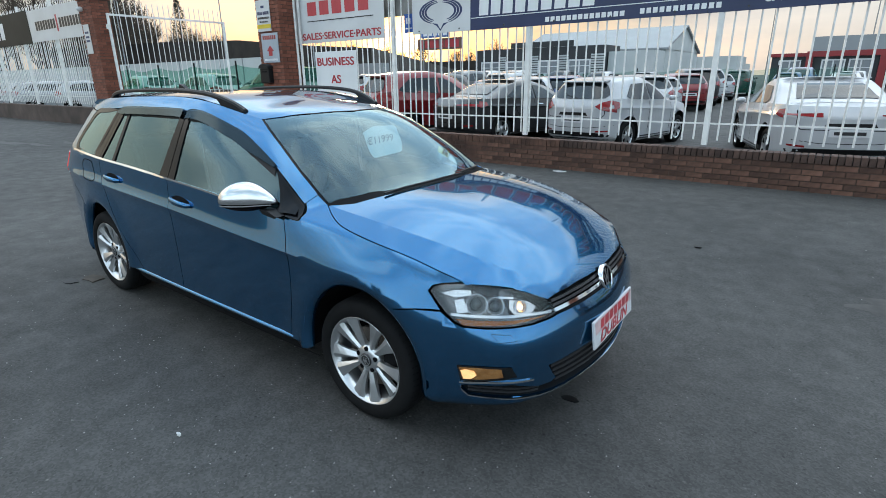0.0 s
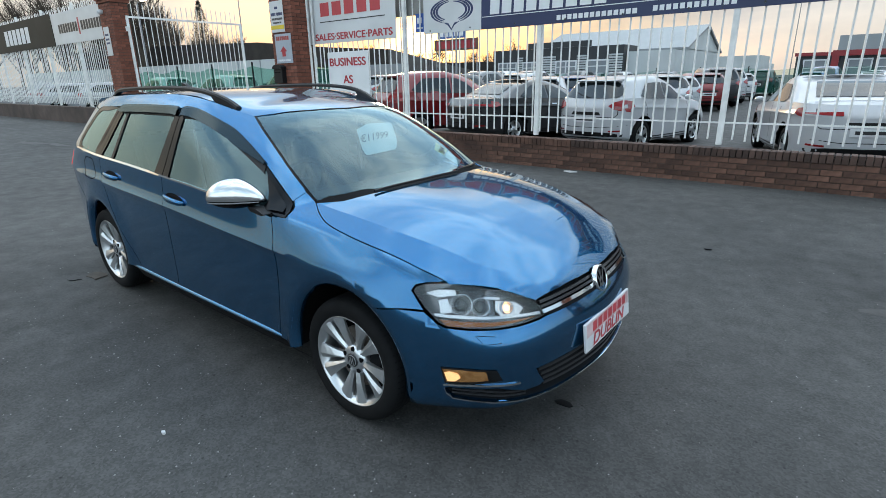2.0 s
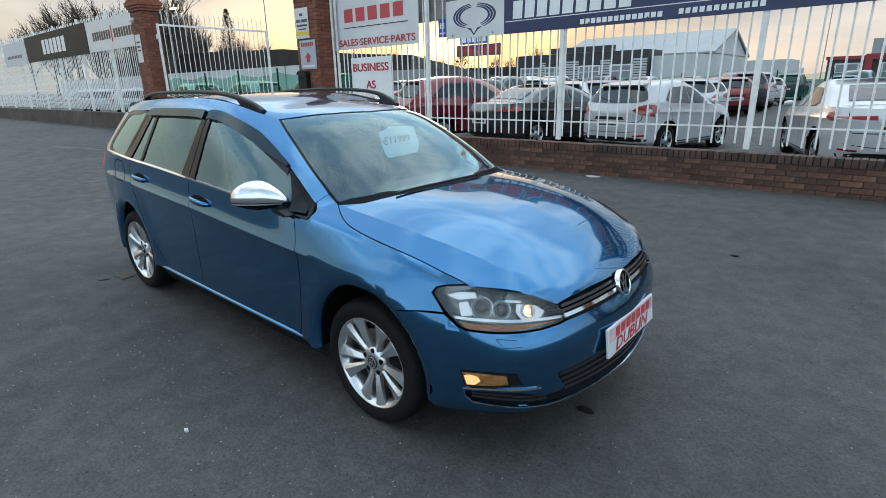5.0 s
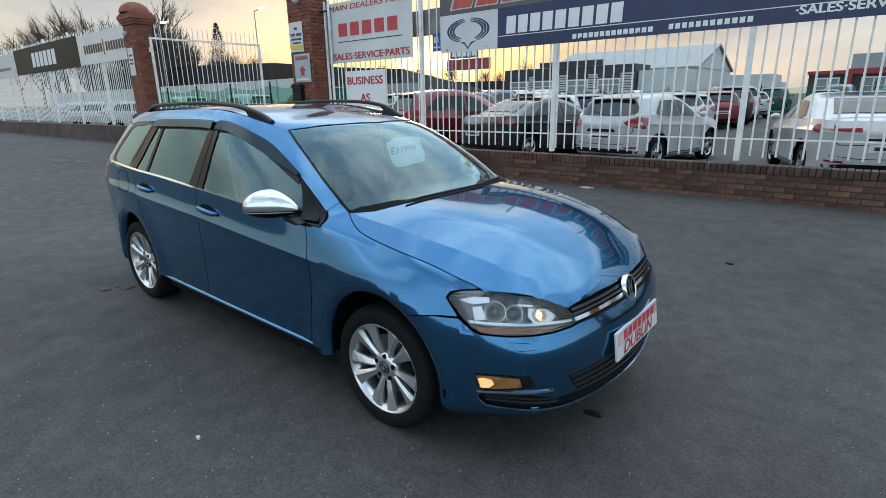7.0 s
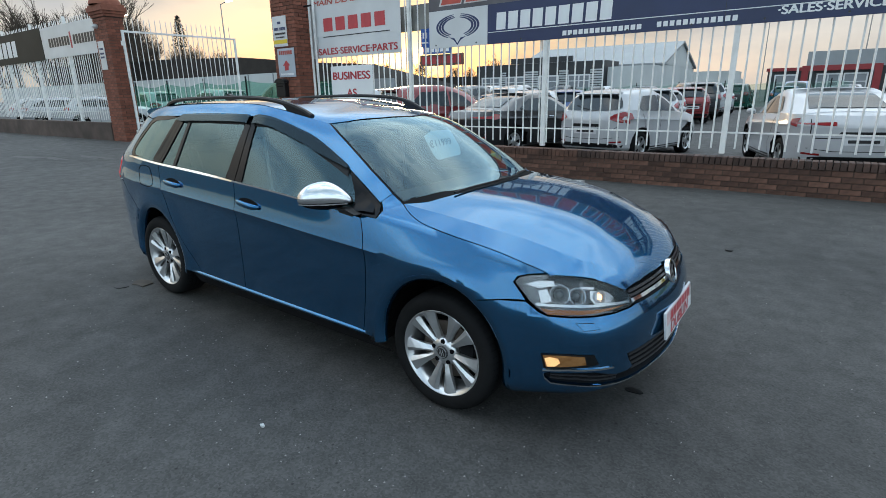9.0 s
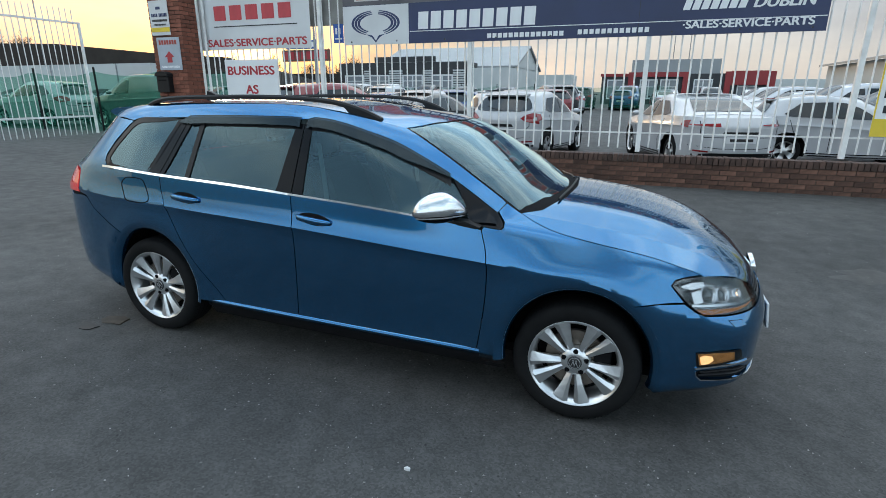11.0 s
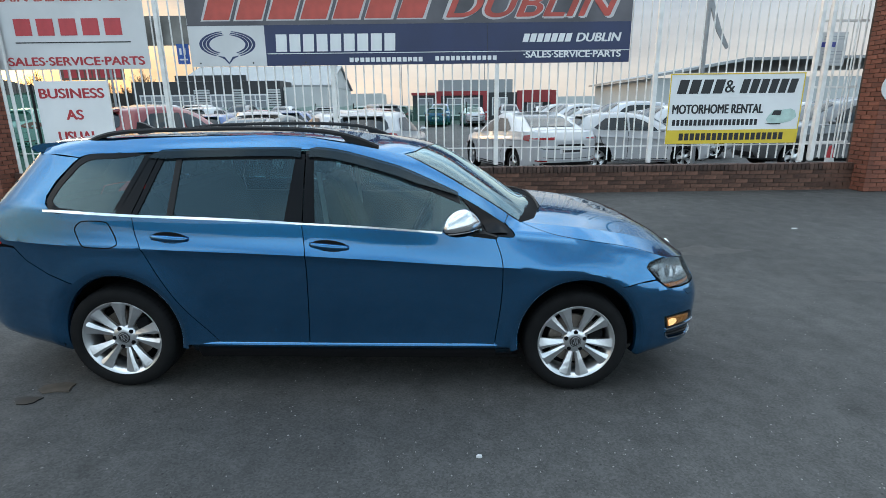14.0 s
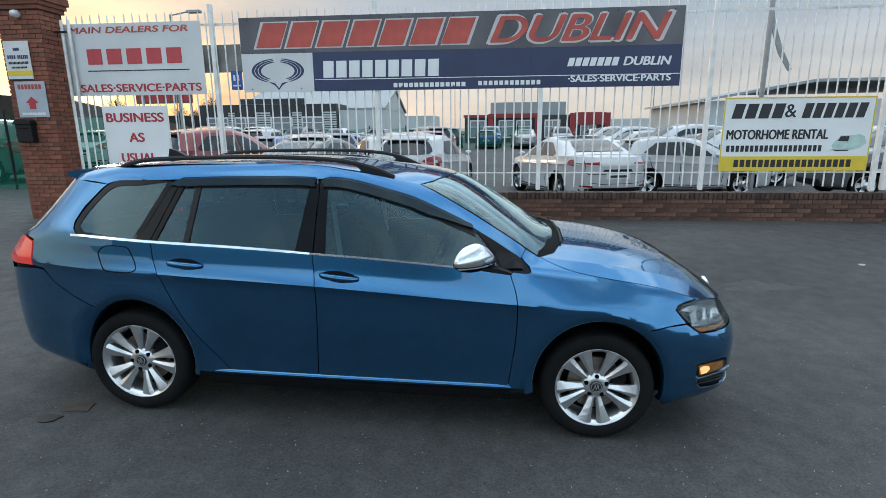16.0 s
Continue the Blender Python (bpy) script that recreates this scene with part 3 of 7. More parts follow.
SCREEN = glass_mat("windscreen_glass", (0.38, 0.50, 0.53), ior=1.5, faces=2.0, sheen=(0.70, 0.93, 1.0))
LENS = glass_mat("lamp_lens", (0.90, 0.91, 0.92), ior=1.42)
SMOKE = glass_mat("smoked_plastic", (0.10, 0.11, 0.12), 0.03, 1.45, 1.0, (0.7, 0.9, 1.0))
LAMP_DARK = mat("lamp_housing", (0.20, 0.20, 0.205), rough=0.25, metal=0.8, var=0.1)
LAMP_SILVER = mat("lamp_reflector", (0.66, 0.66, 0.67), rough=0.24, metal=0.9, var=0.05)
PROJECTOR = mat("projector_glass", (0.16, 0.165, 0.17), rough=0.12, metal=0.7, var=0.05)
WARM = mat("warm_bulb", (0.9, 0.6, 0.3), rough=0.4, var=0.0, emit=(1.0, 0.50, 0.16), power=5.0)
FOG_GLOW = mat("fog_reflector", (0.42, 0.27, 0.13), rough=0.2, metal=0.75, var=0.7, scale=34, bump=0.004, bscale=45, emit=(1.0, 0.46, 0.12), power=0.10)
FOG_BULB = mat("fog_bulb", (0.8, 0.6, 0.35), rough=0.3, var=0.2, scale=30, emit=(1.0, 0.60, 0.24), power=0.9)
AMBER = mat("amber_lens", (0.42, 0.13, 0.02), rough=0.15, var=0.1)
TAIL_RED = mat("tail_lens", (0.50, 0.015, 0.012), rough=0.12, var=0.1, coat=1.0, emit=(1.0, 0.05, 0.03), power=0.25)
SEAT = mat("seat_cloth", (0.075, 0.075, 0.078), rough=0.9, var=0.2, scale=40, bump=0.002, bscale=200)
TRIM = mat("cabin_trim", (0.06, 0.062, 0.065), rough=0.7, var=0.1, scale=12)
LINING = mat("roof_lining", (0.30, 0.30, 0.29), rough=0.9, var=0.06)
CARD = mat("price_card", (0.62, 0.72, 0.73), rough=0.5, var=0.05, scale=3)
STICKER = mat("yellow_sticker", (0.80, 0.70, 0.08), rough=0.5, var=0.05)

PLAN_D = catmull(np.column_stack([np.array(PLAN), np.zeros(len(PLAN))]), 40, True)


def wrap_at(s):
    i = max(0.0, min(len(PLAN_D) - 1.001, s * 40))
    k = int(i)
    p = PLAN_D[k] + (PLAN_D[k + 1] - PLAN_D[k]) * (i - k)
    a, b = PLAN_D[max(0, k - 6)], PLAN_D[min(len(PLAN_D) - 1, k + 7)]
    t = b - a
    if k < 6:
        t = np.array((0.0, 1.0, 0.0))
    if k > len(PLAN_D) - 8:
        t = np.array((0.0, -1.0, 0.0))
    t = t / np.hypot(t[0], t[1])
    return p, np.array((-t[1], t[0], 0.0))


def s_of(x):
    """The station of the flank at x, in front of the doors."""
    k = int(np.argmin(np.abs(PLAN_D[200:640, 0] - x))) + 200
    return k / 40


def cast(mode, u, v, tree=None):
    """The point of the hull under (u, v) of a projection, on the car's right side, and the outward normal."""
    if mode == "side":
        o, d = Vector((u, -2.0, v)), Vector((0, 1, 0))
    elif mode == "top":
        o, d = Vector((u, v, 3.0)), Vector((0, 0, -1))
    elif mode == "back":
        o, d = Vector((-6.0, u, v)), Vector((1, 0, 0))
    elif mode == "front":
        o, d = Vector((4.0, u, v)), Vector((-1, 0, 0))
    elif mode == "diag":
        o, d = Vector((u, v * 0.7071, v * 0.7071)) - Vector((0, 0.7071, -0.7071)) * 3.0, Vector((0, 0.7071, -0.7071))
    else:
        p, n = wrap_at(u)
        o, d = Vector((p[0], -p[1], v)), Vector((-n[0], n[1], 0.0))
        if d.dot(Vector((-p[0] + (0.2 if p[0] > -1.5 else -2.6), p[1], 0))) < 0:
            d = -d
        o = o - d * 0.5
    tree = tree or TREE
    h = tree.ray_cast(o, d)
    if h[0] is None:
        h = tree.find_nearest(o + d * (0.5 if mode == "wrap" else 1.2))
    n = h[1]
    if n.dot(d) > 0:
        n = -n
    return h[0], n


ARCHES = ((-0.012, 0.34, 0.390, 0.414), (-2.610, 0.34, 0.376, 0.412))
LIP = 0.885                    # the opening, as a share of the flare's crease


def flare(p, n):
    q = p.copy()
    if abs(p.y) > 0.5 and p.z < 0.95:
        for cx, cz, rx, rz in ARCHES:
            e = math.hypot((p.x - cx) / rx, (p.z - cz) / rz)
            if 0.99 <= e < 1.7:
                q += Vector((0, math.copysign(0.019, p.y), 0)) * math.exp(-((e - 1) / 0.23) ** 2)
    return q


def grid_fill(outline, step_u, step_v):
    bm = bmesh.new()
    bm.faces.new([bm.verts.new((u, v, 0)) for u, v in outline])
    us, vs = [p[0] for p in outline], [p[1] for p in outline]
    for axis, lo, hi, step in ((0, min(us), max(us), step_u), (1, min(vs), max(vs), step_v)):
        n = int((hi - lo) / step)
        for i in range(1, n + 1):
            at = lo + (hi - lo) * i / (n + 1)
            co, no = [0, 0, 0], [0, 0, 0]
            co[axis], no[axis] = at, 1
            bmesh.ops.bisect_plane(bm, geom=bm.verts[:] + bm.edges[:] + bm.faces[:], plane_co=co, plane_no=no, dist=1e-5)
    return bm


SHOULDER = [(-3.22, .891), (-2.95, .882), (-2.635, .874), (-2.36, .868), (-2.2, .863), (-1.85, .853), (-1.5, .840), (-1.15, .822), (-.8, .802), (-.55, .790), (-.32, .778), (-.15, .766), (0, .755), (.13, .728), (.26, .698)]
BONNET_EDGE = [(-.36, .70), (-.2, .702), (0, .700), (.14, .684), (.25, .665), (.34, .642), (.42, .618), (.50, .594), (.56, .570), (.60, .53), (.64, .475)]


def score(bm, line, axis, redo, blunt=()):
    """Cut the mesh along a crease and make that edge hard."""
    for (u0, v0), (u1, v1) in zip(line, line[1:]):
        for sg in ((-1,) if axis == "side" else (-1, 1)):
            fs = [f for f in bm.faces if min(u0, u1) <= f.calc_center_median().x < max(u0, u1) and (axis == "side" or f.calc_center_median().y * sg > 0)]
            if not fs:
                continue
            geom = list({v for f in fs for v in f.verts} | {e for f in fs for e in f.edges}) + fs
            co = (u0, 0, v0) if axis == "side" else (u0, sg * v0, 0)
            no = (v0 - v1, 0, u1 - u0) if axis == "side" else (sg * (v0 - v1), u1 - u0, 0)
            cut = bmesh.ops.bisect_plane(bm, geom=geom, plane_co=co, plane_no=no, dist=1e-4)["geom_cut"]
            for g in cut:
                if isinstance(g, bmesh.types.BMVert):
                    redo(g)
                elif isinstance(g, bmesh.types.BMEdge) and not any(lo < (g.verts[0].co.x + g.verts[1].co.x) / 2 < hi for lo, hi in blunt):
                    g.smooth = False


def panel_bm(outline, mode, off=0.0, step=0.04, step_v=None, thick=0.014, shape=flare, both=False, tree=None, crease=None):
    bm = grid_fill(outline, step, step_v or (0.04 if mode == "wrap" else step))
    inward = {}

    def settle(v, m_, a_, b_):
        p, n = cast(m_, a_, b_, tree)
        q = shape(p, n) if shape else p
        v.co = q + n * off
        inward[v] = -n

    for v in bm.verts:
        settle(v, mode, v.co.x, v.co.y)
    if crease == "side":
        score(bm, SHOULDER, "side", lambda v: settle(v, "side", v.co.x, v.co.z), ((-2.83, -2.37), (-.33, 1.0)))
    elif crease == "top":
        score(bm, BONNET_EDGE, "top", lambda v: settle(v, "top", v.co.x, v.co.y))
    rim = [e for e in bm.edges if e.is_boundary]
    if thick:
        r = bmesh.ops.extrude_edge_only(bm, edges=rim)
        for v in [g for g in r["geom"] if isinstance(g, bmesh.types.BMVert)]:
            src = [e.other_vert(v) for e in v.link_edges if e.other_vert(v) in inward]
            v.co += (inward[src[0]] if src else Vector((0, 0, 0))) * thick
        for e in rim:
            e.smooth = False
    bm.normal_update()
    if sum(f.normal.dot(-inward[f.verts[0]]) * f.calc_area() for f in bm.faces if f.verts[0] in inward) < 0:
        bmesh.ops.reverse_faces(bm, faces=bm.faces[:])
    if both:
        geom = bmesh.ops.duplicate(bm, geom=bm.verts[:] + bm.edges[:] + bm.faces[:])["geom"]
        for g in geom:
            if isinstance(g, bmesh.types.BMVert):
                g.co.y = -g.co.y
        bmesh.ops.reverse_faces(bm, faces=[g for g in geom if isinstance(g, bmesh.types.BMFace)])
        bmesh.ops.remove_doubles(bm, verts=bm.verts[:], dist=0.0008)
    return bm


def mirrored(ob, parent=None):
    """The same part for the car's other side."""
    me = ob.data.copy()
    for v in me.vertices:
        v.co.y = -v.co.y
    me.flip_normals()
    o = new(ob.name.split(".")[0], me)
    o.parent = parent or ob.parent
    if "label" in ob:
        o["label"] = ob["label"]
    return o


def panel(name, outline, mode, material, parent, label="", sides=True, **kw):
    bm = panel_bm(outline, mode, **kw)
    ob = part(name, bm, material, parent, label, smooth=True, keep=True)
    return (ob, mirrored(ob)) if sides else (ob,)


def ribbon(pts, w):
    """A narrow closed outline along an open line."""
    a, b = [], []
    for i, p in enumerate(pts):
        q, r = pts[max(0, i - 1)], pts[min(len(pts) - 1, i + 1)]
        t = Vector((r[0] - q[0], r[1] - q[1])).normalized()
        a.append((p[0] - t.y * w / 2, p[1] + t.x * w / 2))
        b.append((p[0] + t.y * w / 2, p[1] - t.x * w / 2))
    return a + b[::-1]


def bend(pts, per=5):
    """A smooth open line through the points."""
    P = np.array([(p[0], p[1], 0) for p in pts], float)
    return [(float(p[0]), float(p[1])) for p in catmull(P, per, False)]


def arch_line(i, a0, a1, n=18, k=1.0):
    cx, cz, rx, rz = ARCHES[i]
    return [(cx + k * rx * math.cos(radians(a0 + (a1 - a0) * j / n)), cz + k * rz * math.sin(radians(a0 + (a1 - a0) * j / n))) for j in range(n + 1)]


car = empty("estate_car", "metallic blue estate car with silver alloy wheels and roof rails", "car", CAR)
G = 0.0025                     # half a shut line

# side panels: outlines in x, z
DOOR_F = bend([(-.492, .322), (-.463, .58), (-.464, .80), (-.503, .935)])
BELT = [(-.503, .958), (-.80, .972), (-1.2, .998), (-1.572, 1.014)]
B_CUT = bend([(-1.561, 1.014), (-1.548, .857), (-1.544, .665), (-1.549, .322)])
R_CUT = bend([(-2.476, 1.045), (-2.454, .913), (-2.364, .725), (-2.245, .535), (-2.06, .322)])


def shifted(line, dx, dz=0.0):
    return [(x + dx, z + dz) for x, z in line]


front_door = panel("front_door", shifted(DOOR_F, -G) + shifted(BELT[1:-1], 0) + shifted(B_CUT, G), "side", BLUE, car, step=0.05, step_v=0.035, crease="side")
rear_door = panel("rear_door", shifted(B_CUT[::-1], -G) + [(-2.0, 1.030)] + shifted(R_CUT, G), "side", BLUE, car, step=0.05, step_v=0.035, crease="side")
def to_diag(mode, pts):
    out = []
    for u, v in pts:
        p, n = cast(mode, u, v)
        out.append((p.x, (p.y + p.z) * 0.7071))
    return out


HOOD_PLAN = bend([(-.340, .706), (-.255, .757), (-.150, .794), (.02, .805), (.19, .799), (.36, .778), (.475, .748)], 4)
fender = panel("front_fender", to_diag("side", shifted(DOOR_F, G) + [(-.492, .949), (-.44, .944), (-.407, .944), (-.396, .956), (-.404, .975), (-.444, 1.011)]) + to_diag("top", [(-.420, -.700), (-.357, -.702)]) + to_diag("top", [(x, -y - 0.005) for x, y in HOOD_PLAN])
               + to_diag("wrap", [(13.3, .815), (13.0, .810), (12.72, .797), (12.62, .771), (12.98, .702)]) + to_diag("side", [(.32, .694), (.228, .676)] + arch_line(0, 54, 186, 22) + [(-.385, .310), (-.475, .310), (-.478, .325)]),
               "diag", BLUE, car, step=0.04, crease="side")
quarter = panel("rear_quarter", shifted(R_CUT, -G)[::-1] + [(-2.62, 1.05), (-2.86, 1.062), (-2.94, 1.066), (-2.972, 1.095), (-2.975, 1.135), (-2.938, 1.212), (-2.858, 1.310), (-2.83, 1.334), (-3.10, 1.352), (-3.165, 1.350), (-3.26, 1.2), (-3.375, 1.03), (-3.270, 1.015), (-3.260, .868), (-3.18, .858), (-3.117, .782), (-2.993, .706), (-2.875, .668)]
                + arch_line(1, 129, -4, 22) + [(-2.20, .31), (-2.07, .316)], "side", BLUE, car, step=0.04, crease="side")


def make_sill():
    """The ledge under the doors: its upper edge catches the sky."""
    bm = bmesh.new()
    rows = []
    for i in range(25):
        x = -2.235 + 1.835 * i / 24
        p, n = cast("side", x, .33)
        y = p.y
        end = -0.012 * smoothstep(.05, 0, i / 24)
        rows.append([bm.verts.new((x, y - dy, z)) for dy, z in ((-.006, .326), (.002, .321), (.010 + end, .313), (.011 + end, .306), (-.006 + end, .292), (-.05, .245), (-.10, .215))])
    for a, b in zip(rows, rows[1:]):
        for j in range(6):
            bm.faces.new((a[j], b[j], b[j + 1], a[j + 1]))
    ob = part("sill", bm, BLUE, car, smooth=True)
    mirrored(ob)


make_sill()


def lip(i, a0, a1, parent):
    """The turned-in edge of a wheel arch."""
    bm = bmesh.new()
    rows = []
    for k, dy in ((1.0, 0.0), (0.97, -0.001), (0.92, -0.008), (LIP, -0.020), (LIP - 0.01, -0.045)):
        row = []
        for x, z in arch_line(i, a0, a1, 40, k):
            cx, cz, rx, rz = ARCHES[i]
            e = ((x - cx) / rx / k, (z - cz) / rz / k)
            p, n = cast("side", cx + e[0] * rx, cz + e[1] * rz)
            q = flare(p, n)
            row.append(bm.verts.new((x, q.y - dy, z)))
        rows.append(row)
    for a, b in zip(rows, rows[1:]):
        for j in range(len(a) - 1):
            bm.faces.new((a[j], a[j + 1], b[j + 1], b[j]))
    ob = part("arch_lip", bm, BLUE, parent, smooth=True)
    mirrored(ob)


lip(0, -14, 188, car)
lip(1, -8, 196, car)

# bumper: outlines in station, height, round the nose
LAMP = [(12.68, .771), (12.75, .790), (13.0, .803), (13.5, .810), (14.3, .799), (15.12, .776), (15.7, .738), (15.93, .715), (16.08, .672), (16.1, .657), (15.9, .651), (15.4, .646), (14.85, .645), (14.18, .644), (13.6, .650), (13.38, .663), (13.07, .703)]
front_edge = [(s_of(x), z) for x, z in arch_line(0, -16, 53, 14)]
bumper = panel("front_bumper", front_edge + [(s_of(.32), .689), (13.0, .694), (13.34, .656), (13.58, .642), (14.18, .637), (14.85, .638), (15.4, .639), (15.9, .644), (16.1, .650), (17.0, .652), (18.0, .654),
                                           (18.0, .447), (17.2, .449), (16.45, .450), (15.75, .443), (15.85, .405), (16.0, .364), (15.9, .350), (15.53, .350), (14.88, .386), (14.2, .384), (13.68, .378), (13.57, .370), (13.62, .350), (13.78, .326), (14.5, .320), (15.6, .302), (16.3, .294), (17.2, .292), (18.0, .292),
                                           (18.0, .222), (16.5, .222), (15.0, .222), (14.0, .222)], "wrap", BLUE, car, sides=False, step=0.2, step_v=0.03, both=True, thick=0.02)[0]
panel("arch_return", [(s_of(.36), .226), (s_of(.43), .226), (s_of(.43), .46), (s_of(.35), .46)], "wrap", BLUE, bumper, off=-0.006, step=0.2, step_v=0.04, thick=0.0)
slot = panel("lower_grille", [(13.4, .40), (15.0, .41), (15.6, .46), (17, .468), (18, .465), (18, .262), (16.2, .265), (14.2, .295), (13.4, .325)], "wrap", VOID, bumper, sides=False, off=-0.035, step=0.3, both=True, thick=0.0)
for k in range(4):
    zs = [(15.86 + .06 * k, .428 - .027 * k), (17.0, .432 - .031 * k), (18.0, .430 - .031 * k)]
    panel("grille_slat", ribbon(zs, 0.014), "wrap", SLAT, bumper, sides=False, off=-0.006, step=0.3, both=True, thick=0.022)
for k in range(2):
    panel("grille_slat", ribbon([(13.75, .362 - .016 * k), (14.5, .365 - .021 * k), (15.6, .338 - .016 * k)], 0.009), "wrap", SLAT, bumper, off=-0.01, step=0.3, thick=0.01)
panel("fog_surround", [(13.47, .470), (14.2, .478), (14.82, .474), (14.97, .424), (14.5, .411), (13.58, .396)], "wrap", BLACK, bumper, off=0.002, step=0.2, thick=0.0)
panel("fog_lamp", [(13.53, .463), (14.0, .469), (14.58, .467), (14.64, .429), (14.2, .418), (13.63, .408)], "wrap", FOG_GLOW, bumper, "lit warm white fog lamp", off=0.006, step=0.15, thick=0.004)
panel("fog_bulb", [(13.58, .452), (13.72, .460), (13.92, .455), (13.98, .436), (13.86, .417), (13.66, .413)], "wrap", FOG_BULB, bumper, "glowing warm bulb", off=0.009, step=0.1, thick=0.002)
panel("fog_lens", [(13.49, .467), (14.2, .475), (14.84, .471), (14.95, .427), (14.5, .414), (13.6, .399)], "wrap", LENS, bumper, off=0.012, step=0.15, thick=0.0)
panel("chrome_blade", ribbon([(13.55, .389), (14.2, .401), (14.8, .402), (15.38, .397)], 0.009), "wrap", CHROME, bumper, off=0.006, step=0.2, thick=0.006)
# satin strip along the lower lip, with the blue lip's highlight painted in
panel("lip_trim", ribbon([(13.57, .372), (13.62, .348), (13.78, .325), (14.5, .318), (15.6, .299), (16.3, .291), (17.2, .289), (18, .289)], 0.006), "wrap", SATIN, bumper, sides=False, off=0.004, step=0.3, both=True, thick=0.006)
cap_line = [(14.32, .618), (14.78, .614), (14.92, .590), (14.52, .586), (14.32, .618)]
panel("cap_gap", ribbon(cap_line, 0.004), "wrap", DARK, bumper, off=0.0008, step=0.2, thick=0.0)
panel("washer_cap", cap_line[:-1], "wrap", BLUE, bumper, off=0.0012, step=0.2, thick=0.003)

# grille between the lamps
panel("grille", [(15.98, .719), (16.62, .724), (17.4, .726), (18, .727), (18, .655), (17.0, .653), (16.1, .650)], "wrap", DARK, car, sides=False, off=-0.03, step=0.2, both=True, thick=0.0)
for z, m_, h in ((.709, SLAT, .011), (.692, SLAT, .010), (.673, CHROME, .014)):
    panel("grille_bar", ribbon([(16.05, z - .005), (16.8, z - .001), (17.4, z), (18, z)], h), "wrap", m_, car, sides=False, off=-0.004, step=0.2, both=True, thick=0.02)

# headlamps
lamps = panel("headlamp", LAMP, "wrap", LAMP_DARK, car, "clear headlamp with chrome reflectors, lit warm", off=-0.075, step=0.2, shape=None, thick=-0.070)
for lp, sg in zip(lamps, (-1, 1)):
    def one(name, outline, material, off, thick=0.0, label=""):
        o = panel(name, outline, "wrap", material, lp, label, sides=False, off=off, step=0.2, shape=None, thick=thick)[0]
        if sg > 0:
            for v in o.data.vertices:
                v.co.y = -v.co.y
            o.data.flip_normals()
        return o
    one("lens", LAMP, LENS, 0.0)
    one("light_strip", ribbon([(13.25, .688), (14.05, .684), (15.3, .679), (16.0, .668)], 0.010), LAMP_SILVER, -0.012, 0.02)
    one("indicator", [(13.38, .672), (14.05, .668), (15.3, .664), (15.95, .660), (15.3, .655), (14.5, .650), (13.6, .648)], AMBER, -0.02)
    one("reflector", [(12.95, .765), (13.3, .783), (13.75, .784), (13.8, .765), (13.3, .752)], LAMP_SILVER, -0.03, 0.03)
    one("reflector", [(13.3, .74), (13.55, .75), (13.7, .70), (13.4, .69)], LAMP_SILVER, -0.03, 0.03)
    one("reflector", [(14.6, .76), (15.1, .752), (15.1, .744), (14.65, .75)], LAMP_SILVER, -0.03, 0.02)
    one("reflector", [(15.0, .742), (15.55, .728), (15.75, .70), (15.6, .682), (15.1, .684), (14.95, .71)], LAMP_SILVER, -0.045, 0.03)
    for s, z, r, m_ in ((13.95, .728, .040, LAMP_SILVER), (14.5, .722, .034, LAMP_SILVER), (15.3, .712, .024, WARM)):
        p, n = cast("wrap", s, z)
        c = p - n * 0.055
        bm = bmesh.new()
        bmesh.ops.create_uvsphere(bm, u_segments=20, v_segments=12, radius=r * 0.72)
        for v in bm.verts:
            v.co = Vector((c.x, c.y * -sg, c.z)) + v.co
        part("bulb" if m_ is WARM else "projector", bm, WARM if m_ is WARM else PROJECTOR, lp, "lit warm bulb" if m_ is WARM else "", smooth=True)
        bm = bmesh.new()
        lathe(bm, [(r * 0.75, 0.0), (r, 0.006), (r * 1.12, 0.014), (r * 1.14, -0.02)], 24, "z")
        q = n.to_track_quat("Z", "Y")
        for v in bm.verts:
            w = q @ v.co + c + n * 0.012
            v.co = Vector((w.x, w.y * -sg, w.z))
        part("ring", bm, LAMP_SILVER, lp, smooth=True)

# bonnet
half = HOOD_PLAN + [(.498, .743), (.572, .675), (.657, .599), (.720, .516), (.745, .478), (.772, .333), (.791, .151), (.797, 0)]
rear_edge = [(-.150, 0), (-.172, .35), (-.255, .612)]
bonnet = panel("bonnet", [(x, -y) for x, y in half] + [(x, y) for x, y in half[::-1][1:]] + [(x, y) for x, y in rear_edge[::-1]] + [(x, -y) for x, y in rear_edge[1:]], "top", BLUE, car, sides=False, step=0.04, shape=None, crease="top")[0]

# roof, pillars, glass
ROOF_SIDE = [(-1.03, .549), (-1.2, .578), (-1.45, .60), (-1.9, .607), (-2.4, .597), (-2.8, .565), (-3.05, .51)]
ROOF_FRONT = [(-.857, 0), (-.893, .266), (-.96, .46)]
ROOF_BACK = [(-3.13, .40), (-3.17, .2), (-3.18, 0)]
r_half = ROOF_FRONT + ROOF_SIDE + ROOF_BACK
panel("roof", [(x, -y) for x, y in r_half] + [(x, y) for x, y in r_half[::-1][1:-1]], "top", BLUE, car, sides=False, step=0.07, thick=0.01)
SEAM = bend([(-.45, 1.008), (-.575, 1.083), (-.69, 1.146), (-.775, 1.186), (-.888, 1.235), (-1.003, 1.281), (-1.113, 1.316), (-1.396, 1.386), (-1.637, 1.398), (-2.081, 1.389), (-2.42, 1.373), (-2.62, 1.364), (-2.757, 1.358), (-2.83, 1.338)], 4)


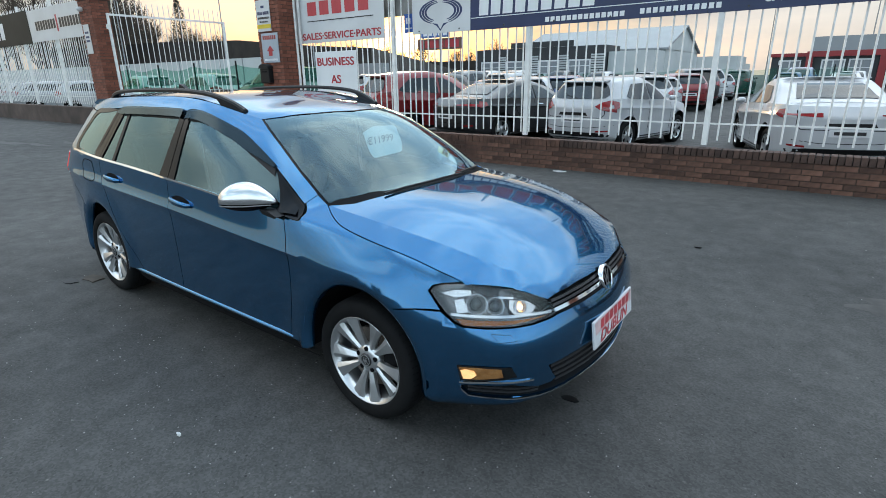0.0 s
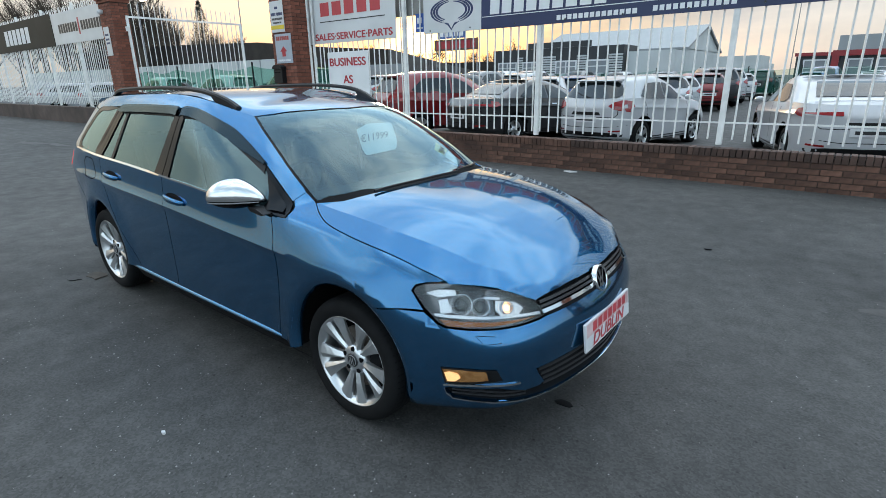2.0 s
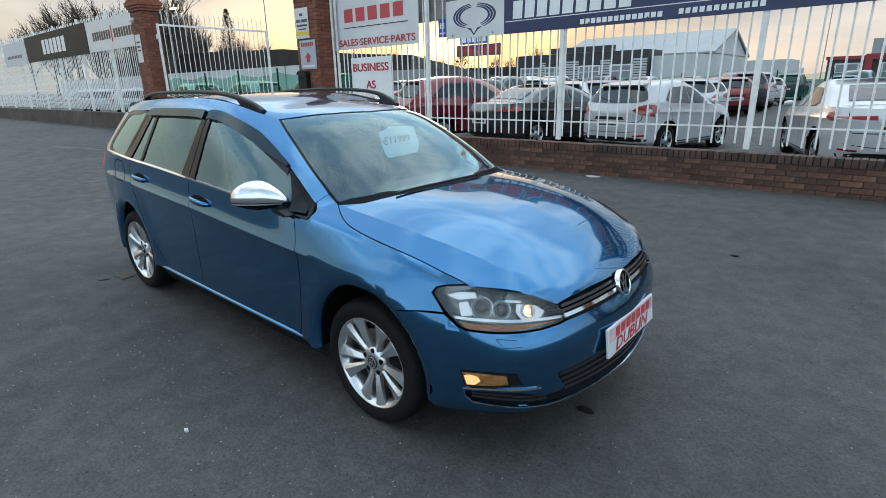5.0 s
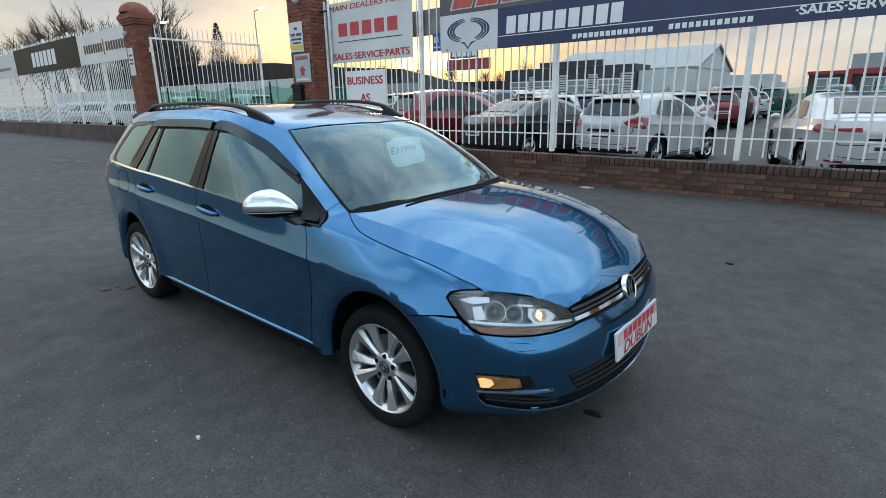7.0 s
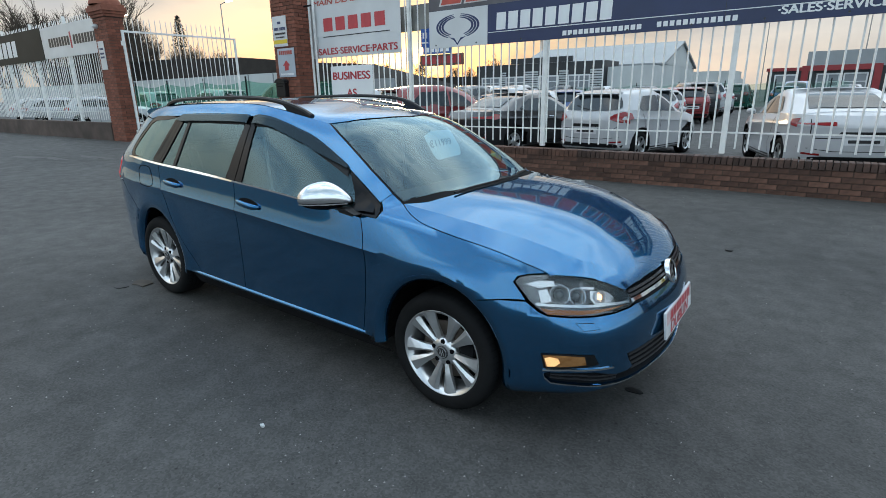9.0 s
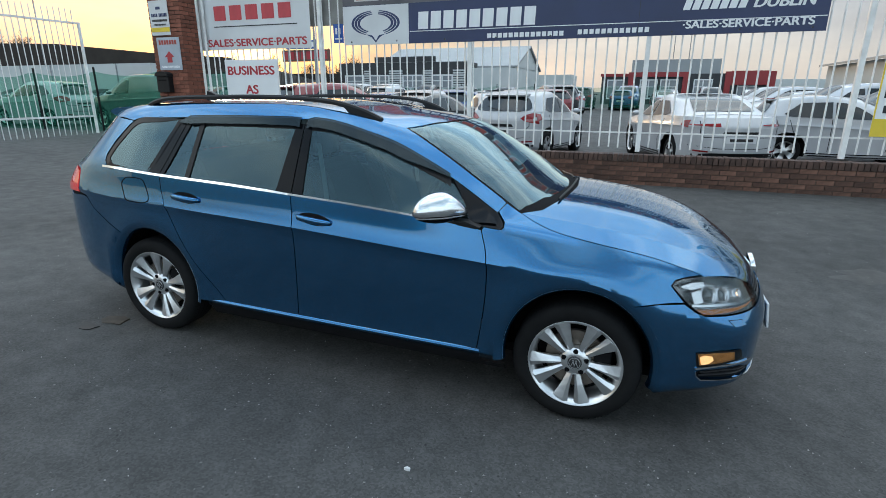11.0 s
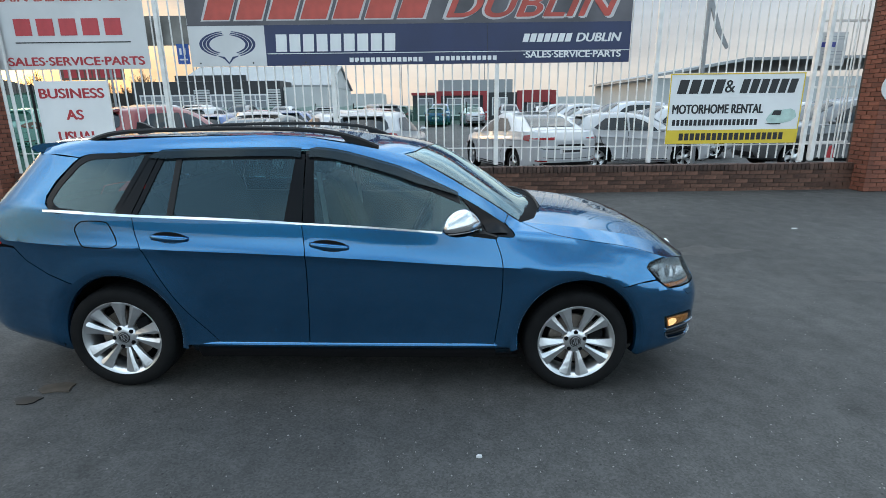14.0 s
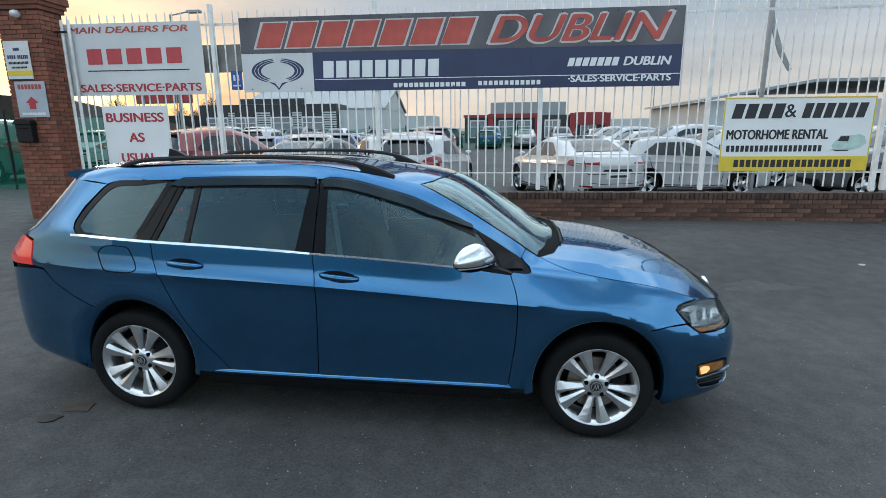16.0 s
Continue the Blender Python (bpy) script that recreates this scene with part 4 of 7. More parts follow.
WS_SIDE = [(-.365, .699), (-.442, .694), (-.58, .676), (-.761, .633), (-.888, .600), (-1.03, .548)]
cant = to_diag("side", SEAM + [(-3.09, 1.343)]) + to_diag("top", [(x, -y - 0.001) for x, y in ([(-.424, .699)] + WS_SIDE[1:] + ROOF_SIDE[1:] + [(-3.1, .49)])[::-1]])
panel("roof_frame", cant, "diag", BLUE, car, step=0.06, thick=0.008, shape=None)
ws_half = [(-.205, 0), (-.23, .25), (-.285, .5), (-.352, .685)] + [(x, y - 0.006) for x, y in WS_SIDE[1:]] + [(-.952, .45), (-.886, .262), (-.85, 0)]
ws_full = [(x, -y) for x, y in ws_half] + [(x, y) for x, y in ws_half[::-1][1:-1]]
windscreen = panel("windscreen", ws_full, "top", SCREEN, car, "clear windscreen reflecting the sky", sides=False, off=-0.004, step=0.08, thick=0.0, shape=None)[0]
windscreen.visible_shadow = False
for line, w in (([(x, -y) for x, y in WS_SIDE], .022), ([(x, y - .006) for x, y in WS_SIDE], .032), ([(-.965, -.465), (-.894, -.266), (-.856, 0), (-.894, .266), (-.965, .465)], .014)):
    panel("screen_seal", ribbon(line, w), "top", GLOSS_BLACK, car, sides=False, off=-0.001, step=0.1, thick=0.003, shape=None)
cw = [(-.149, 0), (-.171, .35), (-.255, .612), (-.336, .704), (-.372, .698), (-.31, .55), (-.26, .30), (-.235, 0)]
cowl = [(x, -y) for x, y in cw] + [(x, y) for x, y in cw[::-1][1:-1]]
panel("cowl", cowl, "top", DARK, car, sides=False, off=-0.006, step=0.08, thick=0.0, shape=None)

GL_F = [(-1.500, 1.008), (-1.522, 1.36), (-1.40, 1.355), (-1.26, 1.325), (-1.05, 1.262), (-.86, 1.19), (-.684, 1.125), (-.65, 1.09), (-.605, 1.03), (-.565, .965)]
GL_R = [(-2.262, 1.032), (-2.243, 1.345), (-1.613, 1.36), (-1.660, 1.014)]
GL_RQ = [(-2.462, 1.043), (-2.340, 1.345), (-2.268, 1.345), (-2.287, 1.034)]
GL_Q = bend([(-2.925, 1.082), (-2.948, 1.105), (-2.940, 1.140), (-2.905, 1.205), (-2.830, 1.300), (-2.785, 1.332), (-2.735, 1.346)], 2) + [(-2.60, 1.354), (-2.43, 1.360), (-2.575, 1.045), (-2.80, 1.057), (-2.895, 1.064)]
fg = panel("door_window", GL_F, "side", GLASS, car, off=-0.008, step=0.08, thick=0.0, shape=None)
rg = panel("door_window", GL_R, "side", TINT, car, off=-0.008, step=0.08, thick=0.0, shape=None)
rq = panel("door_window", GL_RQ, "side", TINT, car, off=-0.008, step=0.08, thick=0.0, shape=None)
qg = panel("quarter_window", GL_Q, "side", TINT, car, off=-0.003, step=0.08, thick=0.0, shape=None)
for o in (*fg, *rg, *rq, *qg):
    o.visible_shadow = False
panel("window_seal", ribbon(GL_Q + GL_Q[:1], 0.032), "side", GLOSS_BLACK, car, off=0.0, step=0.2, thick=0.004, shape=None)
# black pillars and frames
panel("pillar_trim", [(-1.660, 1.012), (-1.613, 1.37), (-1.565, 1.374), (-1.562, 1.012)], "side", GLOSS_BLACK, car, off=-0.002, step=0.08, thick=0.006, shape=None)
panel("pillar_trim", [(-1.555, 1.012), (-1.557, 1.374), (-1.517, 1.374), (-1.492, 1.005)], "side", GLOSS_BLACK, car, off=-0.002, step=0.08, thick=0.006, shape=None)
panel("pillar_trim", [(-2.480, 1.045), (-2.365, 1.36), (-2.333, 1.36), (-2.452, 1.043)], "side", GLOSS_BLACK, car, off=-0.002, step=0.08, thick=0.006, shape=None)
panel("pillar_trim", [(-2.578, 1.046), (-2.424, 1.362), (-2.372, 1.362), (-2.487, 1.044)], "side", GLOSS_BLACK, car, off=-0.003, step=0.08, thick=0.006, shape=None)
panel("pillar_trim", [(-2.292, 1.032), (-2.272, 1.35), (-2.240, 1.35), (-2.258, 1.031)], "side", BLACK, car, off=-0.002, step=0.08, thick=0.006, shape=None)
panel("frame_trim", [(-1.56, 1.345), (-1.56, 1.392)] + [p for p in SEAM[::-1] if -1.56 < p[0] < -.70] + [(-.695, 1.115), (-.86, 1.180), (-1.05, 1.252), (-1.26, 1.312), (-1.40, 1.342)], "side", BLACK, car, off=-0.004, step=0.08, thick=0.004, shape=None)
panel("frame_trim", [(-2.45, 1.335), (-2.40, 1.372)] + [p for p in SEAM[::-1] if -2.40 < p[0] < -1.565] + [(-1.565, 1.35), (-2.0, 1.343)], "side", BLACK, car, off=-0.004, step=0.08, thick=0.004, shape=None)
# mirror triangle with its little pane
panel("mirror_base", [(-.684, 1.140), (-.57, 1.076), (-.45, 1.004), (-.411, .970), (-.403, .957), (-.411, .946), (-.50, .953), (-.565, .958), (-.605, 1.035), (-.65, 1.095), (-.684, 1.132)], "side", GLOSS_BLACK, car, off=0.003, step=0.06, thick=0.01, shape=None)
panel("quarter_light", [(-.645, 1.098), (-.57, 1.056), (-.46, .985), (-.435, .964), (-.55, .968), (-.59, 1.03)], "side", GLOSS_BLACK, car, off=0.006, step=0.06, thick=0.0, shape=None)
# chrome strip along the belt
panel("chrome_strip", ribbon(bend([(-2.975, 1.060), (-2.86, 1.060), (-2.49, 1.046), (-2.0, 1.034), (-1.572, 1.016), (-1.2, .999), (-.80, .972)], 3), 0.0105), "side", CHROME, car, off=0.005, step=0.12, thick=0.008, shape=None)
# wind deflectors
DEF_F = [p for p in SEAM if -1.535 < p[0] < -.70]
panel("wind_deflector", [(x, z + .006) for x, z in DEF_F] + [(-1.54, 1.395), (-1.54, 1.347)] + [(x - .012 * min(1, (-.70 - x) / .25), z - .008 - .035 * min(1, (-.70 - x) / .25)) for x, z in DEF_F[::-1]], "side", SMOKE, car, off=0.014, step=0.1, thick=0.010, shape=None)
DEF_R = [p for p in SEAM if -2.40 < p[0] < -1.60]
panel("wind_deflector", [(-1.585, 1.400)] + [(x, z + .004) for x, z in DEF_R] + [(-2.425, 1.34)] + [(x, z - .042) for x, z in DEF_R[::-1]] + [(-1.585, 1.350)], "side", SMOKE, car, off=0.014, step=0.1, thick=0.010, shape=None)

# fuel flap and handles
FLAP = bend([(-2.785, .990), (-2.745, 1.012), (-2.635, 1.012), (-2.602, .990), (-2.566, .905), (-2.580, .880), (-2.62, .872), (-2.72, .872), (-2.765, .888), (-2.797, .960), (-2.785, .990)], 3)
panel("fuel_flap_seam", ribbon(FLAP, 0.0055), "side", DARK, car, "dark seam of the fuel flap", off=0.0015, step=0.2, thick=0.0)


def handle(x0, x1, z0, z1, doors):
    """Pull handle: a rounded bar over a flat dark oval, the recess shade painted."""
    cx, cz, L_ = (x0 + x1) / 2, (z0 + z1) / 2, (x1 - x0)
    slope = (z1 - z0) / L_
    oval = [(cx + 0.46 * L_ * math.cos(a) * (1.0), cz + slope * 0.46 * L_ * math.cos(a) + 0.031 * math.sin(a)) for a in [2 * math.pi * i / 24 for i in range(24)]]
    for d, sg in zip(doors, (-1, 1)):
        hollow = panel("hollow", oval, "side", DARK, d, sides=False, off=0.0012, step=0.05, thick=0.0)[0]
        bm = bmesh.new()
        rows = []
        for i in range(15):
            f = i / 14
            x = x0 + L_ * f
            z = z0 + (z1 - z0) * f
            p, n = cast("side", x, z)
            out = 0.030 * math.sin(math.pi * min(1, max(0, f * 1.0))) ** 0.45 + 0.004
            h = 0.019 * (0.55 + 0.45 * math.sin(math.pi * f) ** 0.5)
            rows.append([bm.verts.new((x, p.y - out + dy, z + dz)) for dy, dz in ((0.004, h), (-0.004, h * 0.75), (-0.008, 0), (-0.004, -h * 0.8), (0.004, -h), (0.014, 0))])
        for a, b in zip(rows, rows[1:]):
            for j in range(6):
                bm.faces.new((a[j], b[j], b[(j + 1) % 6], a[(j + 1) % 6]))
        bm.faces.new(rows[0])
        bm.faces.new(rows[-1])
        hd = part("handle", bm, BLUE, d, smooth=True)
        if sg > 0:
            for o in (hollow, hd):
                for v in o.data.vertices:
                    v.co.y = -v.co.y
                o.data.flip_normals()


handle(-1.52, -1.305, .905, .888, front_door)
handle(-2.38, -2.175, .937, .926, rear_door)

# tail
panel("tailgate", [(-.60, .70), (.60, .70), (.66, .86), (.68, 1.02), (.60, 1.2), (.50, 1.40), (-.50, 1.40), (-.60, 1.2), (-.68, 1.02), (-.66, .86)], "back", BLUE, car, sides=False, step=0.08, shape=None)
panel("rear_window", [(-.46, 1.07), (.46, 1.07), (.40, 1.32), (-.40, 1.32)], "back", GLOSS_BLACK, car, sides=False, off=0.004, step=0.1, shape=None)
def rear_station(x):
    return int(np.argmin(np.abs(PLAN_D[:400, 0] - x))) / 40


panel("rear_bumper", [(0, .78), (1.8, .79), (3.2, .835), (3.95, .850), (4.15, .846), (4.4, .776), (4.85, .700)] + [(rear_station(x), z) for x, z in arch_line(1, 129.5, 194, 12, 0.985)] + [(4.2, .235), (2, .25), (0, .26)], "wrap", BLUE, car, sides=False, step=0.25, step_v=0.04, both=True)
panel("tail_lamp", [(3.84, .868), (3.74, 1.0), (3.3, 1.02), (2.3, 1.0), (2.2, .90), (3.0, .862)], "wrap", TAIL_RED, car, "red tail lamp", off=0.004, step=0.15, shape=None)
bm = bmesh.new()
sp = [(-2.95, 1.415), (-3.12, 1.402), (-3.19, 1.385), (-3.20, 1.368), (-3.16, 1.35), (-2.98, 1.36)]
prism(bm, sp, "y", -0.535, 0.535)
bmesh.ops.bevel(bm, geom=bm.edges[:], offset=0.008, segments=2, affect="EDGES")
part("spoiler", bm, BLUE, car)

# roof rails
for sg in (-1, 1):
    pts = [(-2.86, 1.405), (-2.78, 1.448), (-2.62, 1.482), (-2.3, 1.500), (-1.9, 1.512), (-1.6, 1.508), (-1.42, 1.492), (-1.28, 1.458), (-1.17, 1.412)]
    bm = bmesh.new()
    rows = []
    line = bend(pts, 4)
    for i, (x, z) in enumerate(line):
        f = i / (len(line) - 1)
        y = sg * (0.575 - 0.03 * smoothstep(.35, 0, f) - 0.025 * smoothstep(.75, 1.0, f))
        p, n = cast("top", x, -abs(y))
        thick = 0.020 if 0.12 < f < 0.80 else max(0.012, z - p.z + 0.01)
        w = 0.019
        rows.append([bm.verts.new((x, y + dy, z + dz)) for dy, dz in ((-w, -0.006), (-w * 0.6, 0.004), (w * 0.6, 0.004), (w, -0.006), (w, -thick), (-w, -thick))])
    for a, b in zip(rows, rows[1:]):
        for j in range(6):
            bm.faces.new((a[j], b[j], b[(j + 1) % 6], a[(j + 1) % 6]))
    bm.faces.new(rows[0])
    bm.faces.new(rows[-1])
    part("roof_rail", bm, BLACK, car, "black roof rail", smooth=False)

# door mirrors: chrome cap over a black foot, swept back outwards
def mirror_point(x, y, z, sg, grow=1.0):
    """Unit ball to housing: x runs from the outer rear end to the inner front end."""
    ax, ay = 0.72, -0.69
    lx = 0.143 * x * grow
    thin = 1.0 - 0.45 * max(0.0, x) ** 1.5
    ly = 0.068 * y * (1.0 - 0.25 * max(0.0, x)) * grow
    lz = (0.090 if z > 0 else 0.060) * z * thin - 0.016 * x * x * (1 if x > 0 else 0.3)
    return Vector((-.688 + ax * lx - ay * ly * 0.9, sg * (.918 + ay * lx + ax * ly), 1.024 + lz * grow))


for sg in (-1, 1):
    shells = []
    for lo in (False, True):
        bm = bmesh.new()
        bmesh.ops.create_uvsphere(bm, u_segments=32, v_segments=20, radius=1.0)
        bmesh.ops.rotate(bm, verts=bm.verts, cent=(0, 0, 0), matrix=Matrix.Rotation(radians(90), 3, "Y"))
        bmesh.ops.bisect_plane(bm, geom=bm.verts[:] + bm.edges[:] + bm.faces[:], plane_co=(0, 0, -0.22), plane_no=(0, 0, 1), clear_inner=not lo, clear_outer=lo)
        for v in bm.verts:
            v.co = mirror_point(*v.co, sg, 0.985 if lo else 1.0)
        if lo:
            part("mirror_shell", bm, GLOSS_BLACK, shells[0], smooth=True)
            if sg > 0:
                shells[0].location = (-.15, -.07, -.02)      # folded back on the far side
        else:
            shells.append(part("door_mirror", bm, SATIN, car, "chrome-capped door mirror", smooth=True))
    mir = shells[0]
    bm = bmesh.new()
    vs = []
    for i in range(21):
        t = -0.92 + 1.72 * i / 20
        y = math.sqrt(max(0.0, 1 - t * t - 0.08))
        vs.append([bm.verts.new(mirror_point(t, y, z, sg, 1.012)) for z in (-0.40, -0.29)])
    for a, b in zip(vs, vs[1:]):
        bm.faces.new((a[0], b[0], b[1], a[1]))
    part("indicator", bm, LAMP_SILVER, mir, "slim clear indicator strip")
    bm = bmesh.new()
    prism(bm, [(-.63, .978), (-.57, .978), (-.50, .958), (-.52, .948), (-.61, .958)], "y", sg * 0.83, sg * 0.90)
    part("mirror_foot", bm, BLACK, mir)

# wheels: built on the right, hub at the origin, outer face towards -y
def make_wheel():
    w = empty("wheel", "silver ten-spoke alloy wheel with a black tyre", "wheel")
    prof = [(.222, .10), (.24, .105), (.280, .106), (.296, .096), (.305, .080), (.309, .05), (.3095, 0), (.309, -.05), (.305, -.080), (.296, -.096), (.280, -.106), (.260, -.110), (.24, -.106), (.226, -.100), (.222, -.094)]
    bm = lathe(bmesh.new(), prof, 72)
    tyre = part("tyre", bm, RUBBER, w, "black road tyre", smooth=True)
    bm = bmesh.new()
    for k in range(4):
        y = -0.052 + 0.035 * k
        lathe(bm, [(.3102, y - .004), (.3102, y + .004)], 72)
    part("groove", bm, DARK, w)
    bm = bmesh.new()
    for k in range(60):
        a = 2 * math.pi * k / 60
        for y0, y1 in ((-.092, -.060), (.060, .092)):
            c, s = math.cos(a), math.sin(a)
            c2, s2 = math.cos(a + .02), math.sin(a + .02)
            r0, r1 = (.3015, .3090) if y0 < 0 else (.3090, .3015)
            bm.faces.new([bm.verts.new(p) for p in ((r0 * c, y0, r0 * s), (r1 * c, y1, r1 * s), (r1 * c2, y1, r1 * s2), (r0 * c2, y0, r0 * s2))])
    tagged(part("tread_cut", bm, DARK, w), kind="stuff")
    # rim: flange and barrel
    bm = lathe(bmesh.new(), [(.214, .09), (.205, .06), (.196, 0), (.193, -.03), (.196, -.06), (.205, -.082), (.214, -.090), (.222, -.0985), (.2255, -.1005), (.2265, -.098), (.224, -.093)], 72)
    rim = part("rim", bm, ALLOY, w, smooth=True)
    for pair in range(5):
        base = 90 + 72 * pair
        for off, dirn in ((21.5, 1), (-21.5, -1)):
            a = radians(base + off)
            bm = bmesh.new()
            rows = []
            for r, hw, y, dp, tw in ((.040, .013, -.070, .03, 0), (.075, .0145, -.076, .03, .002), (.12, .020, -.084, .026, .004), (.165, .028, -.090, .022, .006), (.196, .036, -.094, .018, .007), (.213, .041, -.096, .014, .007)):
                c = Vector((r, 0, 0))
                # the ridge runs nearer the wide window; that flank is steep
                ridge = -dirn * hw * 0.35
                rows.append([bm.verts.new(p) for p in ((r, y + dp, hw), (r, y + .007, hw), (r, y - .001, -ridge), (r, y + .010, -hw), (r, y + dp, -hw))])
            for p, q in zip(rows, rows[1:]):
                for j in range(4):
                    bm.faces.new((p[j], q[j], q[j + 1], p[j + 1]))
            bm.faces.new(rows[0])
            bm.faces.new(rows[-1])
            R = Matrix.Rotation(-a, 4, "Y")
            for v in bm.verts:
                v.co = R @ v.co
            part("spoke", bm, ALLOY, w)
    bm = lathe(bmesh.new(), [(.075, -.035), (.075, -.062), (.066, -.074), (.040, -.080), (.034, -.080)], 40)
    part("hub", bm, ALLOY, w, smooth=True)
    for k in range(5):
        a = radians(90 + 72 * k)
        bm = bmesh.new()
        c = Vector((.056 * math.cos(a), 0, .056 * math.sin(a)))
        cyl(bm, c + Vector((0, -.060, 0)), c + Vector((0, -.0785, 0)), .0125, n=14)
        part("bolt", bm, GLOSS_BLACK, w)
    bm = lathe(bmesh.new(), [(.034, -.076), (.034, -.083), (.030, -.0865), (.0005, -.0875)], 36)
    part("hub_cap", bm, SLAT, w, "dark cap with a silver ring", smooth=True)
    bm = lathe(bmesh.new(), [(.0285, -.0862), (.0285, -.0885), (.0255, -.0885), (.0255, -.0862)], 36)
    for x, t in ((-.010, .35), (.010, -.35), (-.004, -.35), (.004, .35)):
        bm.faces.new([bm.verts.new((x + t * z - 0.002, -.0888, z)) for z in (-.016, .016)] + [bm.verts.new((x + t * z + 0.002, -.0888, z)) for z in (.016, -.016)])
    part("cap_ring", bm, ALLOY, w)
    bm = lathe(bmesh.new(), [(.06, -.03), (.15, -.03), (.15, -.008), (.06, -.008)], 40)
    part("brake_disc", bm, DISC, w)
    bm = box(bmesh.new(), .085, .165, -.055, .02, -.05, .07, 0.01)
    part("caliper", bm, DARK, w)
    bm = lathe(bmesh.new(), [(.001, .03), (.195, .03)], 40)
    part("backing", bm, DARK, w)
    return w


wheel = make_wheel()
wheel.parent = car
for k_, (x, y, turn) in enumerate(((-.010, -.745, 0), (-2.642, -.737, 0), (-.010, .745, 180), (-2.642, .737, 180))):
    m = pose(x, y, .316, 0, (0, -22, 9, 31)[k_], turn)
    if k_ == 0:
        wheel.matrix_basis = m
        first = wheel
    else:
        w2 = copy_thing(first, m)
        w2.parent = car
for o in list(scene.objects):
    if o.name.startswith("wheel") and o.parent == car:
        for key in ("category", "group", "kind"):
            if key in o:
                del o[key]

# inner shell behind the shut lines, arches and floor
bm = bmesh.new()
shell = Hull()
shell.add([[(x * (0.992 if abs(x + 1.4) > 2.1 else 1.0), y * 0.974, z) for x, y, z in rail] for rail in LOW[:-1]], per_s=3, per_r=2)
vv = [bm.verts.new(v) for v in shell.verts]
for f in shell.faces:
    c = sum((Vector(shell.verts[i]) for i in f), Vector()) / 4
    inside = any(math.hypot((c.x - cx) / rx, (c.z - cz) / rz) < 1.06 for cx, cz, rx, rz in ARCHES) and abs(c.y) > 0.45
    lamp_hole = c.x > .25 and .62 < c.z < .83 and abs(c.y) > .43
    if not inside and not lamp_hole and len(set(f)) == 4:
        bm.faces.new([vv[i] for i in f])
part("inner_shell", bm, DARK, car, smooth=True)
bm = bmesh.new()
box(bm, -2.95, .58, -.60, .60, .20, .25)
part("underbody", bm, DARK, car)
for cx, cz, rx, rz in ARCHES:
    for sg in (-1, 1):
        bm = bmesh.new()
        rows = []
        for j in range(25):
            a = radians(-10 + 200 * j / 24)
            rows.append([bm.verts.new((cx + 0.97 * rx * math.cos(a), sg * y, cz + 0.93 * rz * math.sin(a))) for y in (.50, .845)])
        for a, b in zip(rows, rows[1:]):
            bm.faces.new((a[0], b[0], b[1], a[1]))
        bm.faces.new([r[0] for r in rows])
        part("arch_liner", bm, DARK, car)

# cabin
bm = bmesh.new()
box(bm, -3.1, -.45, -.72, .72, .30, .34)
part("cabin_floor", bm, TRIM, car)
bm = bmesh.new()
prism(bm, [(-.36, .55), (-.36, .95), (-.44, .985), (-.62, .985), (-.80, .94), (-.86, .86), (-.80, .55)], "y", -.60, .60)
part("dashboard", bm, TRIM, car)
for sg in (-1, 1):
    part("door_card", box(bmesh.new(), -2.45, -.62, sg * .74 - .02, sg * .74 + .02, .34, .955, .015), TRIM, car)


def seat(x, y, w, name, rear=False):
    bm = bmesh.new()
    box(bm, x - .02, x + .50, y - w / 2, y + w / 2, .48, .64, .05)
    s = part(name, bm, SEAT, car, "dark cloth seat")
    bm = bmesh.new()
    prism(bm, [(x - .02, .58), (x + .13, .58), (x - .07, 1.12), (x - .12, 1.16), (x - .22, 1.14)], "y", y - w / 2 + .02, y + w / 2 - .02)
    bmesh.ops.bevel(bm, geom=bm.edges[:], offset=.03, segments=2, affect="EDGES")
    part("backrest", bm, SEAT, s)
    for yy in ((y,) if not rear else (y - .42, y, y + .42)):
        bm = bmesh.new()
        box(bm, x - .27, x - .17, yy - .125, yy + .125, 1.17, 1.33, .04)
        cyl(bm, (x - .2, yy - .05, 1.1), (x - .21, yy - .05, 1.2), .008)
        cyl(bm, (x - .2, yy + .05, 1.1), (x - .21, yy + .05, 1.2), .008)
        part("headrest", bm, SEAT, s)


seat(-1.45, -.36, .50, "front_seat")
seat(-1.45, .36, .50, "front_seat")
seat(-2.35, 0, 1.26, "rear_seat", True)
# steering wheel, right-hand drive
bm = bmesh.new()
for i in range(28):
    a, b = 2 * math.pi * i / 28, 2 * math.pi * (i + 1) / 28
    cyl(bm, (.185 * math.cos(a), .185 * math.sin(a), 0), (.185 * math.cos(b), .185 * math.sin(b), 0), .016, n=8, caps=False)
for a in (0, math.pi, -math.pi / 2):
    cyl(bm, (0, 0, -.02), (.18 * math.cos(a), .18 * math.sin(a), 0), .02, .012, n=8)
cyl(bm, (0, 0, -.05), (0, 0, .01), .075, n=16)
st = part("steering_wheel", bm, BLACK, car)
st.matrix_basis = pose(-.93, -.36, .955, 0, -64, 0)
bm = box(bmesh.new(), -1.02, -.99, -.13, .13, 1.30, 1.365, .012)
part("rear_view_mirror", bm, BLACK, car)
# pale belts on the pillars
for sg in (-1, 1):
    bm = bmesh.new()
    prism(bm, [(-1.47, .86), (-1.44, .86), (-1.49, 1.27), (-1.515, 1.27)], "y", sg * .66, sg * .664)
    part("seat_belt", bm, LINING, car)

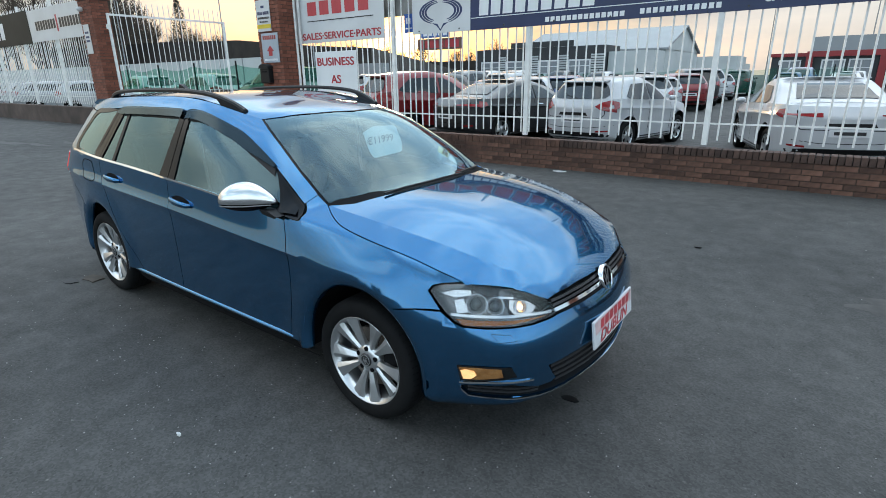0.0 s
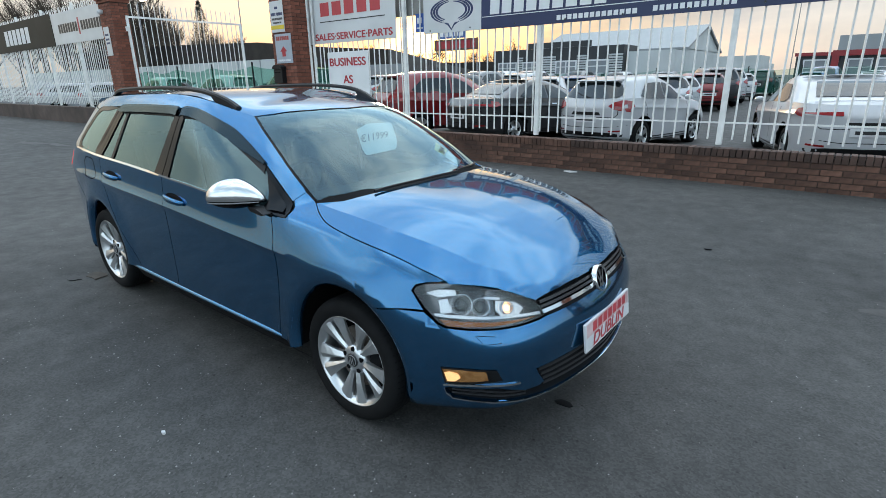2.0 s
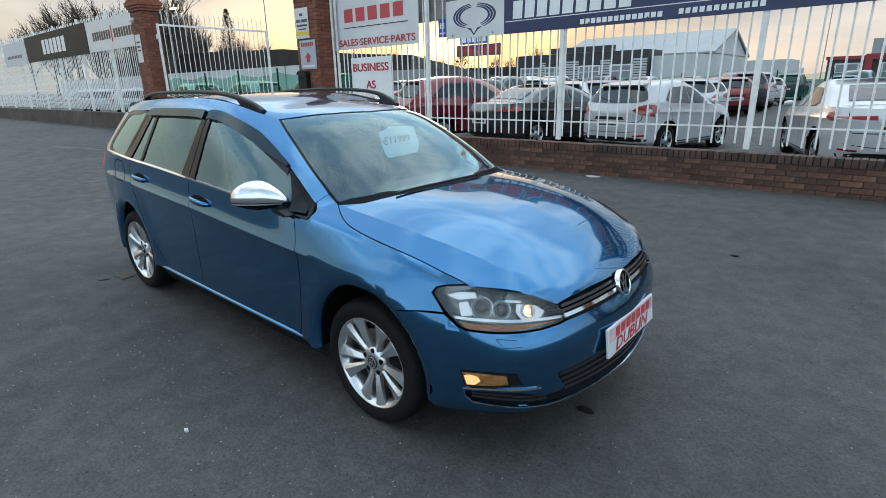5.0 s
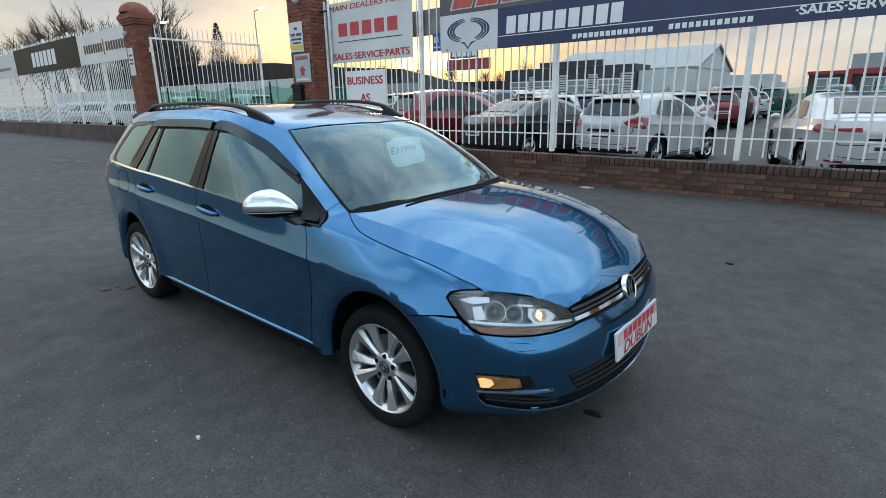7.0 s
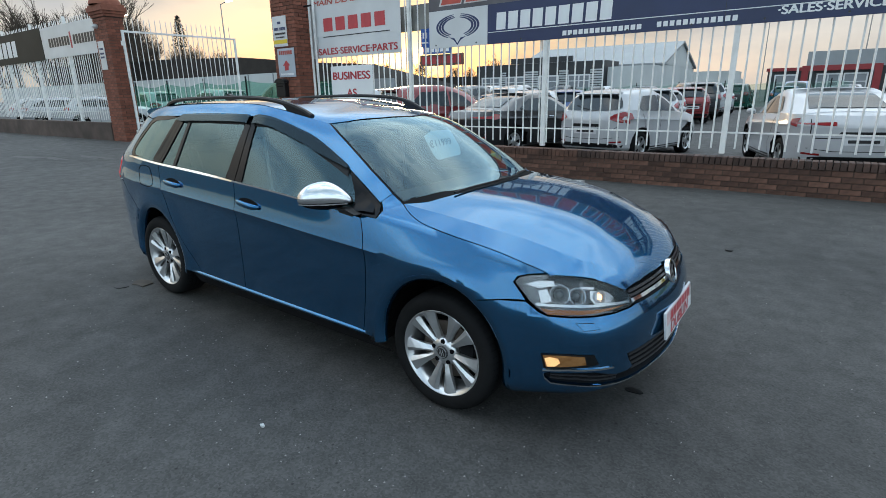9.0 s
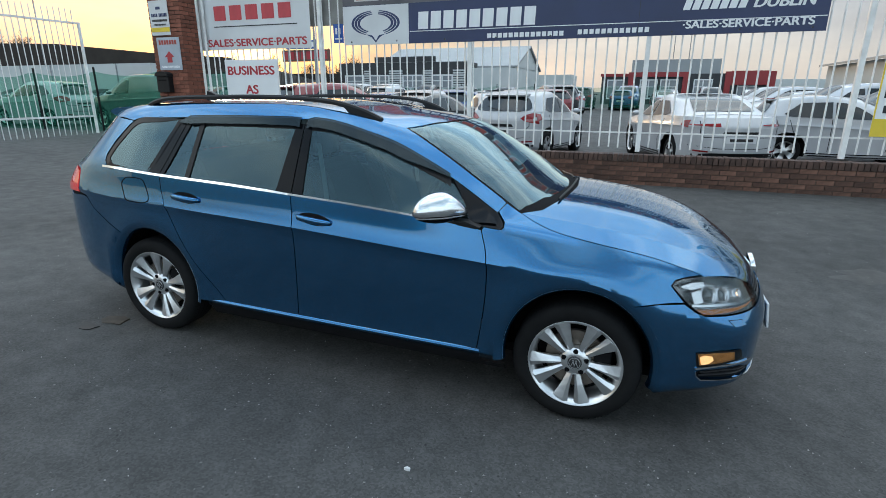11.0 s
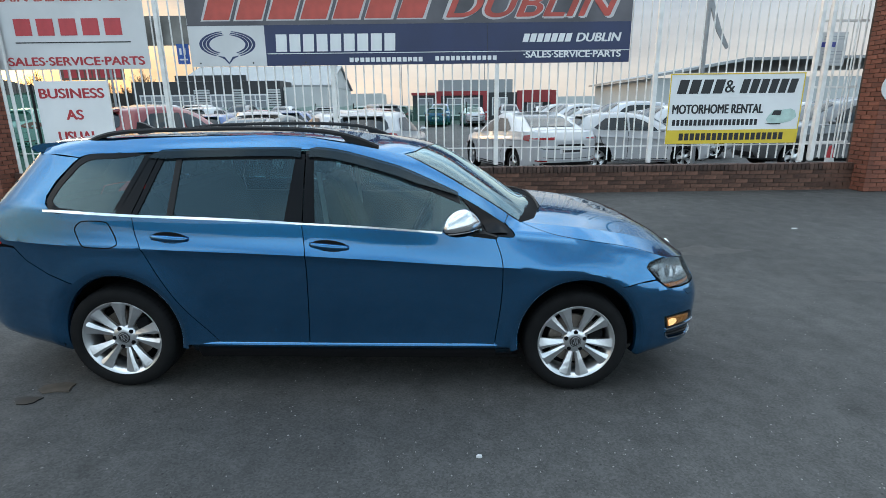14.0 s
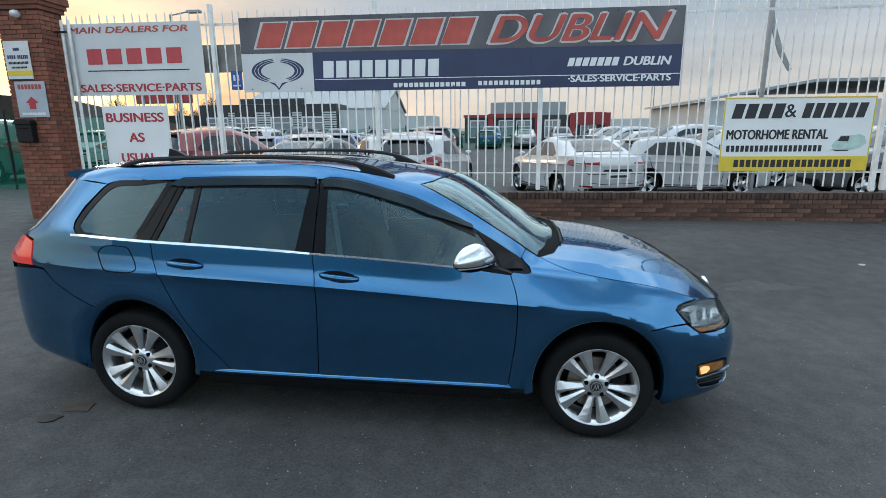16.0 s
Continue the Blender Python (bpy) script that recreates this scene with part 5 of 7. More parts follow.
# price card and year sticker behind the windscreen
def on_screen(pts, material, name, off=-0.03):
    bm = bmesh.new()
    bm.faces.new([bm.verts.new(cast("top", x, y)[0] + cast("top", x, y)[1] * off) for x, y in pts])
    return part(name, bm, material, car)


card = on_screen([(-.501, -.232), (-.462, -.242), (-.456, -.22), (-.458, -.01), (-.47, .015), (-.517, .074), (-.665, .188), (-.678, .175), (-.678, -.015), (-.656, -.087), (-.64, -.14)], CARD, "price_card", -0.008)
stick = on_screen([(-.425, .315), (-.375, .355), (-.43, .455), (-.485, .405)], STICKER, "year_sticker", -0.006)
paper = on_screen([(-.365, .345), (-.300, .400), (-.335, .485), (-.415, .445)], CARD, "parking_disc", -0.006)


def screen_words(s, p0, p1, up, material, name, off=-0.026):
    """Words along a line on the windscreen; p0 to p1 in x, y."""
    me = text_mesh(s, 1.0, "LEFT", 0.012)
    co = np.empty(len(me.vertices) * 3)
    me.vertices.foreach_get("co", co)
    co = co.reshape(-1, 3)
    lo, hi = co.min(0), co.max(0)
    for v in me.vertices:
        f, g = (v.co.x - lo[0]) / (hi[0] - lo[0]), (v.co.y - lo[1]) / (hi[1] - lo[1])
        x, y = p0[0] + (p1[0] - p0[0]) * f + up[0] * g, p0[1] + (p1[1] - p0[1]) * f + up[1] * g
        p, n = cast("top", x, y)
        v.co = p + n * off
    me.materials.clear()
    me.materials.append(material)
    o = new(name, me)
    o.parent = car


screen_words("\u20ac11999", (-.542, -.205), (-.545, .025), (-.055, .052), NAVY_INK, "price", -0.005)
screen_words("2014", (-.408, .340), (-.455, .410), (.028, .020), NAVY_INK, "year", -0.003)

# wipers, aerial
for y0, y1, x0, x1 in ((-.45, .22, -.20, -.178), (.24, .60, -.20, -.315)):
    bm = bmesh.new()
    prev = None
    for i in range(13):
        f = i / 12
        p, n = cast("top", x0 + (x1 - x0) * f + (.012 * math.sin(math.pi * f)), y0 + (y1 - y0) * f)
        q = p + Vector((0, 0, .012))
        if prev:
            cyl(bm, prev, q, .006, n=6)
        prev = q
    part("wiper", bm, BLACK, car)
bm = bmesh.new()
prism(bm, [(-2.86, 1.44), (-2.70, 1.455), (-2.80, 1.505), (-2.845, 1.515)], "y", -.018, .018)
part("aerial", bm, BLACK, car)

# nose badge and plate
bm = bmesh.new()
lathe(bm, [(.066, -.010), (.066, .008), (.060, .014), (.054, .008)], 40, "z")
bdg = part("badge", bm, CHROME, car, "round chrome badge on black", smooth=True)
bdg.matrix_basis = Matrix.Translation((0.830, 0, .684)) @ Matrix.Rotation(radians(72), 4, "Y")
bm = lathe(bmesh.new(), [(.001, .002), (.058, .002)], 40, "z")
part("badge_ground", bm, GLOSS_BLACK, bdg)
bm = bmesh.new()
for y, t in ((-.020, .42), (.020, -.42), (-.006, -.36), (.006, .36)):
    bm.faces.new([bm.verts.new((z, y + t * z - .005, .006)) for z in (-.042, .042)] + [bm.verts.new((z, y + t * z + .005, .006)) for z in (.042, -.042)])
part("badge_bars", bm, CHROME, bdg)
PLATE_WHITE = mat("plate_white", (0.66, 0.66, 0.67), rough=0.3, var=0.05)
PLATE_RED = mat("plate_red", (0.48, 0.05, 0.06), rough=0.3, var=0.25, scale=20)
bm = bmesh.new()
box(bm, -.012, 0, -.270, .270, -.067, .067, .003)
plate = part("number_plate", bm, PLATE_WHITE, car, "white dealer plate with red blocks")
plate.matrix_basis = Matrix.Translation((.898, -.005, .493)) @ Matrix.Rotation(radians(-8), 4, "Y")
part("plate_tint", box(bmesh.new(), .0005, .0012, -.255, .255, .0, .060), mat("pink_fade", (0.62, 0.44, 0.44), rough=0.3, var=0.35, scale=9), plate)
st_ = .42 / 7
for i in range(7):
    y = -.20 + st_ * i
    bm = bmesh.new()
    bm.faces.new([bm.verts.new((.002, yy, zz)) for yy, zz in ((y + .005, .010), (y + st_ - .007, .010), (y + st_ - .001, .054), (y + .011, .054))])
    part("plate_block", bm, PLATE_RED, plate)
me = text_mesh("DUBLIN", 1.0, "CENTER", 0.02, 0.25)
for v in me.vertices:
    v.co = (.002, -.01 + v.co.x * .108, -.031 + v.co.y * .078)
me.materials.clear()
me.materials.append(PLATE_RED)
new("lettering", me).parent = plate

# ---- signs: lettering ----
for n_, x0, x1, z0, z1 in ((5, .34, 2.18, .53, .79),):
    # maker's mark as plain red blocks
    bars(n_, x0, x1, z0, z1, mat("maker_red", (0.50, 0.05, 0.06), rough=0.4, var=0.1), isuzu, gap=0.25, name="brand_block")
words("MAIN DEALERS FOR", 1.20, 1.10, 0.10, 2.18, FADED_RED, isuzu, bold=0.06, shear=0.15)
words("\u00b7SALES\u00b7SERVICE\u00b7PARTS", 1.28, .13, 0.13, 2.30, RED_INK, isuzu, bold=0.06)
part("rule", box(bmesh.new(), .36, 2.25, -.004, -.001, .415, .432), BLACK_INK, isuzu)
words("BUSINESS", .61, .97, .155, 1.08, RED_INK, business, bold=0.06)
words("AS", .60, .62, .16, .28, RED_INK, business, bold=0.06)
words("USUAL", .60, .26, .16, .66, RED_INK, business, bold=0.06)

GREY_BAND = mat("banner_grey", (0.095, 0.088, 0.10), rough=0.35, var=0.3, scale=1.2, stain=0.2)
part("upper_band", box(bmesh.new(), 0.0, 7.31, -.003, 0, .635, 1.205), GREY_BAND, carland)
OUTLINE = mat("letter_outline", (0.55, 0.52, 0.52), rough=0.4, var=0.1)
words("DUBLIN", 5.68, .918, .44, 2.93, OUTLINE, carland, y=-.005, bold=0.07, shear=0.32)
words("DUBLIN", 5.68, .918, .395, 2.84, FADED_RED, carland, y=-.009, bold=0.035, shear=0.32)
for a, b, n_ in ((.22, 3.92, 7),):
    bars(n_, a - .02, b + .02, .70, 1.135, OUTLINE, carland, y=-.005, slant=.16, gap=.10, name="brand_block")
    bars(n_, a, b, .72, 1.115, FADED_RED, carland, y=-.008, slant=.155, gap=.20, name="brand_block")
part("logo_ground", box(bmesh.new(), 0.0, 1.25, -.004, 0, .0, .63), BOARD_WHITE, carland)
# emblem: two winged rings and a foot, as plain arcs
for k, (rx, rz) in enumerate(((.46, .20), (.40, .175), (.34, .15))):
    for sg in (-1, 1):
        bm = bmesh.new()
        prev = None
        for i in range(22):
            a = radians(-62 + 140 * i / 21)
            w = .018 * math.sin(math.pi * (i + 2) / 25) + .006
            c, s = math.cos(a), math.sin(a)
            pair = [bm.verts.new((.625 + sg * ((rx + d) * c - .02), -.006 - .0005 * k, .345 + (rz + d * .6) * s)) for d in (-w, w)]
            if prev:
                bm.faces.new((prev[0], prev[1], pair[1], pair[0]))
            prev = pair
        part("emblem_arc", bm, NAVY_INK, carland)
bm = bmesh.new()
for pts in ([(.44, .17), (.56, .15), (.625, .06), (.69, .15), (.81, .17), (.70, .115), (.625, .03), (.55, .115)],):
    prism(bm, pts, "y", -.007, -.004)
part("emblem_foot", bm, NAVY_INK, carland)
bars(9, 1.40, 3.42, .22, .49, WHITE_INK, carland, y=-.005, gap=.2, slant=.01, name="brand_block")
bars(14, 2.62, 3.86, .045, .115, WHITE_INK, carland, y=-.005, gap=.25, name="brand_block")
bars(12, 4.05, 5.10, .055, .125, WHITE_INK, carland, y=-.005, gap=.3, name="phone_bar")
bars(7, 5.50, 6.32, .33, .46, WHITE_INK, carland, y=-.005, slant=.035, gap=.2, name="brand_block")
words("DUBLIN", 6.78, .395, .13, .74, WHITE_INK, carland, y=-.005, bold=0.06, shear=0.2)
words("\u00b7SALES\u00b7SERVICE\u00b7PARTS", 6.35, .135, .10, 1.62, WHITE_INK, carland, y=-.005, bold=0.06)
part("rule", box(bmesh.new(), 1.27, 7.30, -.005, -.003, .185, .196), WHITE_INK, carland)
part("sheet_joint", box(bmesh.new(), 4.93, 4.936, -.004, -.002, .0, .63), BLACK_INK, carland)
for i in range(9):
    for z in (.05, 1.16):
        bm = cyl(bmesh.new(), (.15 + i * .875, -.010, z), (.15 + i * .875, 0, z), .014, n=8)
        part("fixing", bm, BLACK_INK, carland)

part("foot_band", box(bmesh.new(), .0, 2.30, -.003, 0, .0, .235), YELLOW, camp)
for a, b, c, d in ((0, 2.30, 0, .018), (0, 2.30, 1.152, 1.17), (0, .018, .018, 1.152), (2.282, 2.30, .018, 1.152)):
    part("edge_strip", box(bmesh.new(), a, b, -.005, 0, c, d), YELLOW, camp)
bars(4, .10, .92, .84, 1.07, BLACK_INK, camp, y=-.004, slant=.05, gap=.22, name="brand_block")
words("&", 1.03, .955, .20, .17, BLACK_INK, camp, bold=0.02)
bars(6, 1.18, 2.16, .84, 1.07, BLACK_INK, camp, y=-.004, slant=.05, gap=.22, name="brand_block")
words("MOTORHOME RENTAL", .86, .585, .15, 1.56, BLACK_INK, camp, bold=0.05)
bars(20, .08, 1.58, .31, .41, BLACK_INK, camp, y=-.004, gap=.3, name="phone_bar")
bars(19, .22, 2.06, .06, .18, BLACK_INK, camp, y=-.005, gap=.25, name="web_bar")
bm = bmesh.new()
prism(bm, [(1.72, .40), (1.76, .34), (1.98, .33), (2.15, .37), (2.24, .44), (2.20, .55), (2.12, .58), (1.98, .56), (1.84, .56), (1.76, .47)], "y", -.004, -.002)
part("van_picture", bm, mat("pale_print", (0.45, 0.60, 0.55), rough=0.4, var=0.2, scale=8), camp)
bm = bmesh.new()
prism(bm, [(1.84, .55), (1.97, .55), (1.96, .47), (1.80, .47)], "y", -.006, -.004)
prism(bm, [(1.70, .34), (1.80, .315), (1.98, .318), (1.98, .335), (1.80, .335)], "y", -.006, -.004)
part("van_picture", bm, BLACK_INK, camp)

# small blue sign and the weathered board behind the railings
small = board("clinic_sign", "small blue sign with two white figures", -5.14, 2.42, .20, .32, mat("sign_blue", (0.03, 0.10, 0.38), rough=0.4, var=0.05), y=FY + 0.03)
for x in (.06, .13):
    part("figure_bar", box(bmesh.new(), x - .018, x + .018, -.004, -.001, .15, .25), WHITE_INK, small)
part("caption_bar", box(bmesh.new(), .03, .17, -.004, -.001, .06, .085), WHITE_INK, small)
board("weathered_board", "weathered grey board fixed behind the railings", -5.75, 2.72, 1.30, .46, mat("weathered_grey", (0.26, 0.25, 0.23), rough=0.8, var=0.25, scale=3, stain=0.3), y=FY + 0.06)

# ---- brick wall under the railings ----
def brick_mesh(name, w, h, d, material):
    bm = box(bmesh.new(), 0, w, 0, d, 0, h, 0.004)
    me = bpy.data.meshes.new(name)
    bm.to_mesh(me)
    bm.free()
    me.materials.append(material)
    return me


def brick_wall(name, x0, x1, y0, zb, zt, near0, near1, label, depth=0.22):
    w = empty(name, label, "wall", kind="structure")
    part("core", box(bmesh.new(), x0, x1, y0 + 0.010, y0 + depth, zb - 0.4, zt - 0.104), MORTAR, w)
    rng = random.Random(5)
    me, cap = brick_mesh("brick", .215, .065, .05, BRICK), brick_mesh("coping_brick", .065, .103, depth + .012, COPING)
    rest_v, rest_f = [], []

    def put(mesh, x, y, z, keep, dims, ry):
        if keep:
            o = new(mesh.name.split(".")[0], mesh)
            o.parent = w
            o.location, o.rotation_euler = (x, y, z), (rng.uniform(-.01, .01), ry, rng.uniform(-.006, .006))
        else:
            o = len(rest_v)
            a, b, c = dims
            rest_v.extend((x + i * a, y + j * b, z + k * c) for i in (0, 1) for j in (0, 1) for k in (0, 1))
            rest_f.extend(tuple(o + i for i in f) for f in ((0, 1, 3, 2), (4, 6, 7, 5), (0, 4, 5, 1), (2, 3, 7, 6), (0, 2, 6, 4), (1, 5, 7, 3)))

    z = zt - 0.103 - 0.010 - 0.065
    row = 0
    while z > zb - 0.12:
        x = x0 - (0.1125 if row % 2 else 0)
        while x < x1:
            put(me, x, y0 + rng.uniform(-.003, .002), z, near0 < x < near1, (.215, .05, .065), rng.uniform(-.004, .004))
            x += .225
        z -= 0.075
        row += 1
    x = x0
    while x < x1:
        put(cap, x, y0 - .012 + rng.uniform(-.004, .004), zt - .103 + rng.uniform(-.003, .003), near0 + 1.5 < x < near1, (.065, depth + .012, .103), rng.uniform(-.02, .02))
        x += .075
    m = bpy.data.meshes.new("far_bricks")
    m.from_pydata(rest_v, [], rest_f)
    m.materials.append(BRICK)
    o = new("far_bricks", m)
    o.parent = w
    tagged(o, kind="stuff")


brick_wall("wall_1", -8.15, 6.50, 6.38, 0.18, 0.645, -3.4, 5.9, "low red brick wall with a brick-on-edge coping")


# ---- pillar bricks, leaflets, letter box ----
def clad(p, x0, x1, y0, y1, zb, zt, left=False):
    rng = random.Random(9)
    me = brick_mesh("brick", .212, .066, .014, PILLAR_BRICK)
    hm = brick_mesh("brick", .102, .066, .014, PILLAR_BRICK)
    z, row = zb - .05, 0
    while z < zt - .05:
        x = x0
        if row % 2:
            o = new("brick", hm)
            o.parent, o.location = p, (x, y0, z)
            x += .11
        while x + .09 < x1:
            full = x + .205 <= x1
            o = new("brick", me if full else hm)
            o.parent, o.location = p, (x, y0 + rng.uniform(-.002, .002), z)
            x += .22 if full else .11
        y = y0 + .014
        while y + .09 < y1:
            short = (row % 2 and y < y0 + .05) or y + .215 > y1
            o = new("brick", hm if short else me)
            if left:
                o.parent, o.location, o.rotation_euler = p, (x0 + rng.uniform(-.002, .002), y + (.1025 if short else .215), z), (0, 0, radians(-90))
            else:
                o.parent, o.location, o.rotation_euler = p, (x1 + rng.uniform(-.002, .002), y, z), (0, 0, radians(90))
            y += .1125 if short else .225
        z += .075
        row += 1


clad(PILLARS[0], -8.95, -8.18, 6.10, 6.62, 0.18, 3.74)
clad(PILLARS[1], -15.72, -14.95, 5.30, 5.78, 0.40, 3.74)
clad(PILLARS[2], 6.50, 7.27, 6.08, 6.60, 0.16, 3.74, True)
# beside the end pillar: a narrow gate behind the railing, with a notice, and a round sign on the pillar
sg_ = empty("side_gate", "narrow white steel gate with three rails behind the railing", "gate", Matrix.Translation((5.70, 6.66, 0)))
for z in (.99, 1.93, 3.0):
    part("rail", box(bmesh.new(), 0, .82, -.012, .012, z - .02, z + .02), WHITE_STEEL, sg_)
for i in range(8):
    part("bar", cyl(bmesh.new(), (.03 + .11 * i, 0, .70), (.03 + .11 * i, 0, 3.25), .011, n=8), WHITE_STEEL, sg_)
nt_ = board("notice", "pale printed notice with a blue heading on a steel gate", 5.72, 2.28, .46, .54, BOARD_WHITE, y=6.62)
part("heading_bar", box(bmesh.new(), .03, .30, -.003, -.001, .30, .38), mat("blue_print", (0.05, 0.06, 0.30), rough=0.4, var=0.1), nt_)
for z in (.46, .42, .22, .17, .10, .05):
    part("text_bar", box(bmesh.new(), .06, .40, -.003, -.001, z, z + .015), mat("grey_print", (0.42, 0.43, 0.45), rough=0.5, var=0.1), nt_)
rd = empty("round_sign", "round white sign on a brick pillar", "sign", Matrix.Translation((6.70, 6.06, 1.90)))
part("disc", cyl(bmesh.new(), (0, 0, 0), (0, .012, 0), .23, n=40), BOARD_WHITE, rd)
cn_ = empty("traffic_cone", "white cone with a red tip behind the gate", "cone", Matrix.Translation((6.95, 7.6, .17)))
part("base", lathe(bmesh.new(), [(.20, 0), (.20, .04), (.13, .05), (.07, .45), (.0, .45)], 16, "z"), BOARD_WHITE, cn_)
part("tip", lathe(bmesh.new(), [(.068, .452), (.035, .68), (0.0, .69)], 16, "z"), RED_INK, cn_)
lf = board("rental_leaflet", "white and yellow rental notice on a brick pillar", -8.90, 2.62, .46, .62, BOARD_WHITE, y=6.075)
part("foot_band", box(bmesh.new(), 0, .46, -.003, 0, .06, .14), YELLOW, lf)
bars(4, .04, .20, .33, .39, NAVY_INK, lf, name="brand_block")
bars(6, .23, .43, .33, .39, NAVY_INK, lf, name="brand_block")
bars(15, .05, .42, .245, .285, BLACK_INK, lf, name="text_bar")
bars(12, .09, .38, .175, .205, BLACK_INK, lf, name="text_bar")
part("van_picture", box(bmesh.new(), .17, .28, -.003, -.001, .46, .51), NAVY_INK, lf)
lg = board("direction_leaflet", "faded grey notice with a red arrow on a brick pillar", -8.82, 1.98, .56, .60, mat("faded_notice", (0.38, 0.42, 0.47), rough=0.4, var=0.15, scale=2), y=6.075)
bars(7, .05, .50, .47, .55, FADED_RED, lg, name="brand_block")
bm = bmesh.new()
prism(bm, [(.22, .14), (.34, .14), (.34, .24), (.40, .24), (.28, .35), (.16, .24), (.22, .24)], "y", -.004, -.001)
part("arrow", bm, RED_INK, lg)
bars(14, .06, .50, .04, .08, WHITE_INK, lg, name="web_bar")
lb = empty("letter_box", "black metal letter box with a rounded lid on a brick pillar", "letter box", Matrix.Translation((-8.86, 6.10, 1.56)))
bm = box(bmesh.new(), 0, .30, -.12, 0, 0, .30, .01)
part("body", bm, BLACK, lb)
bm = bmesh.new()
prism(bm, [(-.02, .30), (.32, .30), (.30, .35), (.24, .385), (.15, .395), (.06, .385), (0, .35)], "y", -.145, .0)
part("lid", bm, BLACK, lb)
part("slot", box(bmesh.new(), .05, .25, -.124, -.119, .22, .24), DARK, lb)
cam_h = empty("security_camera", "small white dome camera under the pillar cap", "camera", Matrix.Translation((-8.55, 6.05, 3.66)))
bm = bmesh.new()
bmesh.ops.create_uvsphere(bm, u_segments=16, v_segments=10, radius=.065)
for v in bm.verts:
    v.co.y *= 1.5
part("housing", bm, BOARD_WHITE, cam_h, smooth=True)
part("bracket", box(bmesh.new(), -.02, .02, -.02, .08, -.01, .04), BOARD_WHITE, cam_h)
cam2 = copy_thing(cam_h, pose(-15.5, 5.25, 3.52))
pq = board("plaque", "small white plaque with text lines on a brick pillar", -15.60, 2.38, .34, .75, BOARD_WHITE, y=5.275)
for z in (.52, .40, .30):
    part("text_bar", box(bmesh.new(), .06, .28, -.003, -.001, z, z + .05), NAVY_INK, pq)

# gate stops beside the pillar: two white upright tubes and a bolt
gp = empty("gate_post", "white steel gate post with a slide bolt", "post", Matrix.Translation((-8.06, 6.42, 0)))
for x in (0, .13):
    part("tube", cyl(bmesh.new(), (x, 0, .14), (x, 0, 3.62), .026, n=12), WHITE_STEEL, gp)
part("bolt", cyl(bmesh.new(), (-.16, -.03, 3.42), (.10, -.03, 3.42), .018, n=8), BLACK_INK, gp)

# ---- open gate leaf and the railing beyond it ----
def gate_leaf():
    a, b = Vector((-14.80, 5.62, 0)), Vector((-14.60, 8.95, 0))
    ang = math.atan2(b.y - a.y, b.x - a.x)
    L_ = (b - a).length
    g = empty("gate", "open white steel gate leaf with vertical bars", "gate", Matrix.Translation(a) @ Matrix.Rotation(ang, 4, "Z"))
    for x in (0, L_):
        part("stile", box(bmesh.new(), x - .03, x + .03, -.03, .03, .19, 3.40, .004), WHITE_STEEL, g)
    for z in (.215, .90, 3.37):
        part("rail", box(bmesh.new(), .03, L_ - .03, -.02, .02, z - .025, z + .025), WHITE_STEEL, g)
    bm = cyl(bmesh.new(), (0, 0, .19), (0, 0, 3.68), .0115, n=8)
    cyl(bm, (0, 0, 3.68), (0, 0, 3.74), .0115, .002, n=8)
    me = bpy.data.meshes.new("bar")
    bm.to_mesh(me)
    bm.free()
    me.materials.append(WHITE_STEEL)
    n_ = 22
    for i in range(1, n_):
        o = new("bar", me)
        o.parent, o.location = g, (L_ * i / n_, 0, 0)
    for z in (.6, 3.0):
        part("hinge", cyl(bmesh.new(), (-.05, 0, z), (-.05, 0, z + .12), .03, n=10), WHITE_STEEL, g)


gate_leaf()
fence("railing_far", -40.0, -15.75, 5.40, 1.0, 3.95, 1.22, 3.72, [-17.9, -20.6, -23.3, -26.0, -28.7, -31.4, -34.1, -36.8], 4.0)
w3 = empty("wall_2", "low brown rendered wall under white railings", "wall", kind="structure")
part("core", box(bmesh.new(), -40, -15.75, 5.28, 5.52, 0.0, .92, .01), mat("brown_render", (0.085, 0.06, 0.05), rough=0.9, var=0.2, scale=3, stain=0.4, bump=0.004), w3)
mo = board("mobility_sign", "long white board with dark unlettered blocks on railings", -19.65, 2.86, 4.35, .92, BOARD_WHITE, y=5.34)
bars(8, .5, 2.1, .32, .58, BLACK_INK, mo, name="brand_block")
bars(9, 2.35, 4.1, .32, .58, BLACK_INK, mo, name="brand_block")
part("flash", box(bmesh.new(), 2.14, 2.24, -.004, -.001, .22, .68), RED_INK, mo)
bl = board("car_sales_sign", "long black board with pale blocks on railings", -27.2, 2.84, 7.5, .98, mat("board_black", (0.02, 0.022, 0.02), rough=0.5, var=0.3, scale=1.0, spec=0.15), y=5.34)
bars(6, 2.3, 5.2, .22, .74, WHITE_INK, bl, slant=.05, name="brand_block")
gr = board("grey_sign", "pale grey board on railings", -31.0, 2.80, 3.6, .95, mat("pale_grey_board", (0.52, 0.55, 0.58), rough=0.4, var=0.05), y=5.34)
bars(10, .5, 3.0, .3, .42, NAVY_INK, gr, name="text_bar")

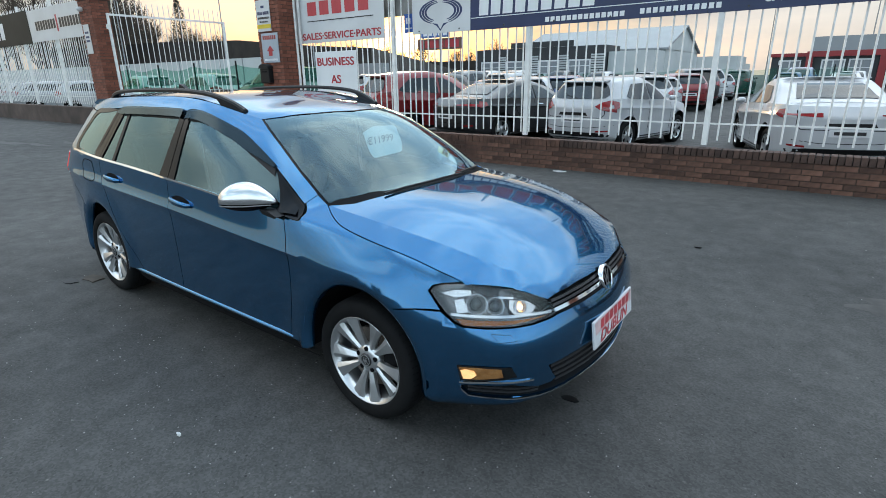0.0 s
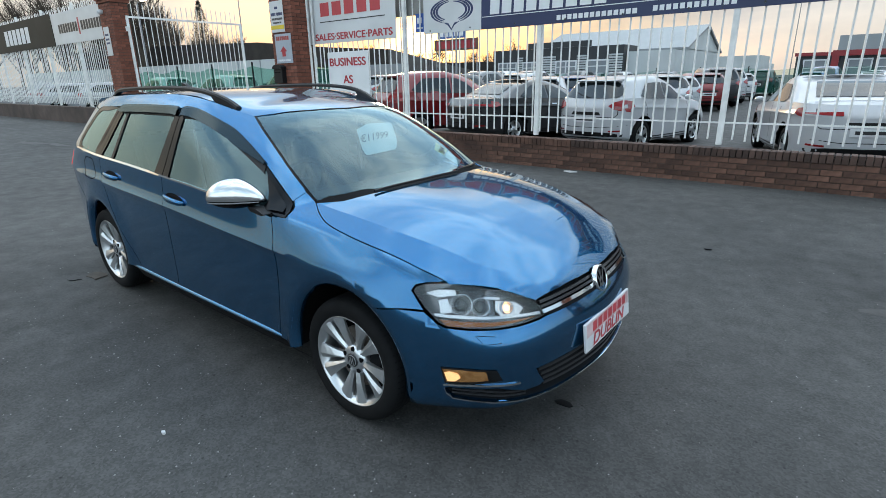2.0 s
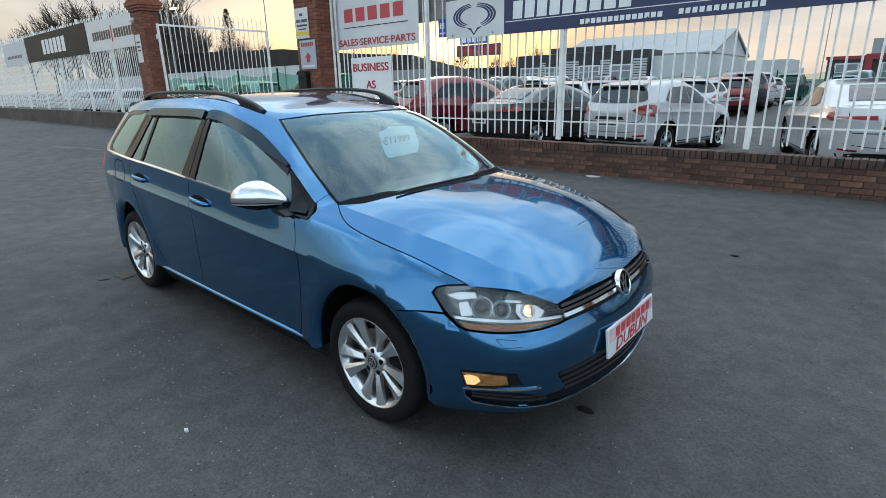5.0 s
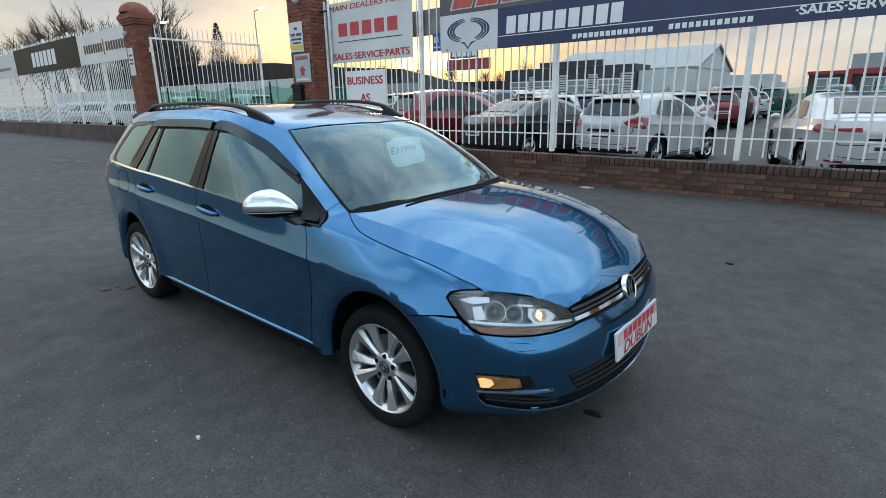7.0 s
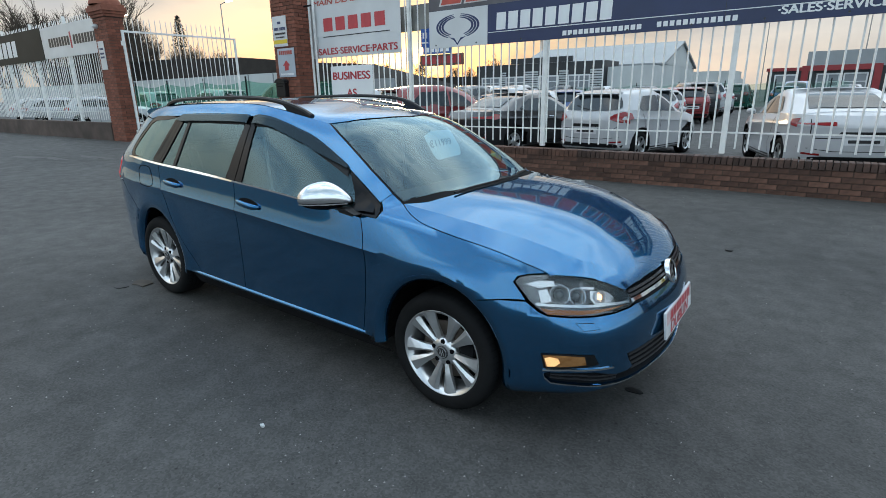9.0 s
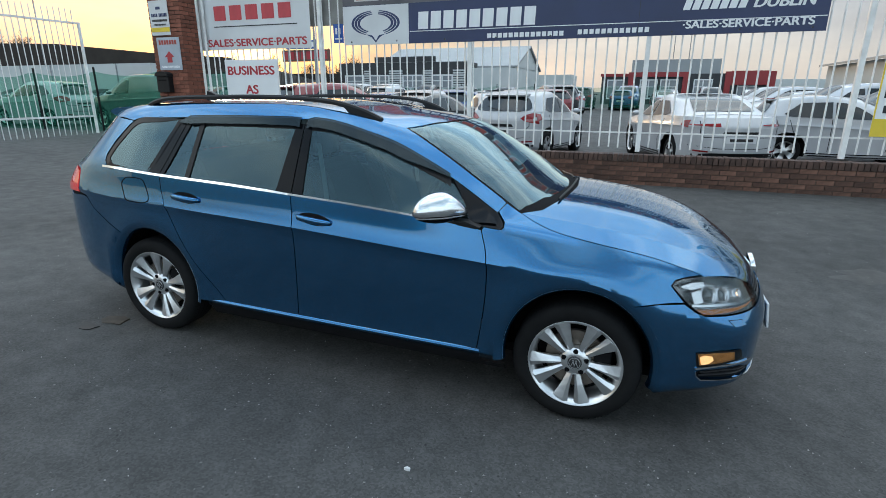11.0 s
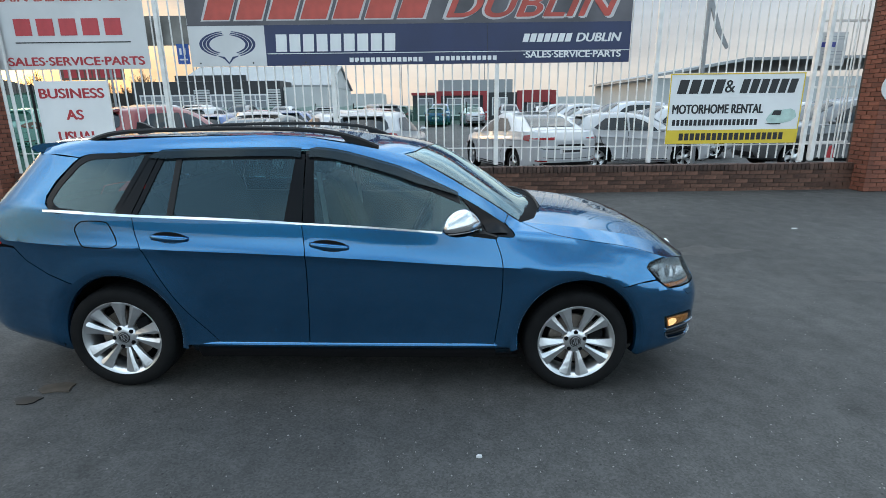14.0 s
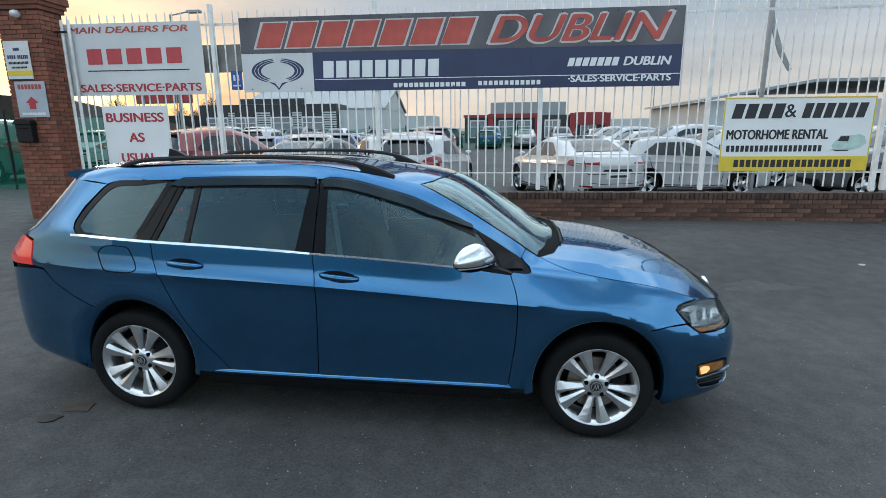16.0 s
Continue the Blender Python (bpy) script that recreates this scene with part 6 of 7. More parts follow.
# ---- parked cars ----
CARS = {}
PAINTS = {n: mat("paint_" + n, c, rough=0.3, metal=m_, var=0.05, scale=2, coat=1.0) for n, c, m_ in (
    ("white", (0.47, 0.475, 0.49), 0.0), ("silver", (0.42, 0.43, 0.45), 0.5), ("grey", (0.12, 0.125, 0.13), 0.4), ("black", (0.012, 0.012, 0.014), 0.2),
    ("red", (0.20, 0.010, 0.012), 0.2), ("blue", (0.03, 0.08, 0.22), 0.4), ("green", (0.02, 0.16, 0.11), 0.1), ("teal", (0.20, 0.42, 0.40), 0.1))}
CAR_GLASS = mat("car_glass", (0.010, 0.014, 0.017), rough=0.03, var=0.0, spec=0.55)
CAR_TAIL = mat("car_tail_lamp", (0.27, 0.014, 0.016), rough=0.12, var=0.1, coat=1.0)
CAR_HEAD = mat("car_head_lamp", (0.55, 0.56, 0.58), rough=0.1, metal=0.6, var=0.1)


def parked_hull(kind):
    """Rails of the loft, shaped into a hatchback, saloon, tall car or van."""
    q, sz, sy = {"hatch": (.72, 1.0, 1.0), "saloon": (.98, .97, 1.02), "suv": (.86, 1.13, 1.03), "estate": (1.0, 1.0, 1.0), "van": (.95, 1.18, 1.02)}[kind]

    def fx(x):
        return x if x > -1.4 else -1.4 + (x + 1.4) * q

    low = [[(fx(x), y * sy, z * (1 + (sz - 1) * .75)) for x, y, z in r] for r in LOW]
    cab = cabin_rails()
    if kind == "saloon":
        cab = [[(x if x > -1.9 else -1.9 + (x + 1.9) * (1.0 - .22 - .20 * k), y, z + (0.0 if k < 5 else -.004)) for x, y, z in r] for k, r in enumerate(cab)]
    if kind == "hatch":
        cab = [[(x + .05 * k * smoothstep(-2.0, -3.2, x), y, z) for x, y, z in r] for k, r in enumerate(cab)]
    if kind == "van":
        cab = [[(x - (.10 * k if x < -3 else 0), y * (1 + .045 * k), z) for x, y, z in r] for k, r in enumerate(cab)]
    cab = [[(fx(x), y * sy, (z - 1) * (1 + (sz - 1) * 1.6) + 1 * (1 + (sz - 1) * .75)) for x, y, z in r] for r in cab]
    hood = [[(x, y * sy, z * (1 + (sz - 1) * .75)) for x, y, z in r] for r in hood_rails(lower_rails()[-1])]
    top = low[-1]
    deck = [[top[i] for i in range(10)], [(top[i][0] + (.06 if i < 3 else 0), top[i][1] * .5, top[i][2] + .03) for i in range(10)], [(top[i][0] + (.08 if i < 3 else 0), 0, top[i][2] + .04) for i in range(10)]]
    return low, hood, cab, deck, fx, sz


def make_parked(kind, colour):
    key = (kind, colour)
    low, hood, cab, deck, fx, sz = parked_hull(kind)
    h = Hull()
    for rails, mir in ((low, True), (hood, False), (cab, True), (deck, False)):
        h.add(rails, 3, 3, mir)
    t = h.tree()
    name = {"hatch": "hatchback", "saloon": "saloon_car", "suv": "tall_car", "estate": "parked_estate", "van": "van"}[kind]
    c = empty(name, "%s %s parked in the sales lot" % (colour, {"hatch": "hatchback car", "saloon": "saloon car", "suv": "tall family car", "estate": "estate car", "van": "panel van"}[kind]), "van" if kind == "van" else "car", group="parked cars")
    arch = [(0.0, .34, .39, .41), (fx(-2.605), .34, .385, .40)]
    bm = bmesh.new()
    vv = [bm.verts.new(v) for v in h.verts]
    for f in h.faces:
        if len(set(f)) == 4:
            m_ = sum((Vector(h.verts[i]) for i in f), Vector()) / 4
            if not (abs(m_.y) > .6 and any(math.hypot((m_.x - cx) / rx, (m_.z - cz) / rz) < .93 for cx, cz, rx, rz in arch)):
                bm.faces.new([vv[i] for i in f])
    for v in vv:                            # round the arches
        for cx, cz, rx, rz in arch:
            e = math.hypot((v.co.x - cx) / rx, (v.co.z - cz) / rz)
            if .3 < e < 1.06 and abs(v.co.y) > .55 and v.link_faces:
                v.co.x, v.co.z = cx + (v.co.x - cx) / e * .95, cz + (v.co.z - cz) / e * .95
    part("body", bm, PAINTS[colour], c, smooth=True)

    def zz(z):
        return (z - 1) * (1 + (sz - 1) * 1.6) + (1 + (sz - 1) * .75) if z > .95 else z * (1 + (sz - 1) * .75)

    def pane(nm, pts, mode, material, off=.012, both=False):
        bm = panel_bm(pts, mode, off=off, step=.11, step_v=.11, thick=0.0, shape=None, tree=t)
        o = part(nm, bm, material, c, smooth=True, keep=True)
        if both:
            mirrored(o)
    back = {"saloon": -2.45, "hatch": -2.78, "suv": -2.9, "estate": -2.95, "van": -1.25}[kind]
    front_win = [(-1.50, 1.02), (-1.50, 1.34), (-1.30, 1.325), (-1.05, 1.235), (-.84, 1.10), (-.72, .995)]
    pane("side_window", [(fx(x), zz(z)) for x, z in front_win], "side", CAR_GLASS, both=True)
    if kind != "van":
        rear_win = [(-1.58, 1.02), (-1.58, 1.345), (back + .42, 1.33), (back, 1.10), (back + .12, 1.05)]
        pane("side_window", [(fx(x), zz(z)) for x, z in rear_win], "side", CAR_GLASS, both=True)
    ws = [(-.36, -.62), (-.27, -.3), (-.25, 0), (-.27, .3), (-.36, .62), (-.62, .60), (-.95, .53), (-.97, .25), (-.96, 0), (-.97, -.25), (-.95, -.53), (-.62, -.60)]
    pane("windscreen", ws, "top", CAR_GLASS)
    if kind == "saloon":
        pane("rear_window", [(x, y) for x, y in ((fx(-2.30), -.46), (fx(-2.30), .46), (fx(-2.86), .56), (fx(-2.90), 0), (fx(-2.86), -.56))], "top", CAR_GLASS)
    else:
        rw = [(.40, 1.055), (.60, 1.075), (.645, 1.12), (.60, 1.22), (.53, 1.31), (.44, 1.352)]
        pane("rear_window", [(y, zz(z)) for y, z in rw] + [(-y, zz(z)) for y, z in rw[::-1]], "back", CAR_GLASS)
        pane("rear_wiper", ribbon([(-.02, zz(1.06)), (.20, zz(1.10)), (.36, zz(1.15))], .018), "back", BLACK, off=.022)
        p = t.ray_cast(Vector((-6, 0, zz(1.375))), Vector((1, 0, 0)))[0]
        if p is not None and kind != "van":
            bm = bmesh.new()
            prism(bm, [(p.x + .14, zz(1.425)), (p.x - .07, zz(1.405)), (p.x - .10, zz(1.385)), (p.x - .05, zz(1.37)), (p.x + .14, zz(1.385))], "y", -.50, .50)
            bmesh.ops.bevel(bm, geom=bm.edges[:], offset=.012, segments=2, affect="EDGES")
            part("spoiler", bm, PAINTS[colour], c)
    k75 = 1 + (sz - 1) * .75
    tl, th, tw = {"saloon": (.885, .945, .36), "van": (.72, 1.02, .66), "suv": (.86, 1.0, .52)}.get(kind, (.84, .99, .50))
    for a, b in ((-.80, -tw), (tw, .80)):
        if kind in ("hatch", "suv", "estate"):
            sg = -1 if a < 0 else 1
            pane("tail_lamp", [(sg * .80, .80 * k75), (sg * .80, 1.0 * k75), (sg * .70, 1.03 * k75), (sg * .58, .99 * k75), (sg * .48, .915 * k75), (sg * .58, .86 * k75)], "back", CAR_TAIL)
        else:
            pane("tail_lamp", [(a, tl * k75), (b, (tl + .02) * k75), (b, (th - .02) * k75), (a, th * k75)], "back", CAR_TAIL)
        pane("headlamp", [(a * .93, .66 * k75), (b * .93, .66 * k75), (b * .93, .73 * k75), (a * .93, .76 * k75)], "front", CAR_HEAD)
    pane("tail_lamp", [(fx(-3.3), .86 * k75), (fx(-3.08), .90 * k75), (fx(-3.12), .98 * k75), (fx(-3.3), 1.0 * k75)], "side", CAR_TAIL, both=True)
    for line in ([(-.50, .36), (-.47, .60), (-.50, .94)], [(-1.55, .34), (-1.545, .60), (-1.56, 1.0)], [(back + .16, .98), (back + .28, .75), (back + .48, .52), (-2.05 if kind != "van" else -1.9, .34)]):
        pane("shut_line", ribbon([(fx(x), z * k75) for x, z in line], .012), "side", DARK, off=.003, both=True)
    pane("sill_trim", ribbon([(fx(-2.15), .27), (-1.2, .26), (-.45, .265)], .07), "side", BLACK, off=.006, both=True)
    pane("shut_line", ribbon([(-.66, .985 * k75), (-.66, .76 * k75), (-.60, .70 * k75), (.60, .70 * k75), (.66, .76 * k75), (.66, .985 * k75)], .012), "back", DARK, off=.004)
    pane("plate_recess", [(-.34, .74 * k75), (.34, .74 * k75), (.30, .80 * k75), (-.30, .80 * k75)], "back", BLACK, off=.005)
    pane("door_handle", ribbon([(fx(-1.45), .89 * k75), (fx(-1.28), .885 * k75)], .022), "side", CHROME if colour in ("black", "grey") else PAINTS[colour], off=.03, both=True)
    pane("plate", [(-.26, .60 * k75), (.26, .60 * k75), (.26, .71 * k75), (-.26, .71 * k75)], "back", PLATE_WHITE, off=.02)
    pane("plate_bar", [(-.20, .63 * k75), (.20, .63 * k75), (.20, .68 * k75), (-.20, .68 * k75)], "back", BLACK_INK, off=.024)
    pane("rear_valance", [(-.7, .27), (.7, .27), (.74, .38), (.50, .41), (-.50, .41), (-.74, .38)], "back", BLACK, off=.006)
    # dark line painted on the rear bumper for the shade of its crease
    pane("bumper_crease", ribbon([(-.78, .55 * k75), (-.36, .50 * k75), (.36, .50 * k75), (.78, .55 * k75)], .010), "back", DARK, off=.003)
    for sg in (-1, 1):
        pane("rear_reflector", [(sg * .52, .42), (sg * .72, .43), (sg * .72, .46), (sg * .52, .45)], "back", CAR_TAIL, off=.010)
    pane("grille", [(-.42, .64 * k75), (.42, .64 * k75), (.42, .71 * k75), (-.42, .71 * k75)], "front", BLACK)
    pane("intake", [(-.6, .30), (.6, .30), (.55, .42), (-.55, .42)], "front", BLACK)
    bm = lathe(bmesh.new(), [(.21, -.09), (.24, -.105), (.29, -.105), (.31, -.08), (.316, 0), (.31, .08), (.21, .09)], 24)
    tm = None
    for x in (0, fx(-2.635)):
        for s in (-1, 1):
            if tm is None:
                tm = part("tyre", bm, RUBBER, c, smooth=True)
                tm.location = (x, s * .76, .316)
                bm2 = lathe(bmesh.new(), [(.002, -.07), (.06, -.075), (.07, -.06), (.19, -.07), (.215, -.095)], 20)
                rm = part("rim", bm2, ALLOY, c, smooth=True)
                rm.location = tm.location
                bm3 = bmesh.new()
                for i in range(5):
                    a = 2 * math.pi * i / 5
                    bm3.faces.new([bm3.verts.new((r * math.cos(a + d), -.082 - .01 * (r > .1), r * math.sin(a + d))) for r, d in ((.08, -.12), (.19, -.30), (.19, .30), (.08, .12))])
                hl = part("rim_hole", bm3, DARK, c)
                hl.location = tm.location
                tm_, rm_, hl_ = tm.data, rm.data, hl.data
            else:
                for nm, me in (("tyre", tm_), ("rim", rm_), ("rim_hole", hl_)):
                    o = new(nm, me)
                    o.parent, o.location = c, (x, s * .76, .316)
                    if s > 0:
                        o.rotation_euler = (0, 0, math.pi)
    for s in (-1, 1):
        bm = bmesh.new()
        bmesh.ops.create_uvsphere(bm, u_segments=10, v_segments=6, radius=1.0)
        for v in bm.verts:
            v.co = (-.66 + .08 * v.co.x, s * (.97 + .09 * v.co.y), zz(1.03) + .06 * v.co.z)
        part("door_mirror", bm, PAINTS[colour] if colour != "silver" else BLACK, c, smooth=True)
    part("underbody", box(bmesh.new(), fx(-3.2), .55, -.66, .66, .20, .50), DARK, c)
    CARS[key] = c
    return c


USED = set()


def park(kind, colour, x, y, heading):
    """heading: degrees, 0 points along +x, 90 along +y; x, y: the middle of the car."""
    key = (kind, colour)
    if key not in CARS:
        make_parked(kind, colour)
    m = Matrix.Translation((x, y, ground_z(x, y))) @ Matrix.Rotation(radians(heading), 4, "Z") @ Matrix.Scale(0.94, 4) @ Matrix.Translation((1.25, 0, 0))
    if key in USED:
        return copy_thing(CARS[key], m)
    USED.add(key)
    CARS[key].matrix_basis = m
    return CARS[key]


# the row against the fence
park("hatch", "white", -2.15, 9.95, 79)
park("saloon", "black", -4.75, 10.3, 74)
park("suv", "red", -7.2, 10.1, 66)
park("saloon", "white", 1.18, 9.80, 107)
park("hatch", "white", 3.78, 10.25, -2)
park("suv", "grey", 8.4, 9.7, 176)
# further rows
rng = random.Random(21)
COMBO = [("hatch", "white"), ("suv", "white"), ("saloon", "silver"), ("hatch", "silver"), ("suv", "grey"), ("saloon", "white"), ("hatch", "blue"), ("suv", "black"), ("estate", "grey"), ("hatch", "red"), ("saloon", "grey"), ("estate", "white")]
AISLE = [("hatch", "white"), ("estate", "silver"), ("hatch", "white"), ("hatch", "red"), ("suv", "black"), ("suv", "white"), ("hatch", "white")]
for r in range(7):                      # along the aisle, tails towards it
    y = 13.8 + 2.75 * r
    k, c = AISLE[r]
    park(k, c, -3.9 + rng.uniform(-.2, .2), y, 120 + rng.uniform(-4, 4))
for r in range(9):                      # a second line behind the first
    k, c = rng.choice(COMBO)
    park(k, c, -6.6 + rng.uniform(-.2, .2), 14.2 + 2.3 * r, 112 + rng.uniform(-4, 4))
for i in range(8):                      # across the end of the lot
    k, c = rng.choice(COMBO)
    park(k, c, -16.5 + 2.6 * i, 36.6, 90 + rng.uniform(-4, 4))
for r, y in enumerate((15.5, 21.5, 27.5, 33.0)):
    for i in range(9):
        k, c = rng.choice(COMBO)
        park(k, c, -8.2 - 2.75 * i + rng.uniform(-.2, .2), y + rng.uniform(-.3, .3), rng.choice((268, 272, 268, 90)) + rng.uniform(-4, 4))
for r in range(8):                      # noses towards the aisle on the other side
    y = 12.4 + 2.7 * r
    k, c = ("hatch", "blue") if r == 3 else rng.choice([("suv", "white"), ("hatch", "white"), ("estate", "white"), ("suv", "silver"), ("suv", "white")])
    park(k, c, 5.9 + .1 * r + rng.uniform(-.2, .2), y, 184 + rng.uniform(-4, 4))
for r in range(4):
    k, c = rng.choice(COMBO)
    park(k, c, 11.2, 12.6 + 2.9 * r, 180 + rng.uniform(-3, 3))
for i, (k, c) in enumerate((("suv", "blue"), ("hatch", "white"), ("suv", "grey"), ("hatch", "white"))):
    park(k, c, -.6 + 2.7 * i, 39.5, 268)
# by the gate, behind green netting
park("suv", "white", -19.5, 11.0, 182)
park("van", "grey", -15.0, 11.2, 176)
park("suv", "white", -24.2, 10.8, 178)
for i in range(3):
    park(*(("hatch", "white"), ("estate", "silver"))[i % 2], -22.9 - 3.1 * i, 8.3, 55)

# ---- buildings ----
CLAD = mat("white_cladding", (0.50, 0.53, 0.53), rough=0.5, var=0.05, scale=0.6, stain=0.12, sscale=0.3)
ROOF_GREY = mat("roof_sheet", (0.27, 0.29, 0.30), rough=0.45, metal=0.2, var=0.06, scale=0.8)
CHAR = mat("charcoal_cabin", (0.025, 0.028, 0.032), rough=0.5, var=0.15, scale=2)
# pale grey base colour paints in the sky reflected by the panes
WIN = mat("office_glass", (0.22, 0.24, 0.26), rough=0.08, var=0.0)
WIN_FRAME = mat("window_frame_white", (0.65, 0.66, 0.67), rough=0.4, var=0.03)
RED_CLAD = mat("red_cladding", (0.26, 0.022, 0.025), rough=0.45, var=0.1, scale=1)


def building(name, label):
    return empty(name, label, "building")


def window(parent, x, z, w, h, y):
    part("window", box(bmesh.new(), x, x + w, y - .04, y + .02, z, z + h), WIN, parent)
    wn = scene.objects[-1]
    for a, b, c, d in ((x - .1, x + w + .1, z - .1, z), (x - .1, x + w + .1, z + h, z + h + .1), (x - .1, x, z, z + h), (x + w, x + w + .1, z, z + h), (x + w / 2 - .05, x + w / 2 + .05, z, z + h), (x, x + w, z + h * .62, z + h * .62 + .06)):
        part("window_frame", box(bmesh.new(), a, b, y - .07, y + .01, c, d), WIN_FRAME, parent)


gz = ground_z(0, 44)
wh = building("warehouse", "pale grey gabled warehouse behind the car lot")
bm = bmesh.new()
box(bm, -24.0, -10.4, 46.0, 58.0, gz - .3, 3.75)
part("wall", bm, CLAD, wh)
bm = bmesh.new()
prism(bm, [(45.8, 3.7), (52.0, 5.75), (58.2, 3.7), (58.2, 3.85), (52.0, 5.92), (45.8, 3.85)], "x", -24.2, -10.2)
part("roof", bm, ROOF_GREY, wh)
for x in (-24.0, -10.45):
    bm = bmesh.new()
    prism(bm, [(46.0, 3.7), (58.0, 3.7), (52.0, 5.75)], "x", x, x + .05)
    part("gable", bm, CLAD, wh)
for i in range(20):
    part("roof_rib", box(bmesh.new(), -24.0 + .70 * i, -23.96 + .70 * i, 45.9, 45.98, 1.2, 3.7), CLAD, wh)
part("shed", box(bmesh.new(), -12.2, -7.6, 64, 70, gz - .3, 3.6), CLAD, building("shed", "pale low shed beyond the warehouse"))

of = building("site_office", "black flat-roofed cabins with white windows")
part("wall", box(bmesh.new(), -22.6, -12.0, 36.5, 39.5, gz - .3, 3.75), CHAR, of)
part("parapet", box(bmesh.new(), -19.4, -14.4, 36.4, 36.6, 3.76, 4.15), CHAR, of)
part("end_bay", box(bmesh.new(), -11.95, -8.8, 37.0, 39.5, gz - .3, 3.3), CLAD, of)
for x in (-22.0, -19.8, -17.0, -14.6):
    window(of, x, 1.75, 1.5, 1.0, 36.5)
for z in [1.2 + .17 * i for i in range(12)]:
    for x, w in ((-13.0, .95), (-15.4, .72), (-18.2, 1.1), (-20.35, .48)):
        part("louvre", box(bmesh.new(), x, x + w, 36.42, 36.5, z, z + .11), CLAD, of)

rb = building("showroom", "dark showroom with red portals and a pale roof block")
part("wall", box(bmesh.new(), -3.2, 10.6, 50, 58, gz - .3, 3.15), CHAR, rb)
part("roof_block", box(bmesh.new(), -.7, 6.6, 51, 57, 3.17, 4.40), ROOF_GREY, rb)
for x in (-.9, 3.6, 6.9, 10.2):
    part("portal", box(bmesh.new(), x, x + .45, 49.7, 50.0, gz - .3, 3.3), RED_CLAD, rb)
part("portal", box(bmesh.new(), -.45, 3.6, 49.7, 50.0, 2.9, 3.3), RED_CLAD, rb)
part("portal", box(bmesh.new(), 7.35, 10.2, 49.75, 50.0, 2.2, 3.35), RED_CLAD, rb)
part("portal", box(bmesh.new(), -3.3, -.9, 49.8, 50.0, 2.95, 3.2), RED_CLAD, rb)
for x in (-2.6, .2, 1.9, 4.6, 8.0):
    window(rb, x, 1.1, 1.3, 1.5, 50.0)

hangar = building("canopy", "long white canopy roof beside the lot")
bm = bmesh.new()
prism(bm, [(10.5, 3.1), (16.0, 4.0), (30.0, 4.1), (30.0, 4.25), (16.0, 4.15), (10.5, 3.22)], "y", 27.0, 38.0)
part("roof", bm, ROOF_GREY, hangar)
part("wall", box(bmesh.new(), 11.0, 30.0, 27.4, 38.0, .2, 3.15), CLAD, hangar)
part("doorway", box(bmesh.new(), 12.2, 14.6, 27.34, 27.4, .2, 2.9), CHAR, hangar)

# skyline: low roofs on the horizon
for i, (x, y, w, d, h, m_) in enumerate(((-70, 95, 26, 10, 3.6, CHAR), (-42, 100, 30, 10, 3.0, CLAD), (-5, 105, 14, 8, 3.6, CHAR), (16, 110, 20, 8, 3.4, CLAD), (45, 90, 26, 10, 3.4, CHAR))):
    b_ = building("far_roof", "low industrial roof on the horizon")
    part("wall", box(bmesh.new(), x, x + w, y, y + d, .5, .5 + h), m_, b_)

# two far signs on posts, against the sunset
POST = mat("mast_grey", (0.30, 0.31, 0.32), rough=0.5, metal=0.5, var=0.1)
FAR_BLUE = mat("far_sign_blue", (0.06, 0.12, 0.32), rough=0.5, var=0.15, scale=2)
FAR_BROWN = mat("far_sign_brown", (0.14, 0.07, 0.05), rough=0.6, var=0.2, scale=2)
for nm, lb, x, y, w, z0, z1, m_, cols in (("roadside_sign", "blue board on posts beyond the lot", -20.4, 26.5, 2.2, 4.05, 4.55, FAR_BLUE, 5), ("roadside_banner", "long brown banner board beyond the lot", -20.9, 26.8, 3.4, 3.36, 4.03, FAR_BROWN, 8)):
    sg_ = empty(nm, lb, "sign", Matrix.Translation((x, y, 0)))
    part("panel", box(bmesh.new(), 0, w, 0, .04, z0, z1, .004), m_, sg_)
    for px_ in (.12, w - .12):
        part("post", cyl(bmesh.new(), (px_, .07, .2), (px_, .07, z1 + .05), .035, n=8), POST, sg_)
    bars(cols, .15, w - .15, z0 + .12, z1 - .10, WHITE_INK if cols == 5 else RED_INK, sg_, name="text_bar")
# lamp posts and masts
LIT = mat("lit_lamp", (0.9, 0.85, 0.7), rough=0.4, var=0.0, emit=(1.0, 0.85, 0.55), power=6.0)


def lamp_post(x, y, h, arm=.9, lit=False, r=.06):
    e = empty("street_lamp", "tall slim grey lamp post", "street lamp", Matrix.Translation((x, y, ground_z(x, y))), group="lamp posts")
    part("pole", cyl(bmesh.new(), (0, 0, -.1), (0, 0, h), r, r * .6, n=8), POST, e)
    part("arm", cyl(bmesh.new(), (0, 0, h - .05), (arm, 0, h + .1), r * .5, n=6), POST, e)
    part("head", box(bmesh.new(), arm - .1, arm + .5, -.12, .12, h + .02, h + .14, .02), LIT if lit else POST, e)


for x, y, h, l in ((-5.5, 70, 12, False), (3.2, 62, 10, False), (4.6, 60, 11, False), (-14.5, 20.5, 6.2, False), (-38, 24, 8.0, True), (-46, 20, 7.4, True), (-30, 26, 6.3, True), (16, 55, 9, False), (-28, 60, 12, False)):
    lamp_post(x, y, h, lit=l)
# leaning flag mast behind the rental board
fm = empty("flag_mast", "grey mast with a torn banner arm", "mast", Matrix.Translation((5.0, 9.2, ground_z(5.0, 9.2))))
part("pole", cyl(bmesh.new(), (0, 0, -.1), (0, 0, 5.2), .05, n=10), POST, fm)
bm = bmesh.new()
prism(bm, [(.03, 3.85), (.10, 3.55), (.30, 3.05), (.52, 2.66), (.46, 2.62), (.22, 2.98), (.04, 3.45)], "y", -.02, .02)
